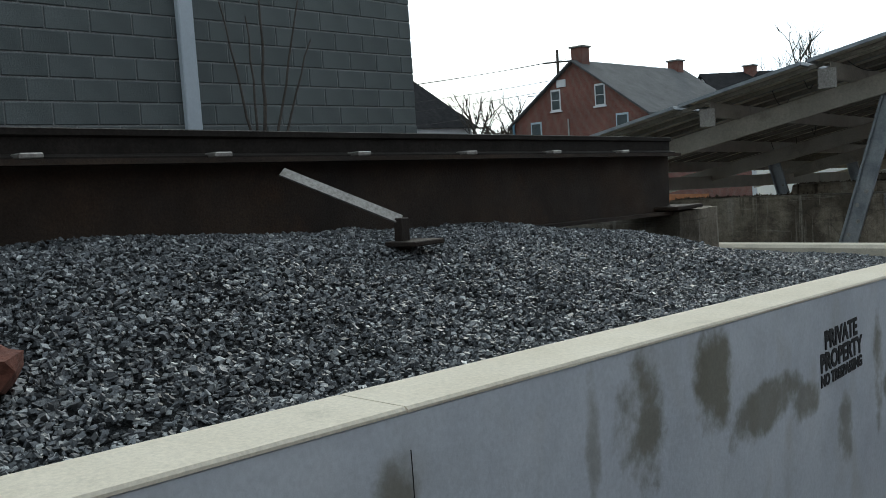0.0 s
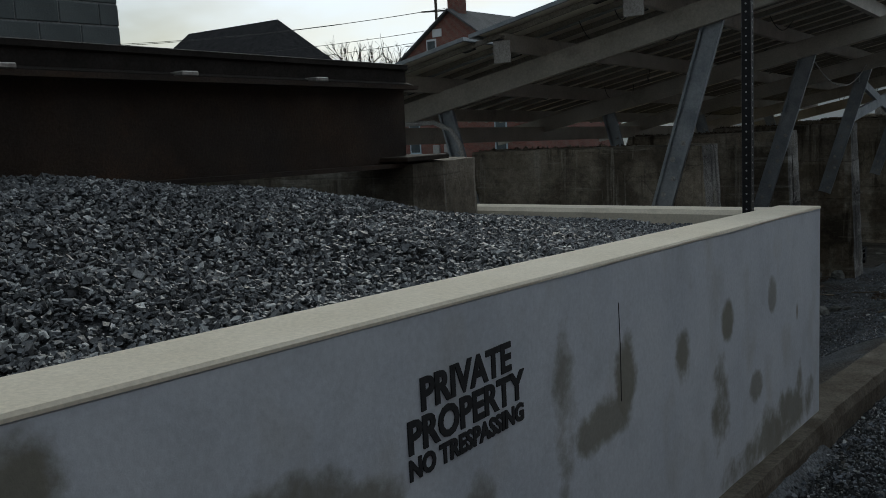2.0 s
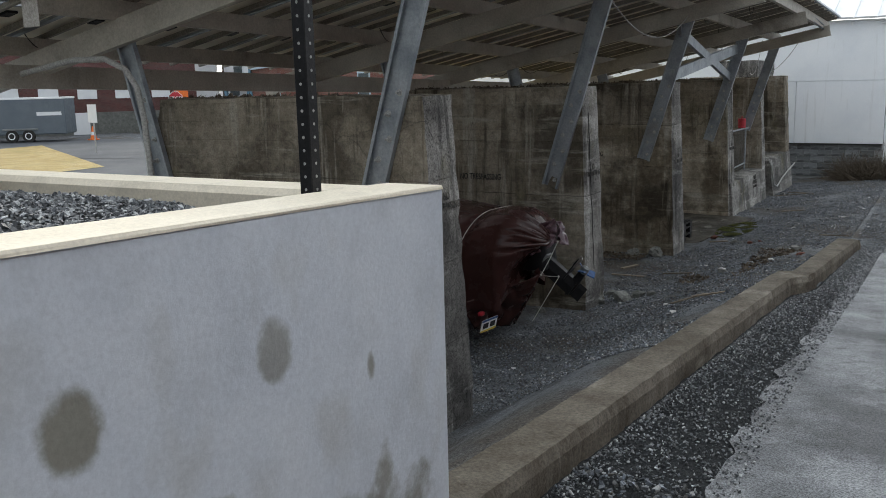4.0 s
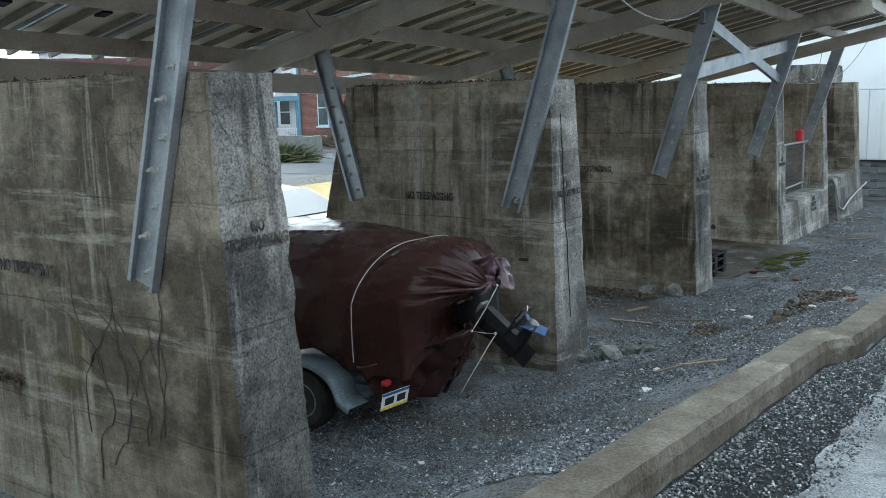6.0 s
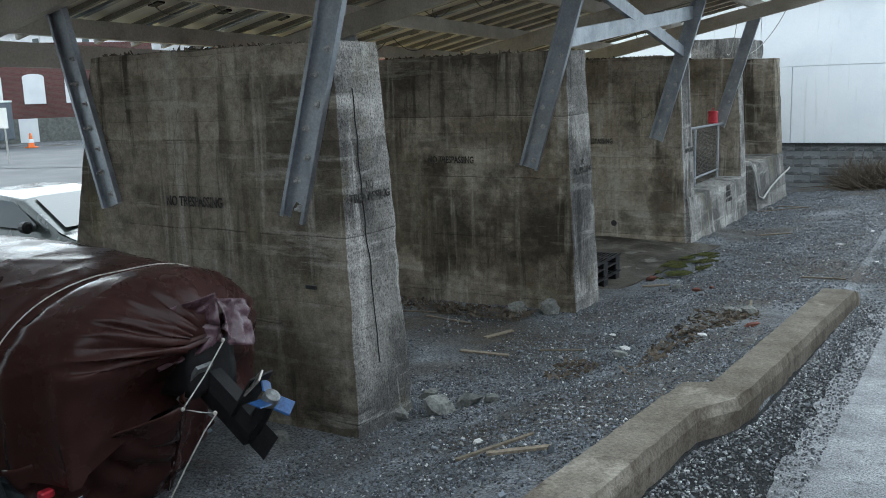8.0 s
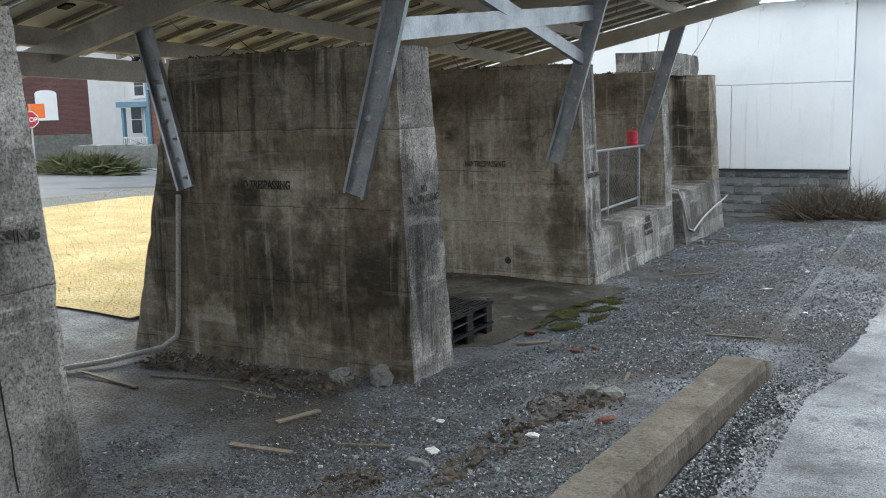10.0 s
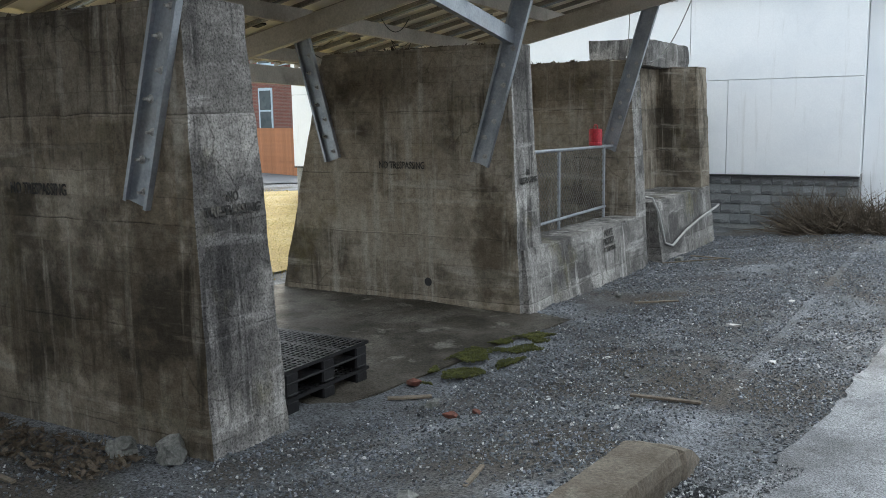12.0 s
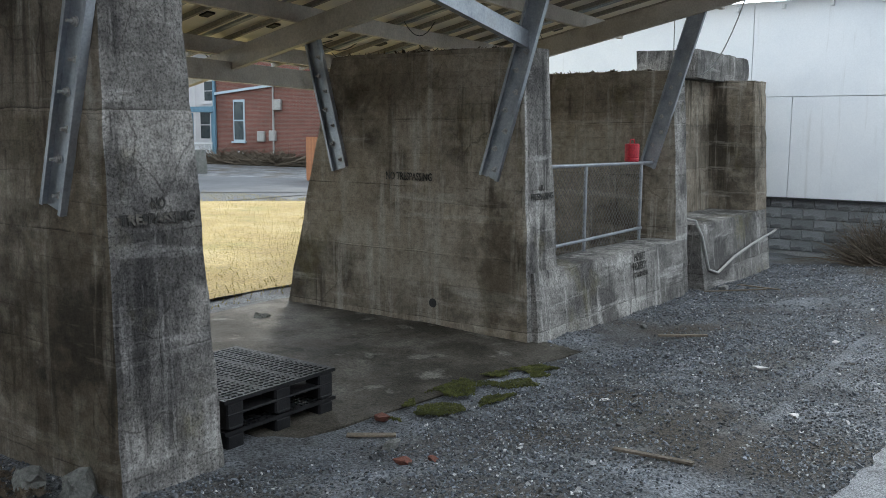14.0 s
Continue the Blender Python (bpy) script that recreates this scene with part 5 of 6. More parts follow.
trailer = thing("boat_trailer", (-5.5, BY, -0.1), "small galvanised boat trailer with a rusty axle", "trailer")
for y in (15.25, 16.3):
    part("side_rail", bar((-8.6, y, 0.26), (-4.98, y, 0.24), 0.05, 0.08), M_FENDER, trailer)
for x in (-7.6, -5.45, -5.0):
    part("cross_member", bar((x, 15.2, 0.21), (x, 16.35, 0.21), 0.05, 0.06), M_FENDER, trailer)
part("tongue", bar((-8.5, BY, 0.27), (-10.2, BY, 0.33), 0.06, 0.08), M_FENDER, trailer)
for y, sd in ((15.03, -1), (16.5, 1)):
    wheel = part("wheel", lathe((-5.45, y, 0.155), (0, sd, 0), [(0.14, -0.085), (0.215, -0.085), (0.25, -0.06), (0.257, -0.02), (0.257, 0.03), (0.25, 0.06), (0.215, 0.085), (0.14, 0.08)], 32), M_TYRE, trailer, "black trailer tyre", smooth=False)
    part("rim", lathe((-5.45, y, 0.155), (0, sd, 0), [(0.145, 0.03), (0.145, 0.082), (0.13, 0.085), (0.11, 0.05), (0.05, 0.055), (0.035, 0.085), (0.01, 0.09)], 24), M_RIM, wheel, "grey dished steel rim")
    fb = bmesh.new()
    pts = []
    for k in range(15):
        a = math.pi * (0.02 + 0.96 * k / 14)
        pts.append((-5.45 - 0.40 * math.cos(a), 0.20 + 0.30 * math.sin(a) ** 0.8))
    pts.append((-4.93, 0.17))
    rows = [[fb.verts.new((x, y - sd * 0.14, z)) , fb.verts.new((x, y + sd * 0.10, z + 0.004)), fb.verts.new((x, y + sd * 0.13, z - 0.03))] for x, z in pts]
    for ra, rb in zip(rows, rows[1:]):
        for i in range(2):
            fb.faces.new((ra[i], ra[i + 1], rb[i + 1], rb[i]))
    fo = part("fender", fb, M_FENDER, trailer, "blue-grey rounded steel fender", smooth=True)
    fo.modifiers.new("thick", "SOLIDIFY").thickness = 0.006
tail = part("tail_lamp", box((-4.80, 15.18, 0.315), (-4.74, 15.26, 0.36), 0.01), M_RED, trailer, "red tail lamp")
PM = Matrix.Translation((-4.66, 15.19, 0.235)) @ pose(0, 0, 0, 0, 14, -8)
pb = box((-0.004, -0.152, -0.076), (0.0, 0.152, 0.076), 0.001)
bmesh.ops.transform(pb, matrix=PM, verts=pb.verts)
plate = part("licence_plate", pb, M_WHITE, trailer, "white plate with blue top and yellow foot")
for lo, hi, material in (((0.0005, -0.15, 0.05), (0.002, 0.15, 0.075), M_BLUE), ((0.0005, -0.15, -0.075), (0.002, 0.15, -0.052), M_YELLOW), ((0.0005, -0.115, -0.035), (0.002, -0.015, 0.03), M_INKDARK), ((0.0005, 0.02, -0.035), (0.002, 0.115, 0.03), M_INKDARK)):
    q = box(lo, hi)
    bmesh.ops.transform(q, matrix=PM, verts=q.verts)
    part("plate_band", q, material, plate)

# ---- parked car behind the piers ----
car = thing("parked_car", (-11.2, 19.7, -0.12), "dark grey-green four-door saloon with a pale sunlit roof", "car")
CY, CW = 19.7, 0.84
side = [(-13.5, 0.30), (-13.45, 0.75), (-13.2, 0.90), (-12.75, 0.96), (-12.2, 1.24), (-11.6, 1.33), (-10.9, 1.34), (-10.35, 1.30), (-9.55, 0.93), (-8.95, 0.84), (-8.75, 0.62), (-8.72, 0.25), (-8.9, 0.10), (-13.3, 0.10)]
cb = bmesh.new()
rows = []
for yy, tuck in ((-CW, 1), (-CW * 0.5, 0), (CW * 0.5, 0), (CW, 1)):
    row = []
    for x, z in side:
        hi = max(0, z - 0.9)
        row.append(cb.verts.new((x + (0.02 * tuck if x < -11 else -0.02 * tuck), CY + yy * (1 - 0.42 * hi * tuck), z - 0.03 * tuck * (z > 0.5))))
    rows.append(row)
for ra, rb in zip(rows, rows[1:]):
    for k in range(len(side)):
        cb.faces.new((ra[k], ra[(k + 1) % len(side)], rb[(k + 1) % len(side)], rb[k]))
cb.faces.new(rows[0][::-1]), cb.faces.new(rows[-1])
bmesh.ops.bevel(cb, geom=list(cb.edges), offset=0.03, segments=2, affect="EDGES", profile=0.6)
part("body", cb, M_CARPAINT, car, smooth=True)


def car_glass(pts, name="window"):
    g = bmesh.new()
    g.faces.new([g.verts.new(p) for p in pts])
    r = bmesh.ops.extrude_face_region(g, geom=list(g.faces))
    for v in r["geom"]:
        if isinstance(v, bmesh.types.BMVert):
            v.co += Vector((0, 0.004, 0.0))
    part(name, g, M_CARGLASS, car)


def cside(x, z):
    return (x, CY - CW * (1 - 0.42 * max(0, z - 0.9)) - 0.012, z)


car_glass([cside(-12.55, 0.97), cside(-12.1, 1.21), cside(-11.95, 1.24), cside(-12.05, 0.97)])
car_glass([cside(-12.0, 0.96), cside(-11.9, 1.245), cside(-11.15, 1.27), cside(-11.12, 0.95)])
car_glass([cside(-11.05, 0.95), cside(-11.07, 1.27), cside(-10.5, 1.24), cside(-10.0, 1.0), cside(-9.98, 0.94)])
g = bmesh.new()
g.faces.new([g.verts.new(p) for p in ((-10.32, CY - 0.58, 1.295), (-10.32, CY + 0.58, 1.295), (-9.62, CY + 0.70, 0.975), (-9.62, CY - 0.70, 0.975))])
part("windscreen", g, M_CARGLASS, car)
part("mirror", lathe((-10.05, CY - CW - 0.08, 0.98), (1, 0, 0), [(0.02, -0.08), (0.07, -0.05), (0.075, 0.03), (0.05, 0.05)], 12), M_BLACK, car)
for x in (-12.7, -9.55):
    for y, sd in ((CY - CW + 0.08, -1), (CY + CW - 0.08, 1)):
        w = part("wheel", lathe((x, y, 0.20), (0, sd, 0), [(0.18, -0.1), (0.30, -0.09), (0.315, 0), (0.30, 0.09), (0.19, 0.10)], 24), M_TYRE, car)
        part("rim", lathe((x, y, 0.20), (0, sd, 0), [(0.19, 0.06), (0.17, 0.095), (0.06, 0.075), (0.02, 0.09)], 20), M_RIM, w)

# ---- pallets ----
PX0, PX1, PY0, PY1 = -5.66, -4.55, 22.62, 23.66
for lay in range(2):
    z0 = -0.19 + lay * 0.15
    h = 0.145 if lay == 0 else 0.215
    pal = thing("plastic_pallet", ((PX0 + PX1) / 2, (PY0 + PY1) / 2, z0), "black plastic pallet stacked beside a pier", "pallet", "stacked pallets")
    for i in range(3):
        for j in range(3):
            x, y = PX0 + 0.08 + i * (PX1 - PX0 - 0.16) / 2, PY0 + 0.08 + j * (PY1 - PY0 - 0.16) / 2
            part("foot", box((x - 0.075, y - 0.075, z0), (x + 0.075, y + 0.075, z0 + h - 0.03), 0.012), M_BLACK, pal)
    for j in range(3):
        y = PY0 + 0.08 + j * (PY1 - PY0 - 0.16) / 2
        part("runner", box((PX0, y - 0.06, z0 + 0.002), (PX1, y + 0.06, z0 + 0.022), 0.004), M_BLACK, pal)
    if lay:
        part("lip", box((PX0 + 0.01, PY0 + 0.01, z0 + 0.095), (PX1 - 0.002, PY1 - 0.01, z0 + 0.112), 0.004), M_BLACK, pal)
    for i in range(22):
        x = PX0 + 0.012 + i * (PX1 - PX0 - 0.024) / 21
        part("slat", box((x - 0.011, PY0, z0 + h - 0.028), (x + 0.011, PY1, z0 + h)), M_BLACK, pal)
    for j in range(19):
        y = PY0 + 0.012 + j * (PY1 - PY0 - 0.024) / 18
        part("slat", box((PX0, y - (0.03 if j % 6 == 0 else 0.008), z0 + h - 0.026), (PX1, y + (0.03 if j % 6 == 0 else 0.008), z0 + h - 0.002)), M_BLACK, pal)

# ---- gate and red can ----
gate = thing("chain_link_gate", (-5.0, 28.9, 0.5), "galvanised chain-link gate panel standing on the ledge wall", "gate")
GXX = -4.86
part("rail", tube([(GXX, 27.1, 1.575), (GXX, 30.35, 1.545)], 0.022, 10), M_GALV, gate)
part("rail", tube([(GXX, 27.1, 0.66), (GXX, 30.05, 0.68)], 0.020, 10), M_GALV, gate)
for y in (28.38, 30.0):
    part("upright", tube([(GXX, y, 0.50), (GXX, y, 1.58)], 0.022, 10), M_GALV, gate)
lk = bmesh.new()
for k in range(-12, 46):
    for sgn in (1, -1):
        y0 = 27.1 + k * 0.085
        p0, p1 = (y0, 0.55), (y0 + sgn * 1.0, 1.55)
        if sgn < 0:
            p0, p1 = (y0, 0.55), (y0 - 1.0, 1.55)
        lo = max(0, *( ((27.1 - p0[0]) / (p1[0] - p0[0]),) if p1[0] > p0[0] else ((30.0 - p0[0]) / (p1[0] - p0[0]),) ))
        hi = min(1, *( ((30.0 - p0[0]) / (p1[0] - p0[0]),) if p1[0] > p0[0] else ((27.1 - p0[0]) / (p1[0] - p0[0]),) ))
        if hi - lo > 0.03:
            a = (GXX + 0.003 * sgn, p0[0] + (p1[0] - p0[0]) * lo, p0[1] + (p1[1] - p0[1]) * lo)
            b = (GXX + 0.003 * sgn, p0[0] + (p1[0] - p0[0]) * hi, p0[1] + (p1[1] - p0[1]) * hi)
            bar(a, b, 0.0048, 0.0048, (1, 0, 0), lk)
part("mesh", lk, M_WIRE, gate, "diamond wire mesh")
can = thing("red_can", (-4.95, 29.85, 1.57), "red plastic can hung at the gate's top", "can")
part("body", lathe((-4.92, 29.82, 1.57), (0, 0, 1), [(0.085, 0), (0.095, 0.01), (0.095, 0.04), (0.09, 0.05), (0.095, 0.06), (0.095, 0.22), (0.085, 0.235)], 20), M_RED, can)
part("handle", tube([(-4.92, 29.74, 1.80), (-4.92, 29.77, 1.86), (-4.92, 29.87, 1.86), (-4.92, 29.90, 1.80)], 0.007, 6), M_RED, can)

# conduits and hoses
pipe = thing("conduit", (-7.2, 21.7, -0.2), "grey plastic conduit rising up a pier", "conduit")
part("pipe", tube([(-7.08, 21.70, 1.45), (-7.20, 21.69, 0.1), (-7.21, 21.66, -0.02), (-7.26, 21.5, -0.10), (-7.45, 21.0, -0.13), (-7.9, 20.2, -0.14)], 0.028, 10), M_PVC, pipe)
hose = thing("hose", (-4.4, 31.2, -0.2), "grey hose looping down from the low wall", "hose")
part("hose", tube([(-4.62, 30.95, 0.75), (-4.45, 31.0, 0.72), (-4.38, 31.1, 0.5), (-4.33, 31.3, 0.0), (-4.30, 31.6, -0.08), (-4.29, 32.3, 0.08), (-4.28, 33.2, 0.2), (-4.28, 34.2, 0.28), (-4.3, 34.5, 0.30)], 0.02, 8), M_PVC, hose)
arm = thing("bent_conduit", (-6.9, 12.8, 2.5), "grey conduit bending down beside a strut", "conduit")
part("pipe", tube([(-9.0, 12.6, 3.02), (-7.9, 12.62, 3.18), (-7.45, 12.65, 3.18), (-7.22, 12.68, 3.08), (-7.10, 12.7, 2.9), (-7.04, 12.7, 2.6), (-6.95, 12.7, 1.0)], 0.03, 10), M_PVC, arm)


# ---- white sheet-metal building beyond the trestle ----
WY, WXR = 36.3, -2.12
wb = thing("white_building", (-6, WY, -0.3), "white sheet-clad building on a painted block base", "building", kind="structure")
part("body", box((-16, WY + 0.06, 0.78), (WXR, WY + 9, 4.35)), M_SIDING, wb)
for x0, x1, z0, z1 in ((-16, -7.0, 0.74, 2.62), (-7.0, -4.62, 0.74, 2.62), (-4.61, WXR + 0.01, 0.74, 2.62), (-16, -5.4, 2.63, 4.40), (-5.39, WXR + 0.01, 2.63, 4.40)):
    part("sheet", box((x0, WY, z0), (x1 - 0.002, WY + 0.055, z1), 0.006), M_SIDING, wb)
part("corner_wing", box((WXR + 0.012, WY + 0.3, -0.3), (-1.25, WY + 8, 4.40), 0.01), M_SIDING, wb, "white lean-to corner")
part("roof", bar((-16, WY + 4.2, 5.95), (-0.9, WY + 4.2, 5.95), 9.4, 0.06, (0, -0.34, 1)), M_WHITE, wb, "white ribbed metal roof")
for x in np.arange(-13, -1, 0.62):
    part("roof_rib", bar((x, WY - 0.42, 4.42), (x, WY + 4.2, 5.99), 0.03, 0.04), M_WHITE, wb)
for x in np.arange(-12.5, -1.5, 0.85):
    part("rafter_end", box((x - 0.03, WY - 0.10, 4.24), (x + 0.03, WY + 0.0, 4.33), 0.004), M_WHITE, wb)
part("block_base", box((-16, WY + 0.10, -0.6), (WXR + 0.0, WY + 0.4, 0.735)), M_MORTAR, wb)
ob_me = finish("block", box((-0.195, 0, -0.095), (0.195, 0.11, 0.095), 0.008), M_OLDBLOCK)
for r in range(5):
    for k in range(17):
        x = WXR - 0.2 - 0.4 * k - (0.2 if r % 2 else 0)
        o = new("block", ob_me)
        o.parent, o.matrix_parent_inverse = wb, Matrix.Translation(-wb.location)
        o.location = (x, WY + 0.075, 0.635 - 0.203 * r)
part("drip_edge", box((-16, WY - 0.02, 0.705), (WXR, WY + 0.09, 0.735), 0.004), M_DARK, wb)


def twigs(name, centre, size, count, seed, material, label, category, up=0.5, w=0.006, reach=None):
    rng = np.random.default_rng(seed)
    verts, faces = [], []
    for _ in range(count):
        d = rng.normal(size=3)
        d[2] = abs(d[2]) * up + 0.1
        d /= np.linalg.norm(d)
        base = np.array(centre) + rng.uniform(-1, 1, 3) * np.array(size) * (0.8, 0.8, 0.0)
        span = np.array(size) if reach is None else np.full(3, reach)
        mid = base + d * span * rng.uniform(0.2, 1.0)
        tip = mid + (d + rng.normal(size=3) * 0.6) * span * 0.35
        k, q = len(verts), rng.normal(size=3) * w
        verts += [tuple(base - q), tuple(base + q), tuple(mid + q * 0.7), tuple(mid - q * 0.7), tuple(tip)]
        faces += [(k, k + 1, k + 2, k + 3), (k + 3, k + 2, k + 4)]
    return tagged(from_lists(name, verts, faces, material, False), label, category)


twigs("shrub", (-2.2, 35.4, -0.30), (0.95, 0.5, 0.75), 5200, 4, M_BRUSH, "low brown dead shrub in front of the white building", "shrub", 0.7)

# ---- far buildings ----
def gable_house(name, c, along, width, length, base, eave, apex, wall_m, roof_m, label, over=0.35):
    """c: the middle of the front gable's foot; along: the ridge's way."""
    e = thing(name, (c[0], c[1], base), label, "house")
    w = Vector((*along, 0)).normalized()
    u = Vector((w.y, -w.x, 0))
    o = Vector((c[0], c[1], 0))
    bm = bmesh.new()
    ends = [[bm.verts.new(o + w * d + u * s + Vector((0, 0, z))) for s, z in ((-width / 2, base), (width / 2, base), (width / 2, eave), (0, apex), (-width / 2, eave))] for d in (0, length)]
    bm.faces.new(ends[0]), bm.faces.new(ends[1][::-1])
    for k in range(5):
        bm.faces.new((ends[0][k], ends[0][(k + 1) % 5], ends[1][(k + 1) % 5], ends[1][k]))
    part("wall", bm, wall_m, e)
    rise = (apex - eave) / (width / 2)
    for s in (-1, 1):
        rb = bmesh.new()
        q = []
        for d in (-over, length + over):
            for a, lift in ((0, 0.02), (width / 2 + over, 0.02), (width / 2 + over, 0.16), (0, 0.16)):
                q.append(rb.verts.new(o + w * d + u * s * a + Vector((0, 0, apex - rise * a + lift))))
        for f in ((0, 1, 2, 3), (7, 6, 5, 4), (0, 1, 5, 4), (1, 2, 6, 5), (2, 3, 7, 6), (3, 0, 4, 7)):
            rb.faces.new([q[i] for i in f])
        part("roof", rb, roof_m, e)
    return e, o, u, w


def chimney(e, at, z0, z1, s=0.8):
    ch = part("chimney", box((at[0] - s / 2, at[1] - s / 2, z0), (at[0] + s / 2, at[1] + s / 2, z1), 0.02), M_BRICK, e)
    part("cap", box((at[0] - s * 0.62, at[1] - s * 0.62, z1), (at[0] + s * 0.62, at[1] + s * 0.62, z1 + 0.12), 0.02), M_ROCK, ch)


def sash_window(e, o, u, nrm, s, z, w, h, frame_m=M_WHITE):
    """A sash window on the wall through o along u, facing nrm."""
    def face(a0, a1, z0, z1, d0, d1, material, name, par):
        bm = bmesh.new()
        q = [bm.verts.new(o + u * a + nrm * d + Vector((0, 0, zz))) for d in (d0, d1) for a, zz in ((a0, z0), (a1, z0), (a1, z1), (a0, z1))]
        for f in ((0, 1, 2, 3), (7, 6, 5, 4), (0, 1, 5, 4), (1, 2, 6, 5), (2, 3, 7, 6), (3, 0, 4, 7)):
            bm.faces.new([q[i] for i in f])
        return part(name, bm, material, par)
    win = face(s - w / 2 - 0.10, s + w / 2 + 0.10, z - 0.1, z + h + 0.14, -0.05, 0.05, frame_m, "window", e)
    face(s - w / 2, s + w / 2, z, z + h * 0.49, 0.03, 0.062, M_PANE, "pane", win)
    face(s - w / 2, s + w / 2, z + h * 0.53, z + h, 0.03, 0.068, M_PANE, "pane", win)
    face(s - w / 2 - 0.2, s + w / 2 + 0.2, z - 0.2, z - 0.1, -0.02, 0.14, frame_m, "sill", win)


h1, o, u, w = gable_house("brick_house", (-37.25, 54.7), (0, 1), 11.5, 16.0, -0.3, 6.9, 10.95, M_BRICK, M_SHINGLEGREY, "large red brick gabled house with grey shingle roof and chimneys")
chimney(h1, (-37.25, 55.6), 10.5, 12.0, 0.95)
chimney(h1, (-37.25, 69.6), 10.5, 11.7, 0.95)
for s in (-1.7, 2.1):
    sash_window(h1, o, u, -w, s, 7.75, 0.65, 1.3)
for s in (-3.6, 3.8):
    sash_window(h1, o, u, -w, s, 1.3, 0.78, 2.2, M_TRIM)
    sash_window(h1, o, u, -w, s, 4.95, 0.78, 1.9, M_TRIM)
part("vent", box((-38.8, 54.62, 9.3), (-38.0, 54.70, 9.85), 0.02), M_WHITE, h1)
part("cellar_window", box((-41.3, 54.62, 0.0), (-40.5, 54.72, 0.6), 0.02), M_WHITE, h1)
part("gutter_pipe", bar((-43.0, 54.58, 4.0), (-31.5, 54.58, 4.9), 0.12, 0.14), M_TRIM, h1, "pale blue gutter pipe")
part("corner_pipe", box((-43.0, 54.5, -0.2), (-42.84, 54.66, 7.2), 0.02), M_PORCH, h1)
part("meter_pipe", box((-37.98, 54.6, 0.3), (-37.88, 54.69, 7.0), 0.01), M_PVC, h1)
for x, z, r in ((-37.95, 1.55, 0.25), (-37.55, 3.3, 0.3), (-38.9, 1.5, 0.28)):
    part("meter_box", box((x - r, 54.5, z - 0.3), (x + r, 54.69, z + 0.3), 0.03), M_PVC, h1)
part("plinth", box((-43.0, 54.62, -0.3), (-31.5, 54.70, 0.35), 0.01), M_ROCK, h1)
h2, o2, u2, w2 = gable_house("far_house", (-38.0, 76.0), (0.6, 0.8), 9, 12, -0.2, 7.6, 10.9, M_SIDING, M_SHINGLE, "pale house with dark roof behind the brick house")
chimney(h2, (-35.2, 79.5), 9.6, 11.5, 0.9)
hip = thing("dark_roofed_house", (-70, 62, -0.2), "white house under a dark hipped shingle roof", "house")
part("wall", box((-82, 60, -0.3), (-60.6, 70, 8.3)), M_WHITE, hip)
rb = bmesh.new()
e4 = [rb.verts.new(p) for p in ((-82.5, 59.4, 8.2), (-60.0, 59.4, 8.2), (-60.0, 70.6, 8.2), (-82.5, 70.6, 8.2))]
r2 = [rb.verts.new(p) for p in ((-78.5, 65, 14.1), (-65.0, 65, 14.1))]
for f in ((e4[0], e4[1], r2[1], r2[0]), (e4[1], e4[2], r2[1]), (e4[2], e4[3], r2[0], r2[1]), (e4[3], e4[0], r2[0]), e4[::-1]):
    rb.faces.new(f)
part("roof", rb, M_SHINGLE, hip)
for x in (-76, -72, -68, -64, -61.7):
    sash_window(hip, Vector((0, 60, 0)), Vector((1, 0, 0)), Vector((0, -1, 0)), x, 6.0, 0.8, 1.5)

# mill with pale boarded windows
mill = thing("mill_building", (-54, 45, -0.2), "long low dark brick mill with pale blanked windows", "building")
ma, mb = Vector((-72.0, 15.5, 0)), Vector((-47.5, 54.0, 0))
mu = (mb - ma).normalized()
mn = Vector((mu.y, -mu.x, 0))
bm = bmesh.new()
q = [bm.verts.new(p + mn * d + Vector((0, 0, z))) for p in (ma, mb) for d, z in ((0, -0.4), (-12, -0.4), (-12, 6.0), (0, 6.0))]
for f in ((0, 1, 2, 3), (7, 6, 5, 4), (0, 1, 5, 4), (1, 2, 6, 5), (2, 3, 7, 6), (3, 0, 4, 7)):
    bm.faces.new([q[i] for i in f])
part("wall", bm, M_MILLBRICK, mill)
part("plinth", bar(ma + mn * 0.06 + Vector((0, 0, 0.5)), mb + mn * 0.06 + Vector((0, 0, 0.5)), 0.12, 1.7), M_ROCK, mill, "grey rendered plinth")
for k in range(18):
    c = ma + mu * (2.0 + 2.42 * k) + mn * 0.03
    z0, z1, ww = 2.25, 3.9, 0.62
    wbm = bmesh.new()
    pts = [(-ww, z0), (ww, z0), (ww, z1)] + [(ww * math.cos(a), z1 + 0.2 * math.sin(a)) for a in np.linspace(0.3, math.pi - 0.3, 7)] + [(-ww, z1)]
    a = [wbm.verts.new(c + mu * s + Vector((0, 0, z))) for s, z in pts]
    b = [wbm.verts.new(c + mu * s + mn * 0.05 + Vector((0, 0, z))) for s, z in pts]
    wbm.faces.new(b), wbm.faces.new(a[::-1])
    for i in range(len(pts)):
        wbm.faces.new((a[i], a[(i + 1) % len(pts)], b[(i + 1) % len(pts)], b[i]))
    part("window", wbm, M_WHITE, mill, "pale blanked arched window")
part("door", bar(ma + mu * 37.2 + mn * 0.15 + Vector((0, 0, 0.55)), ma + mu * 38.3 + mn * 0.15 + Vector((0, 0, 0.55)), 0.1, 1.6), M_WHITE, mill, "white door")
twigs("dead_brush", (-39.0, 53.9, -0.15), (3.6, 0.6, 0.9), 3200, 8, M_BRUSH, "heap of dead brush at the foot of the brick house", "brush", 0.6, 0.02)

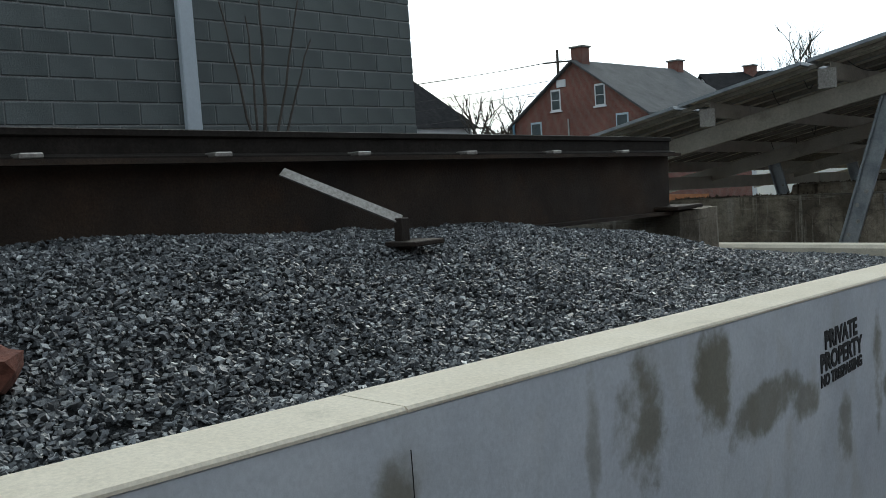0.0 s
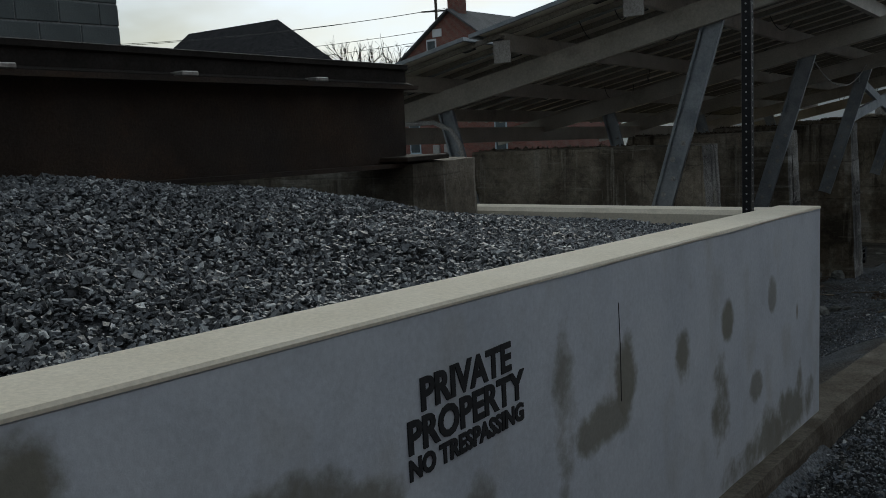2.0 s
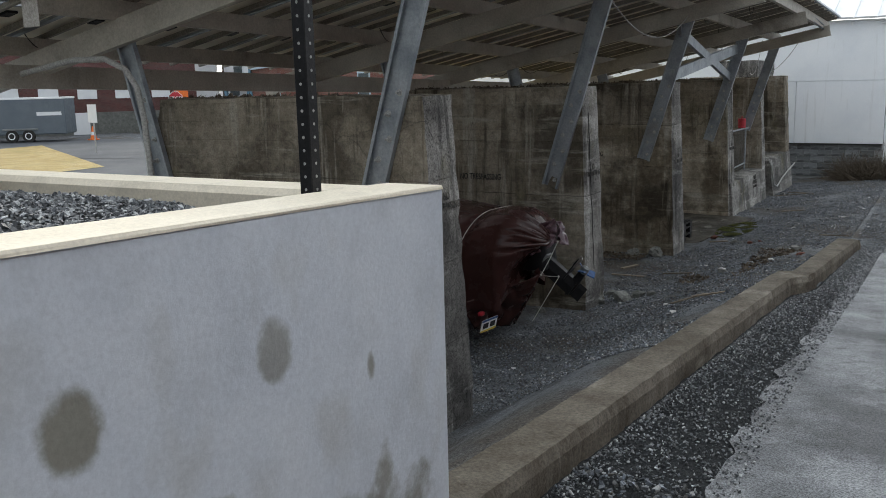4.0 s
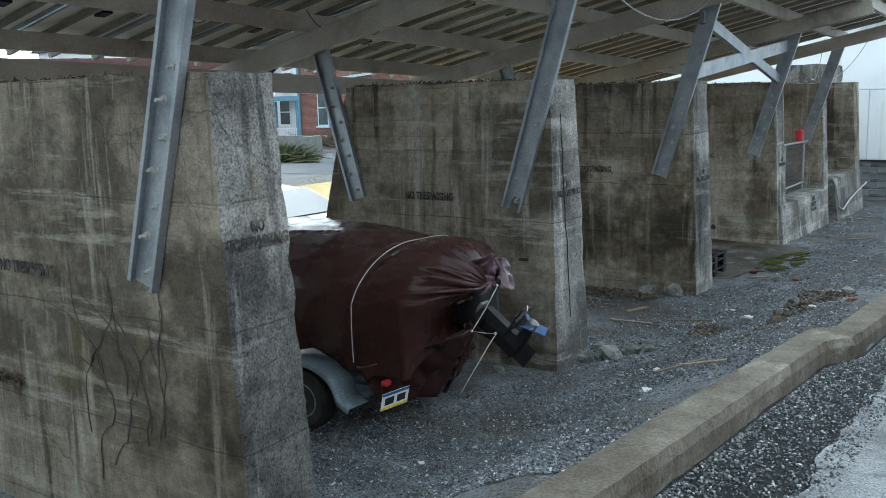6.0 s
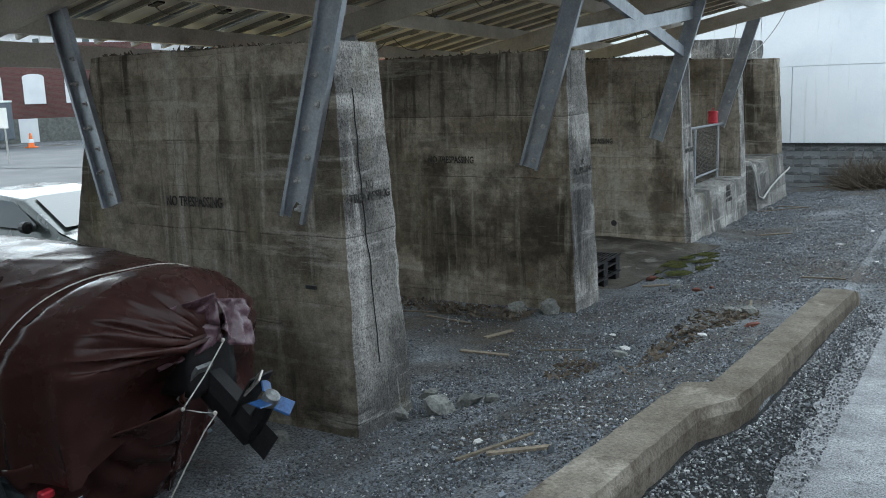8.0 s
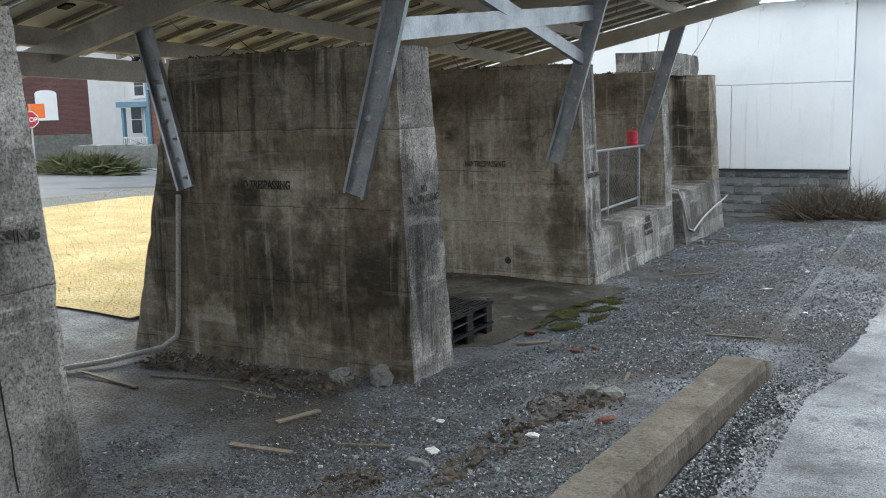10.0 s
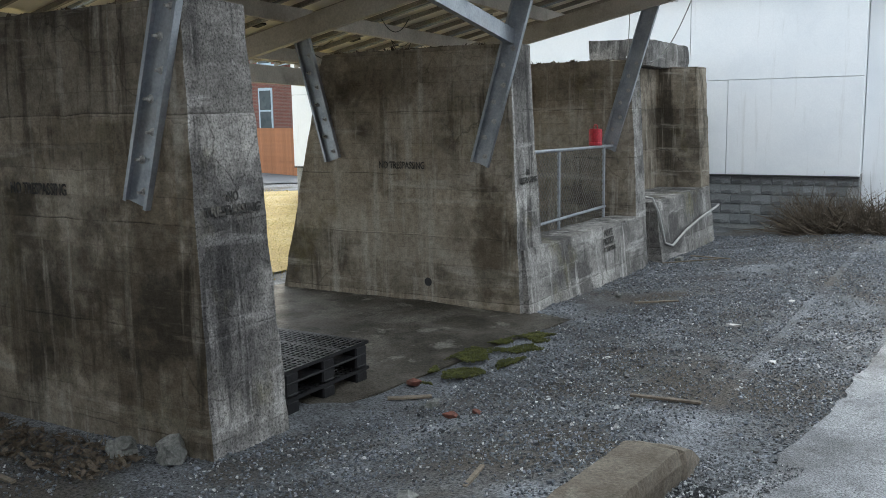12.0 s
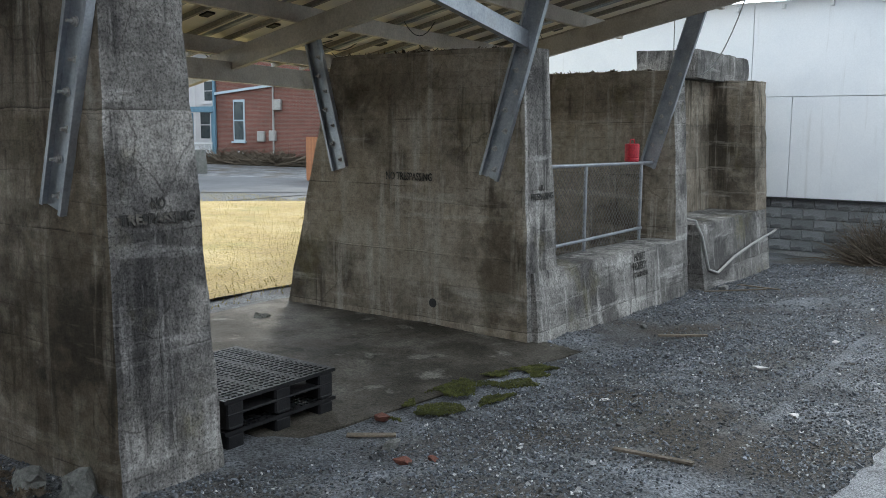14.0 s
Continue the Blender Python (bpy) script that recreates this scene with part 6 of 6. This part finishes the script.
# white porch house
ph, o5, u5, w5 = gable_house("porch_house", (-45.2, 56.6), (0, 1), 4.0, 8, -0.2, 5.0, 6.2, M_WHITE, M_SHINGLE, "white frame house with a teal porch")
sash_window(ph, o5, u5, -w5, -1.0, 1.3, 0.9, 1.7)
sash_window(ph, o5, u5, -w5, -0.6, 3.7, 0.8, 1.2)
for s in (-0.2, 1.9):
    part("porch_post", bar(o5 + u5 * s - w5 * 1.8 + Vector((0, 0, -0.2)), o5 + u5 * s - w5 * 1.8 + Vector((0, 0, 2.9)), 0.2, 0.2, (1, 0, 0)), M_PORCH, ph)
part("porch_roof", bar(o5 + u5 * -0.5 - w5 * 1.0 + Vector((0, 0, 3.1)), o5 + u5 * 2.2 - w5 * 1.0 + Vector((0, 0, 3.1)), 2.2, 0.32), M_PORCH, ph)
part("porch_floor", bar(o5 + u5 * -0.4 - w5 * 1.0 + Vector((0, 0, 0.05)), o5 + u5 * 2.1 - w5 * 1.0 + Vector((0, 0, 0.05)), 2.2, 0.5), M_PORCH, ph)
part("porch_rail", bar(o5 + u5 * -0.2 - w5 * 1.9 + Vector((0, 0, 1.05)), o5 + u5 * 1.9 - w5 * 1.9 + Vector((0, 0, 1.05)), 0.08, 0.1), M_WHITE, ph)
for k in range(12):
    part("baluster", bar(o5 + u5 * (-0.15 + 0.18 * k) - w5 * 1.9 + Vector((0, 0, 0.3)), o5 + u5 * (-0.15 + 0.18 * k) - w5 * 1.9 + Vector((0, 0, 1.0)), 0.05, 0.05, (1, 0, 0)), M_WHITE, ph)

# hedge and low stone wall by the street corner
twigs("hedge", (-32.6, 41.2, -0.12), (1.9, 0.5, 0.75), 9000, 14, M_HEDGE, "clipped evergreen hedge at the street corner", "hedge", 0.9, 0.03)
low = thing("stone_wall", (-36, 45.5, -0.2), "low grey stone wall behind the hedge", "wall")
part("body", rough_block((-38.5, 45.3, -0.3), (-33.0, 45.8, 1.0), 0.4, 0.05, 60), M_ROCK, low)

# street furniture
stop = thing("stop_sign", (-37.5, 42.4, -0.1), "red octagonal stop sign with an orange board above", "street sign")
part("post", box((-37.54, 42.38, -0.1), (-37.47, 42.45, 3.0), 0.005), M_PVC, stop)
fx = Matrix.Translation((-37.5, 42.36, 2.30)) @ pose(0, 0, 0, 90, 0, 40)
for r, d, material, nm in ((0.40, 0.0, M_WHITE, "rim"), (0.365, 0.012, M_RED, "face")):
    ob8 = bmesh.new()
    vs = [ob8.verts.new((r * math.cos(math.pi / 8 + k * math.pi / 4), r * math.sin(math.pi / 8 + k * math.pi / 4), d)) for k in range(8)]
    vb = [ob8.verts.new((v.co.x, v.co.y, d - 0.01)) for v in vs]
    ob8.faces.new(vs), ob8.faces.new(vb[::-1])
    for k in range(8):
        ob8.faces.new((vs[k], vs[(k + 1) % 8], vb[(k + 1) % 8], vb[k]))
    bmesh.ops.transform(ob8, matrix=fx, verts=ob8.verts)
    part(nm, ob8, material, stop)
writing("STOP", 0.30, fx @ Matrix.Translation((0, -0.11, 0.016)), stop, M_WHITE, "lettering", narrow=0.9, bold=0.008)
ob8 = box((-0.05, 0.05, -0.03), (0.68, 0.72, -0.02), 0.005)
bmesh.ops.transform(ob8, matrix=fx, verts=ob8.verts)
part("board", ob8, M_ORANGE, stop, "orange work-zone board")
back = thing("road_sign", (-35.5, 35.2, -0.1), "back of a small white road sign on a post", "street sign")
part("post", box((-35.53, 35.17, -0.1), (-35.47, 35.23, 2.2), 0.005), M_PVC, back)
part("board", box((-35.8, 35.14, 1.35), (-35.2, 35.17, 2.2), 0.005), M_WHITE, back)
pole = thing("dark_post", (-46, 48, -0.1), "thin dark post beside the mill", "post")
part("shaft", tube([(-46, 48, -0.1), (-46, 48, 3.0)], 0.08, 8), M_BARK, pole)
cone = thing("traffic_cone", (-45.0, 42.8, -0.08), "orange traffic cone with white bands", "cone")
part("base", box((-45.25, 42.55, -0.08), (-44.75, 43.05, -0.02), 0.01), M_ORANGE, cone)
part("body", lathe((-45, 42.8, -0.02), (0, 0, 1), [(0.19, 0), (0.12, 0.35), (0.12, 0.36), (0.05, 0.72), (0.03, 0.74)], 16), M_ORANGE, cone)
part("band", lathe((-45, 42.8, -0.02), (0, 0, 1), [(0.152, 0.22), (0.112, 0.42), (0.105, 0.42)], 16), M_WHITE, cone)

cargo = thing("cargo_trailer", (-49.0, 40.5, -0.1), "dark blue-grey enclosed cargo trailer with two axles", "trailer")
cm = Matrix.Translation((-49.2, 40.2, 0)) @ pose(0, 0, 0, 0, 0, 36)
def cpart(nm, bm, material, par, label=""):
    bmesh.ops.transform(bm, matrix=cm, verts=bm.verts)
    return part(nm, bm, material, par, label)
cpart("body", box((-6.0, -1.0, 0.35), (3.6, 1.1, 2.45), 0.06), M_CARGO, cargo)
cpart("roof_trim", box((-6.02, -1.02, 2.40), (3.62, 1.12, 2.50), 0.01), M_WHITE, cargo)
cpart("stripe", box((2.0, -1.012, 1.45), (3.4, -1.003, 1.66)), M_WHITE, cargo)
cpart("fender", box((0.0, -1.12, 0.62), (2.0, -0.99, 0.72), 0.02), M_RIM, cargo)
for x in (0.5, 1.45):
    wl2 = cpart("wheel", lathe((x, -0.98, 0.28), (0, -1, 0), [(0.2, -0.1), (0.36, -0.1), (0.38, 0), (0.36, 0.08), (0.22, 0.1)], 20), M_TYRE, cargo)
    cpart("rim", lathe((x, -0.98, 0.28), (0, -1, 0), [(0.22, 0.07), (0.2, 0.11), (0.05, 0.08)], 18), M_WHITE, wl2)

fence = thing("board_fence", (-24, 44, -0.1), "orange-brown board fence panel by the street", "fence")
fm = finish("board", box((-0.07, -0.012, 0), (0.07, 0.012, 1.75), 0.004), M_WOODLIT)
for k in range(30):
    o = new("board", fm)
    o.parent, o.matrix_parent_inverse = fence, Matrix.Translation(-fence.location)
    o.matrix_basis = Matrix.Translation((-25.3 + 0.14 * k * 0.93, 44.5 - 0.14 * k * 0.36, -0.1)) @ pose(0, 0, 0, 0, 0, -21)
part("rail", bar((-25.4, 44.56, 0.4), (-21.4, 43.0, 0.4), 0.05, 0.09), M_WOODLIT, fence)

# panel with a painted flower beyond the white building
bb2 = thing("far_shed", (-1, 46, -0.3), "low beige shed with a blue framed board", "building", kind="structure")
part("body", box((-2.6, 46, -0.4), (9, 52, 2.7)), M_CAP, bb2)
part("roof", bar((-2.9, 48.8, 4.1), (9.4, 48.8, 4.1), 6.6, 0.2, (0, -0.4, 1)), M_SHINGLEGREY, bb2)
part("board", box((-1.55, 45.95, 0.55), (0.6, 45.99, 1.45), 0.005), M_TRIM, bb2)
for k in range(8):
    a = k * math.pi / 4
    part("petal", bar((-0.6, 45.94, 1.0), (-0.6 + 0.32 * math.cos(a), 45.94, 1.0 + 0.32 * math.sin(a)), 0.07, 0.012, (0, 1, 0)), M_ORANGE if k % 2 else M_RED, bb2)


# ---- bare trees, poles and wires ----
def bare_tree(x, y, h, seed, label):
    e = thing("bare_tree", (x, y, -0.1), label, "tree", "bare trees in the distance")
    rng = random.Random(seed)
    tr = tube([(x, y, -0.2), (x + 0.1, y, h * 0.25), (x, y + 0.1, h * 0.55)], h * 0.02, 7, None, h * 0.011)
    part("trunk", tr, M_BARK, e)
    cr = bmesh.new()

    def grow(p, d, ln, r, depth):
        q = p + d * ln
        tube([p, p.lerp(q, 0.5) + Vector((rng.uniform(-1, 1), rng.uniform(-1, 1), 0)) * ln * 0.06, q], r, 4, cr, r * 0.55)
        if depth:
            for _ in range(3 if depth > 1 else 4):
                nd = (d + Vector((rng.uniform(-0.8, 0.8), rng.uniform(-0.8, 0.8), rng.uniform(-0.1, 0.6)))).normalized()
                grow(p.lerp(q, rng.uniform(0.4, 1.0)), nd, ln * rng.uniform(0.55, 0.8), r * 0.55, depth - 1)
    for _ in range(5):
        d = Vector((rng.uniform(-0.5, 0.5), rng.uniform(-0.5, 0.5), 1)).normalized()
        grow(Vector((x, y, h * rng.uniform(0.3, 0.55))), d, h * 0.24, h * 0.009, 3)
    part("crown", cr, M_BARK, e)


bare_tree(-58.0, 68.0, 12.8, 3, "leafless tree far behind the houses")
bare_tree(-53.5, 68.0, 11.6, 8, "leafless slender tree far behind the houses")
bare_tree(-36.0, 92.0, 18.0, 12, "leafless tree behind the roofs")
twigs("far_scrub", (-56.0, 75.0, 5.5), (9.0, 3.0, 3.2), 2500, 41, M_BRUSH, "reddish leafless scrub between far houses", "scrub", 0.8, 0.05)
up = thing("utility_pole", (-43.5, 62, -0.2), "wooden utility pole with crossarms and wires", "utility pole")
part("pole", tube([(-43.8, 62.0, -0.2), (-43.8, 62.0, 13.2)], 0.16, 10, None, 0.11), M_BARK, up)
part("crossarm", bar((-44.8, 61.4, 12.2), (-42.8, 62.6, 12.2), 0.1, 0.12), M_BARK, up)
part("lamp_arm", tube([(-43.8, 62.0, 9.2), (-44.9, 61.3, 9.6), (-46.0, 60.6, 9.6)], 0.04, 6), M_PVC, up)
for z, dx in ((12.3, -0.9), (12.3, 0.9), (10.8, 0), (10.0, 0), (8.8, 0)):
    p0, p1 = Vector((-43.8 + dx, 62.0, z)), Vector((-92 + dx, 34, z + 1))
    part("wire", tube([p0.lerp(p1, s) - Vector((0, 0, 1.6 * 4 * s * (1 - s))) for s in np.linspace(0, 1, 15)], 0.022, 5), M_CABLE, up)

# ---- litter, rubble and planks ----
rng = np.random.default_rng(77)


def lump(name, x, y, s, material, label, category, seed, flat=0.7, sink=0.3):
    bm = bmesh.new()
    bmesh.ops.create_icosphere(bm, subdivisions=1 + (s > 0.12), radius=1)
    for v in bm.verts:
        p = v.co.copy()
        big = max(abs(p.x + 0.3 * p.z), abs(p.y - 0.25 * p.x), abs(p.z))
        v.co = Vector((p.x, p.y * 0.8, p.z * flat)) * (s * 0.72 / big) * (1 + 0.5 * noise.noise(p * 1.1 + Vector((seed * 3.7, 0, 0)))) + noise.noise_vector(p * 2 + Vector((seed * 1.7, 2, 0))) * s * 0.22
    bmesh.ops.transform(bm, matrix=Matrix.Translation((x, y, ground_z(x, y) + s * (flat - sink))) @ pose(0, 0, 0, 0, 0, seed * 57), verts=bm.verts)
    return solo(name, bm, material, label, category)


for k, (x, y, s) in enumerate(((-4.18, 18.33, 0.15), (-4.42, 18.12, 0.10), (-4.02, 18.55, 0.12), (-3.85, 18.62, 0.08), (-4.66, 21.60, 0.15), (-5.02, 21.50, 0.13), (-2.30, 20.95, 0.10), (-2.56, 21.22, 0.08), (-2.42, 21.05, 0.07),
                              (-3.69, 23.30, 0.07), (-7.35, 25.5, 0.13), (-4.95, 17.30, 0.08), (-3.11, 19.64, 0.08), (-4.1, 31.3, 0.10), (-3.9, 28.0, 0.06), (-4.45, 18.62, 0.09))):
    lump("rubble_stone", x, y, s, M_ROCK, "angular lump of broken grey concrete on the gravel", "stone", k + 1)
for k, (x, y, s) in enumerate(((-3.15, 19.9, 0.06), (-2.5, 20.0, 0.055), (-3.6, 20.8, 0.05), (-2.2, 26.5, 0.09), (-2.9, 24.9, 0.04), (-1.9, 28.0, 0.05), (-3.3, 17.4, 0.05), (-2.8, 15.9, 0.05), (-1.6, 25.3, 0.045))):
    lump("pale_scrap", x, y, s, M_WHITEROCK, "pale flat scrap lying on the gravel", "litter", k + 31, 0.3, 0.1)
for k, (x, y, s) in enumerate(((-3.35, 23.0, 0.07), (-3.2, 23.1, 0.05), (-4.15, 23.75, 0.08), (-2.15, 20.3, 0.06))):
    lump("brick_piece", x, y, s, M_BRICKBIT, "broken piece of red brick", "brick piece", k + 51, 0.6)
for k, (x, y, a, ln) in enumerate(((-2.9, 16.9, 60, 0.55), (-2.6, 16.6, 20, 0.35), (-4.6, 19.9, 10, 0.5), (-6.2, 21.0, 15, 1.1), (-7.0, 20.6, -10, 0.9), (-4.8, 20.6, 70, 0.4), (-3.9, 20.2, 5, 0.45), (-2.05, 23.8, 5, 0.5),
                                   (-4.0, 23.45, 35, 0.35), (-2.45, 21.7, 100, 0.3), (-5.6, 20.9, 0, 0.6), (-3.3, 27.6, 30, 0.5), (-3.9, 31.2, 40, 0.9), (-3.7, 31.6, -20, 0.7))):
    z = ground_z(x, y) + 0.015
    c, sn = math.cos(radians(a)) * ln / 2, math.sin(radians(a)) * ln / 2
    solo("wood_scrap", bar((x - c, y - sn, z), (x + c, y + sn, ground_z(x + c, y + sn) + 0.015), 0.025 + 0.015 * (k % 3), 0.015), M_WOOD, "splintered grey board scrap on the gravel", "wood scrap")
twigs("leaf_litter", (-2.45, 19.5, ground_z(-2.45, 19.5) - 0.03), (0.40, 1.8, 0.05), 1500, 61, M_BRUSH, "brown leaves and twigs along the kerb", "leaf litter", 0.25, 0.009, 0.055)
twigs("leaf_litter", (-3.2, 19.3, ground_z(-3.2, 19.3) - 0.03), (0.5, 0.35, 0.05), 450, 63, M_BRUSH, "brown leaves and twigs on the gravel", "leaf litter", 0.25, 0.009, 0.055)
twigs("leaf_litter", (-6.0, 21.3, -0.15), (1.5, 0.3, 0.06), 1200, 62, M_BRUSH, "dead twigs at the foot of a pier", "leaf litter", 0.25, 0.009, 0.055)
rust = lump("rusty_lump", -3.17, 1.90, 0.13, M_BRICKBIT, "rusty brown lump half buried in the ballast", "scrap", 91)
rust.location = (0, 0, bed_z(-3.17, 1.90) - ground_z(-3.17, 1.90))
for k, (y, s) in enumerate(((3.8, 0.12), (4.05, 0.09), (4.2, 0.07))):
    r = lump("bank_stone", -7.0, y + 0.5, s, M_ROCK, "pale stone on the bank behind the rail", "stone", 95 + k)
    r.location = (0, 0, 3.57 - ground_z(-7.0, y + 0.5))

for k, (y, thick) in enumerate(PIERS):
    twigs("moss_debris", (-6.0, y + thick / 2, TOP_Z - 0.01), (1.35, thick * 0.4, 0.02), 420, 70 + k, M_BRUSH, "dark dead moss and twigs along a pier's top", "debris", 0.35, 0.012, 0.05)

# unseen plain building, added to close the lane's far side and cut its skylight
east = thing("east_building", (8, 8, 0), "added unseen brick block that cuts skylight from across the lane", "building", kind="structure")
part("wall", box((8.2, -25, -1), (16, 24, 7.5)), M_MILLBRICK, east)

# dead vine and a dark stain of old moss on the first pier
vine = thing("dead_vine", (-5.3, 12.95, 0.4), "dead brown vine traces clinging to a pier", "vine")
rv = random.Random(5)
for k in range(16):
    x, z = -5.15 + rv.uniform(-0.35, 0.5), rv.uniform(0.2, 1.2)
    pts, a = [], rv.uniform(0.9, 2.2)
    for i in range(9):
        pts.append((x, 12.962 + 0.006 * rv.random(), z))
        x, z, a = x + 0.10 * math.cos(a), z + 0.10 * math.sin(a), a + rv.uniform(-0.55, 0.55)
    part("stem", tube(pts, 0.0045, 4, None, 0.002), M_BARK, vine)
twigs("moss_patch", (-6.35, 12.955, 0.75), (0.2, 0.01, 0.02), 700, 88, M_BRUSH, "dark clump of dried moss on a pier face", "moss", 0.6, 0.012, 0.06)
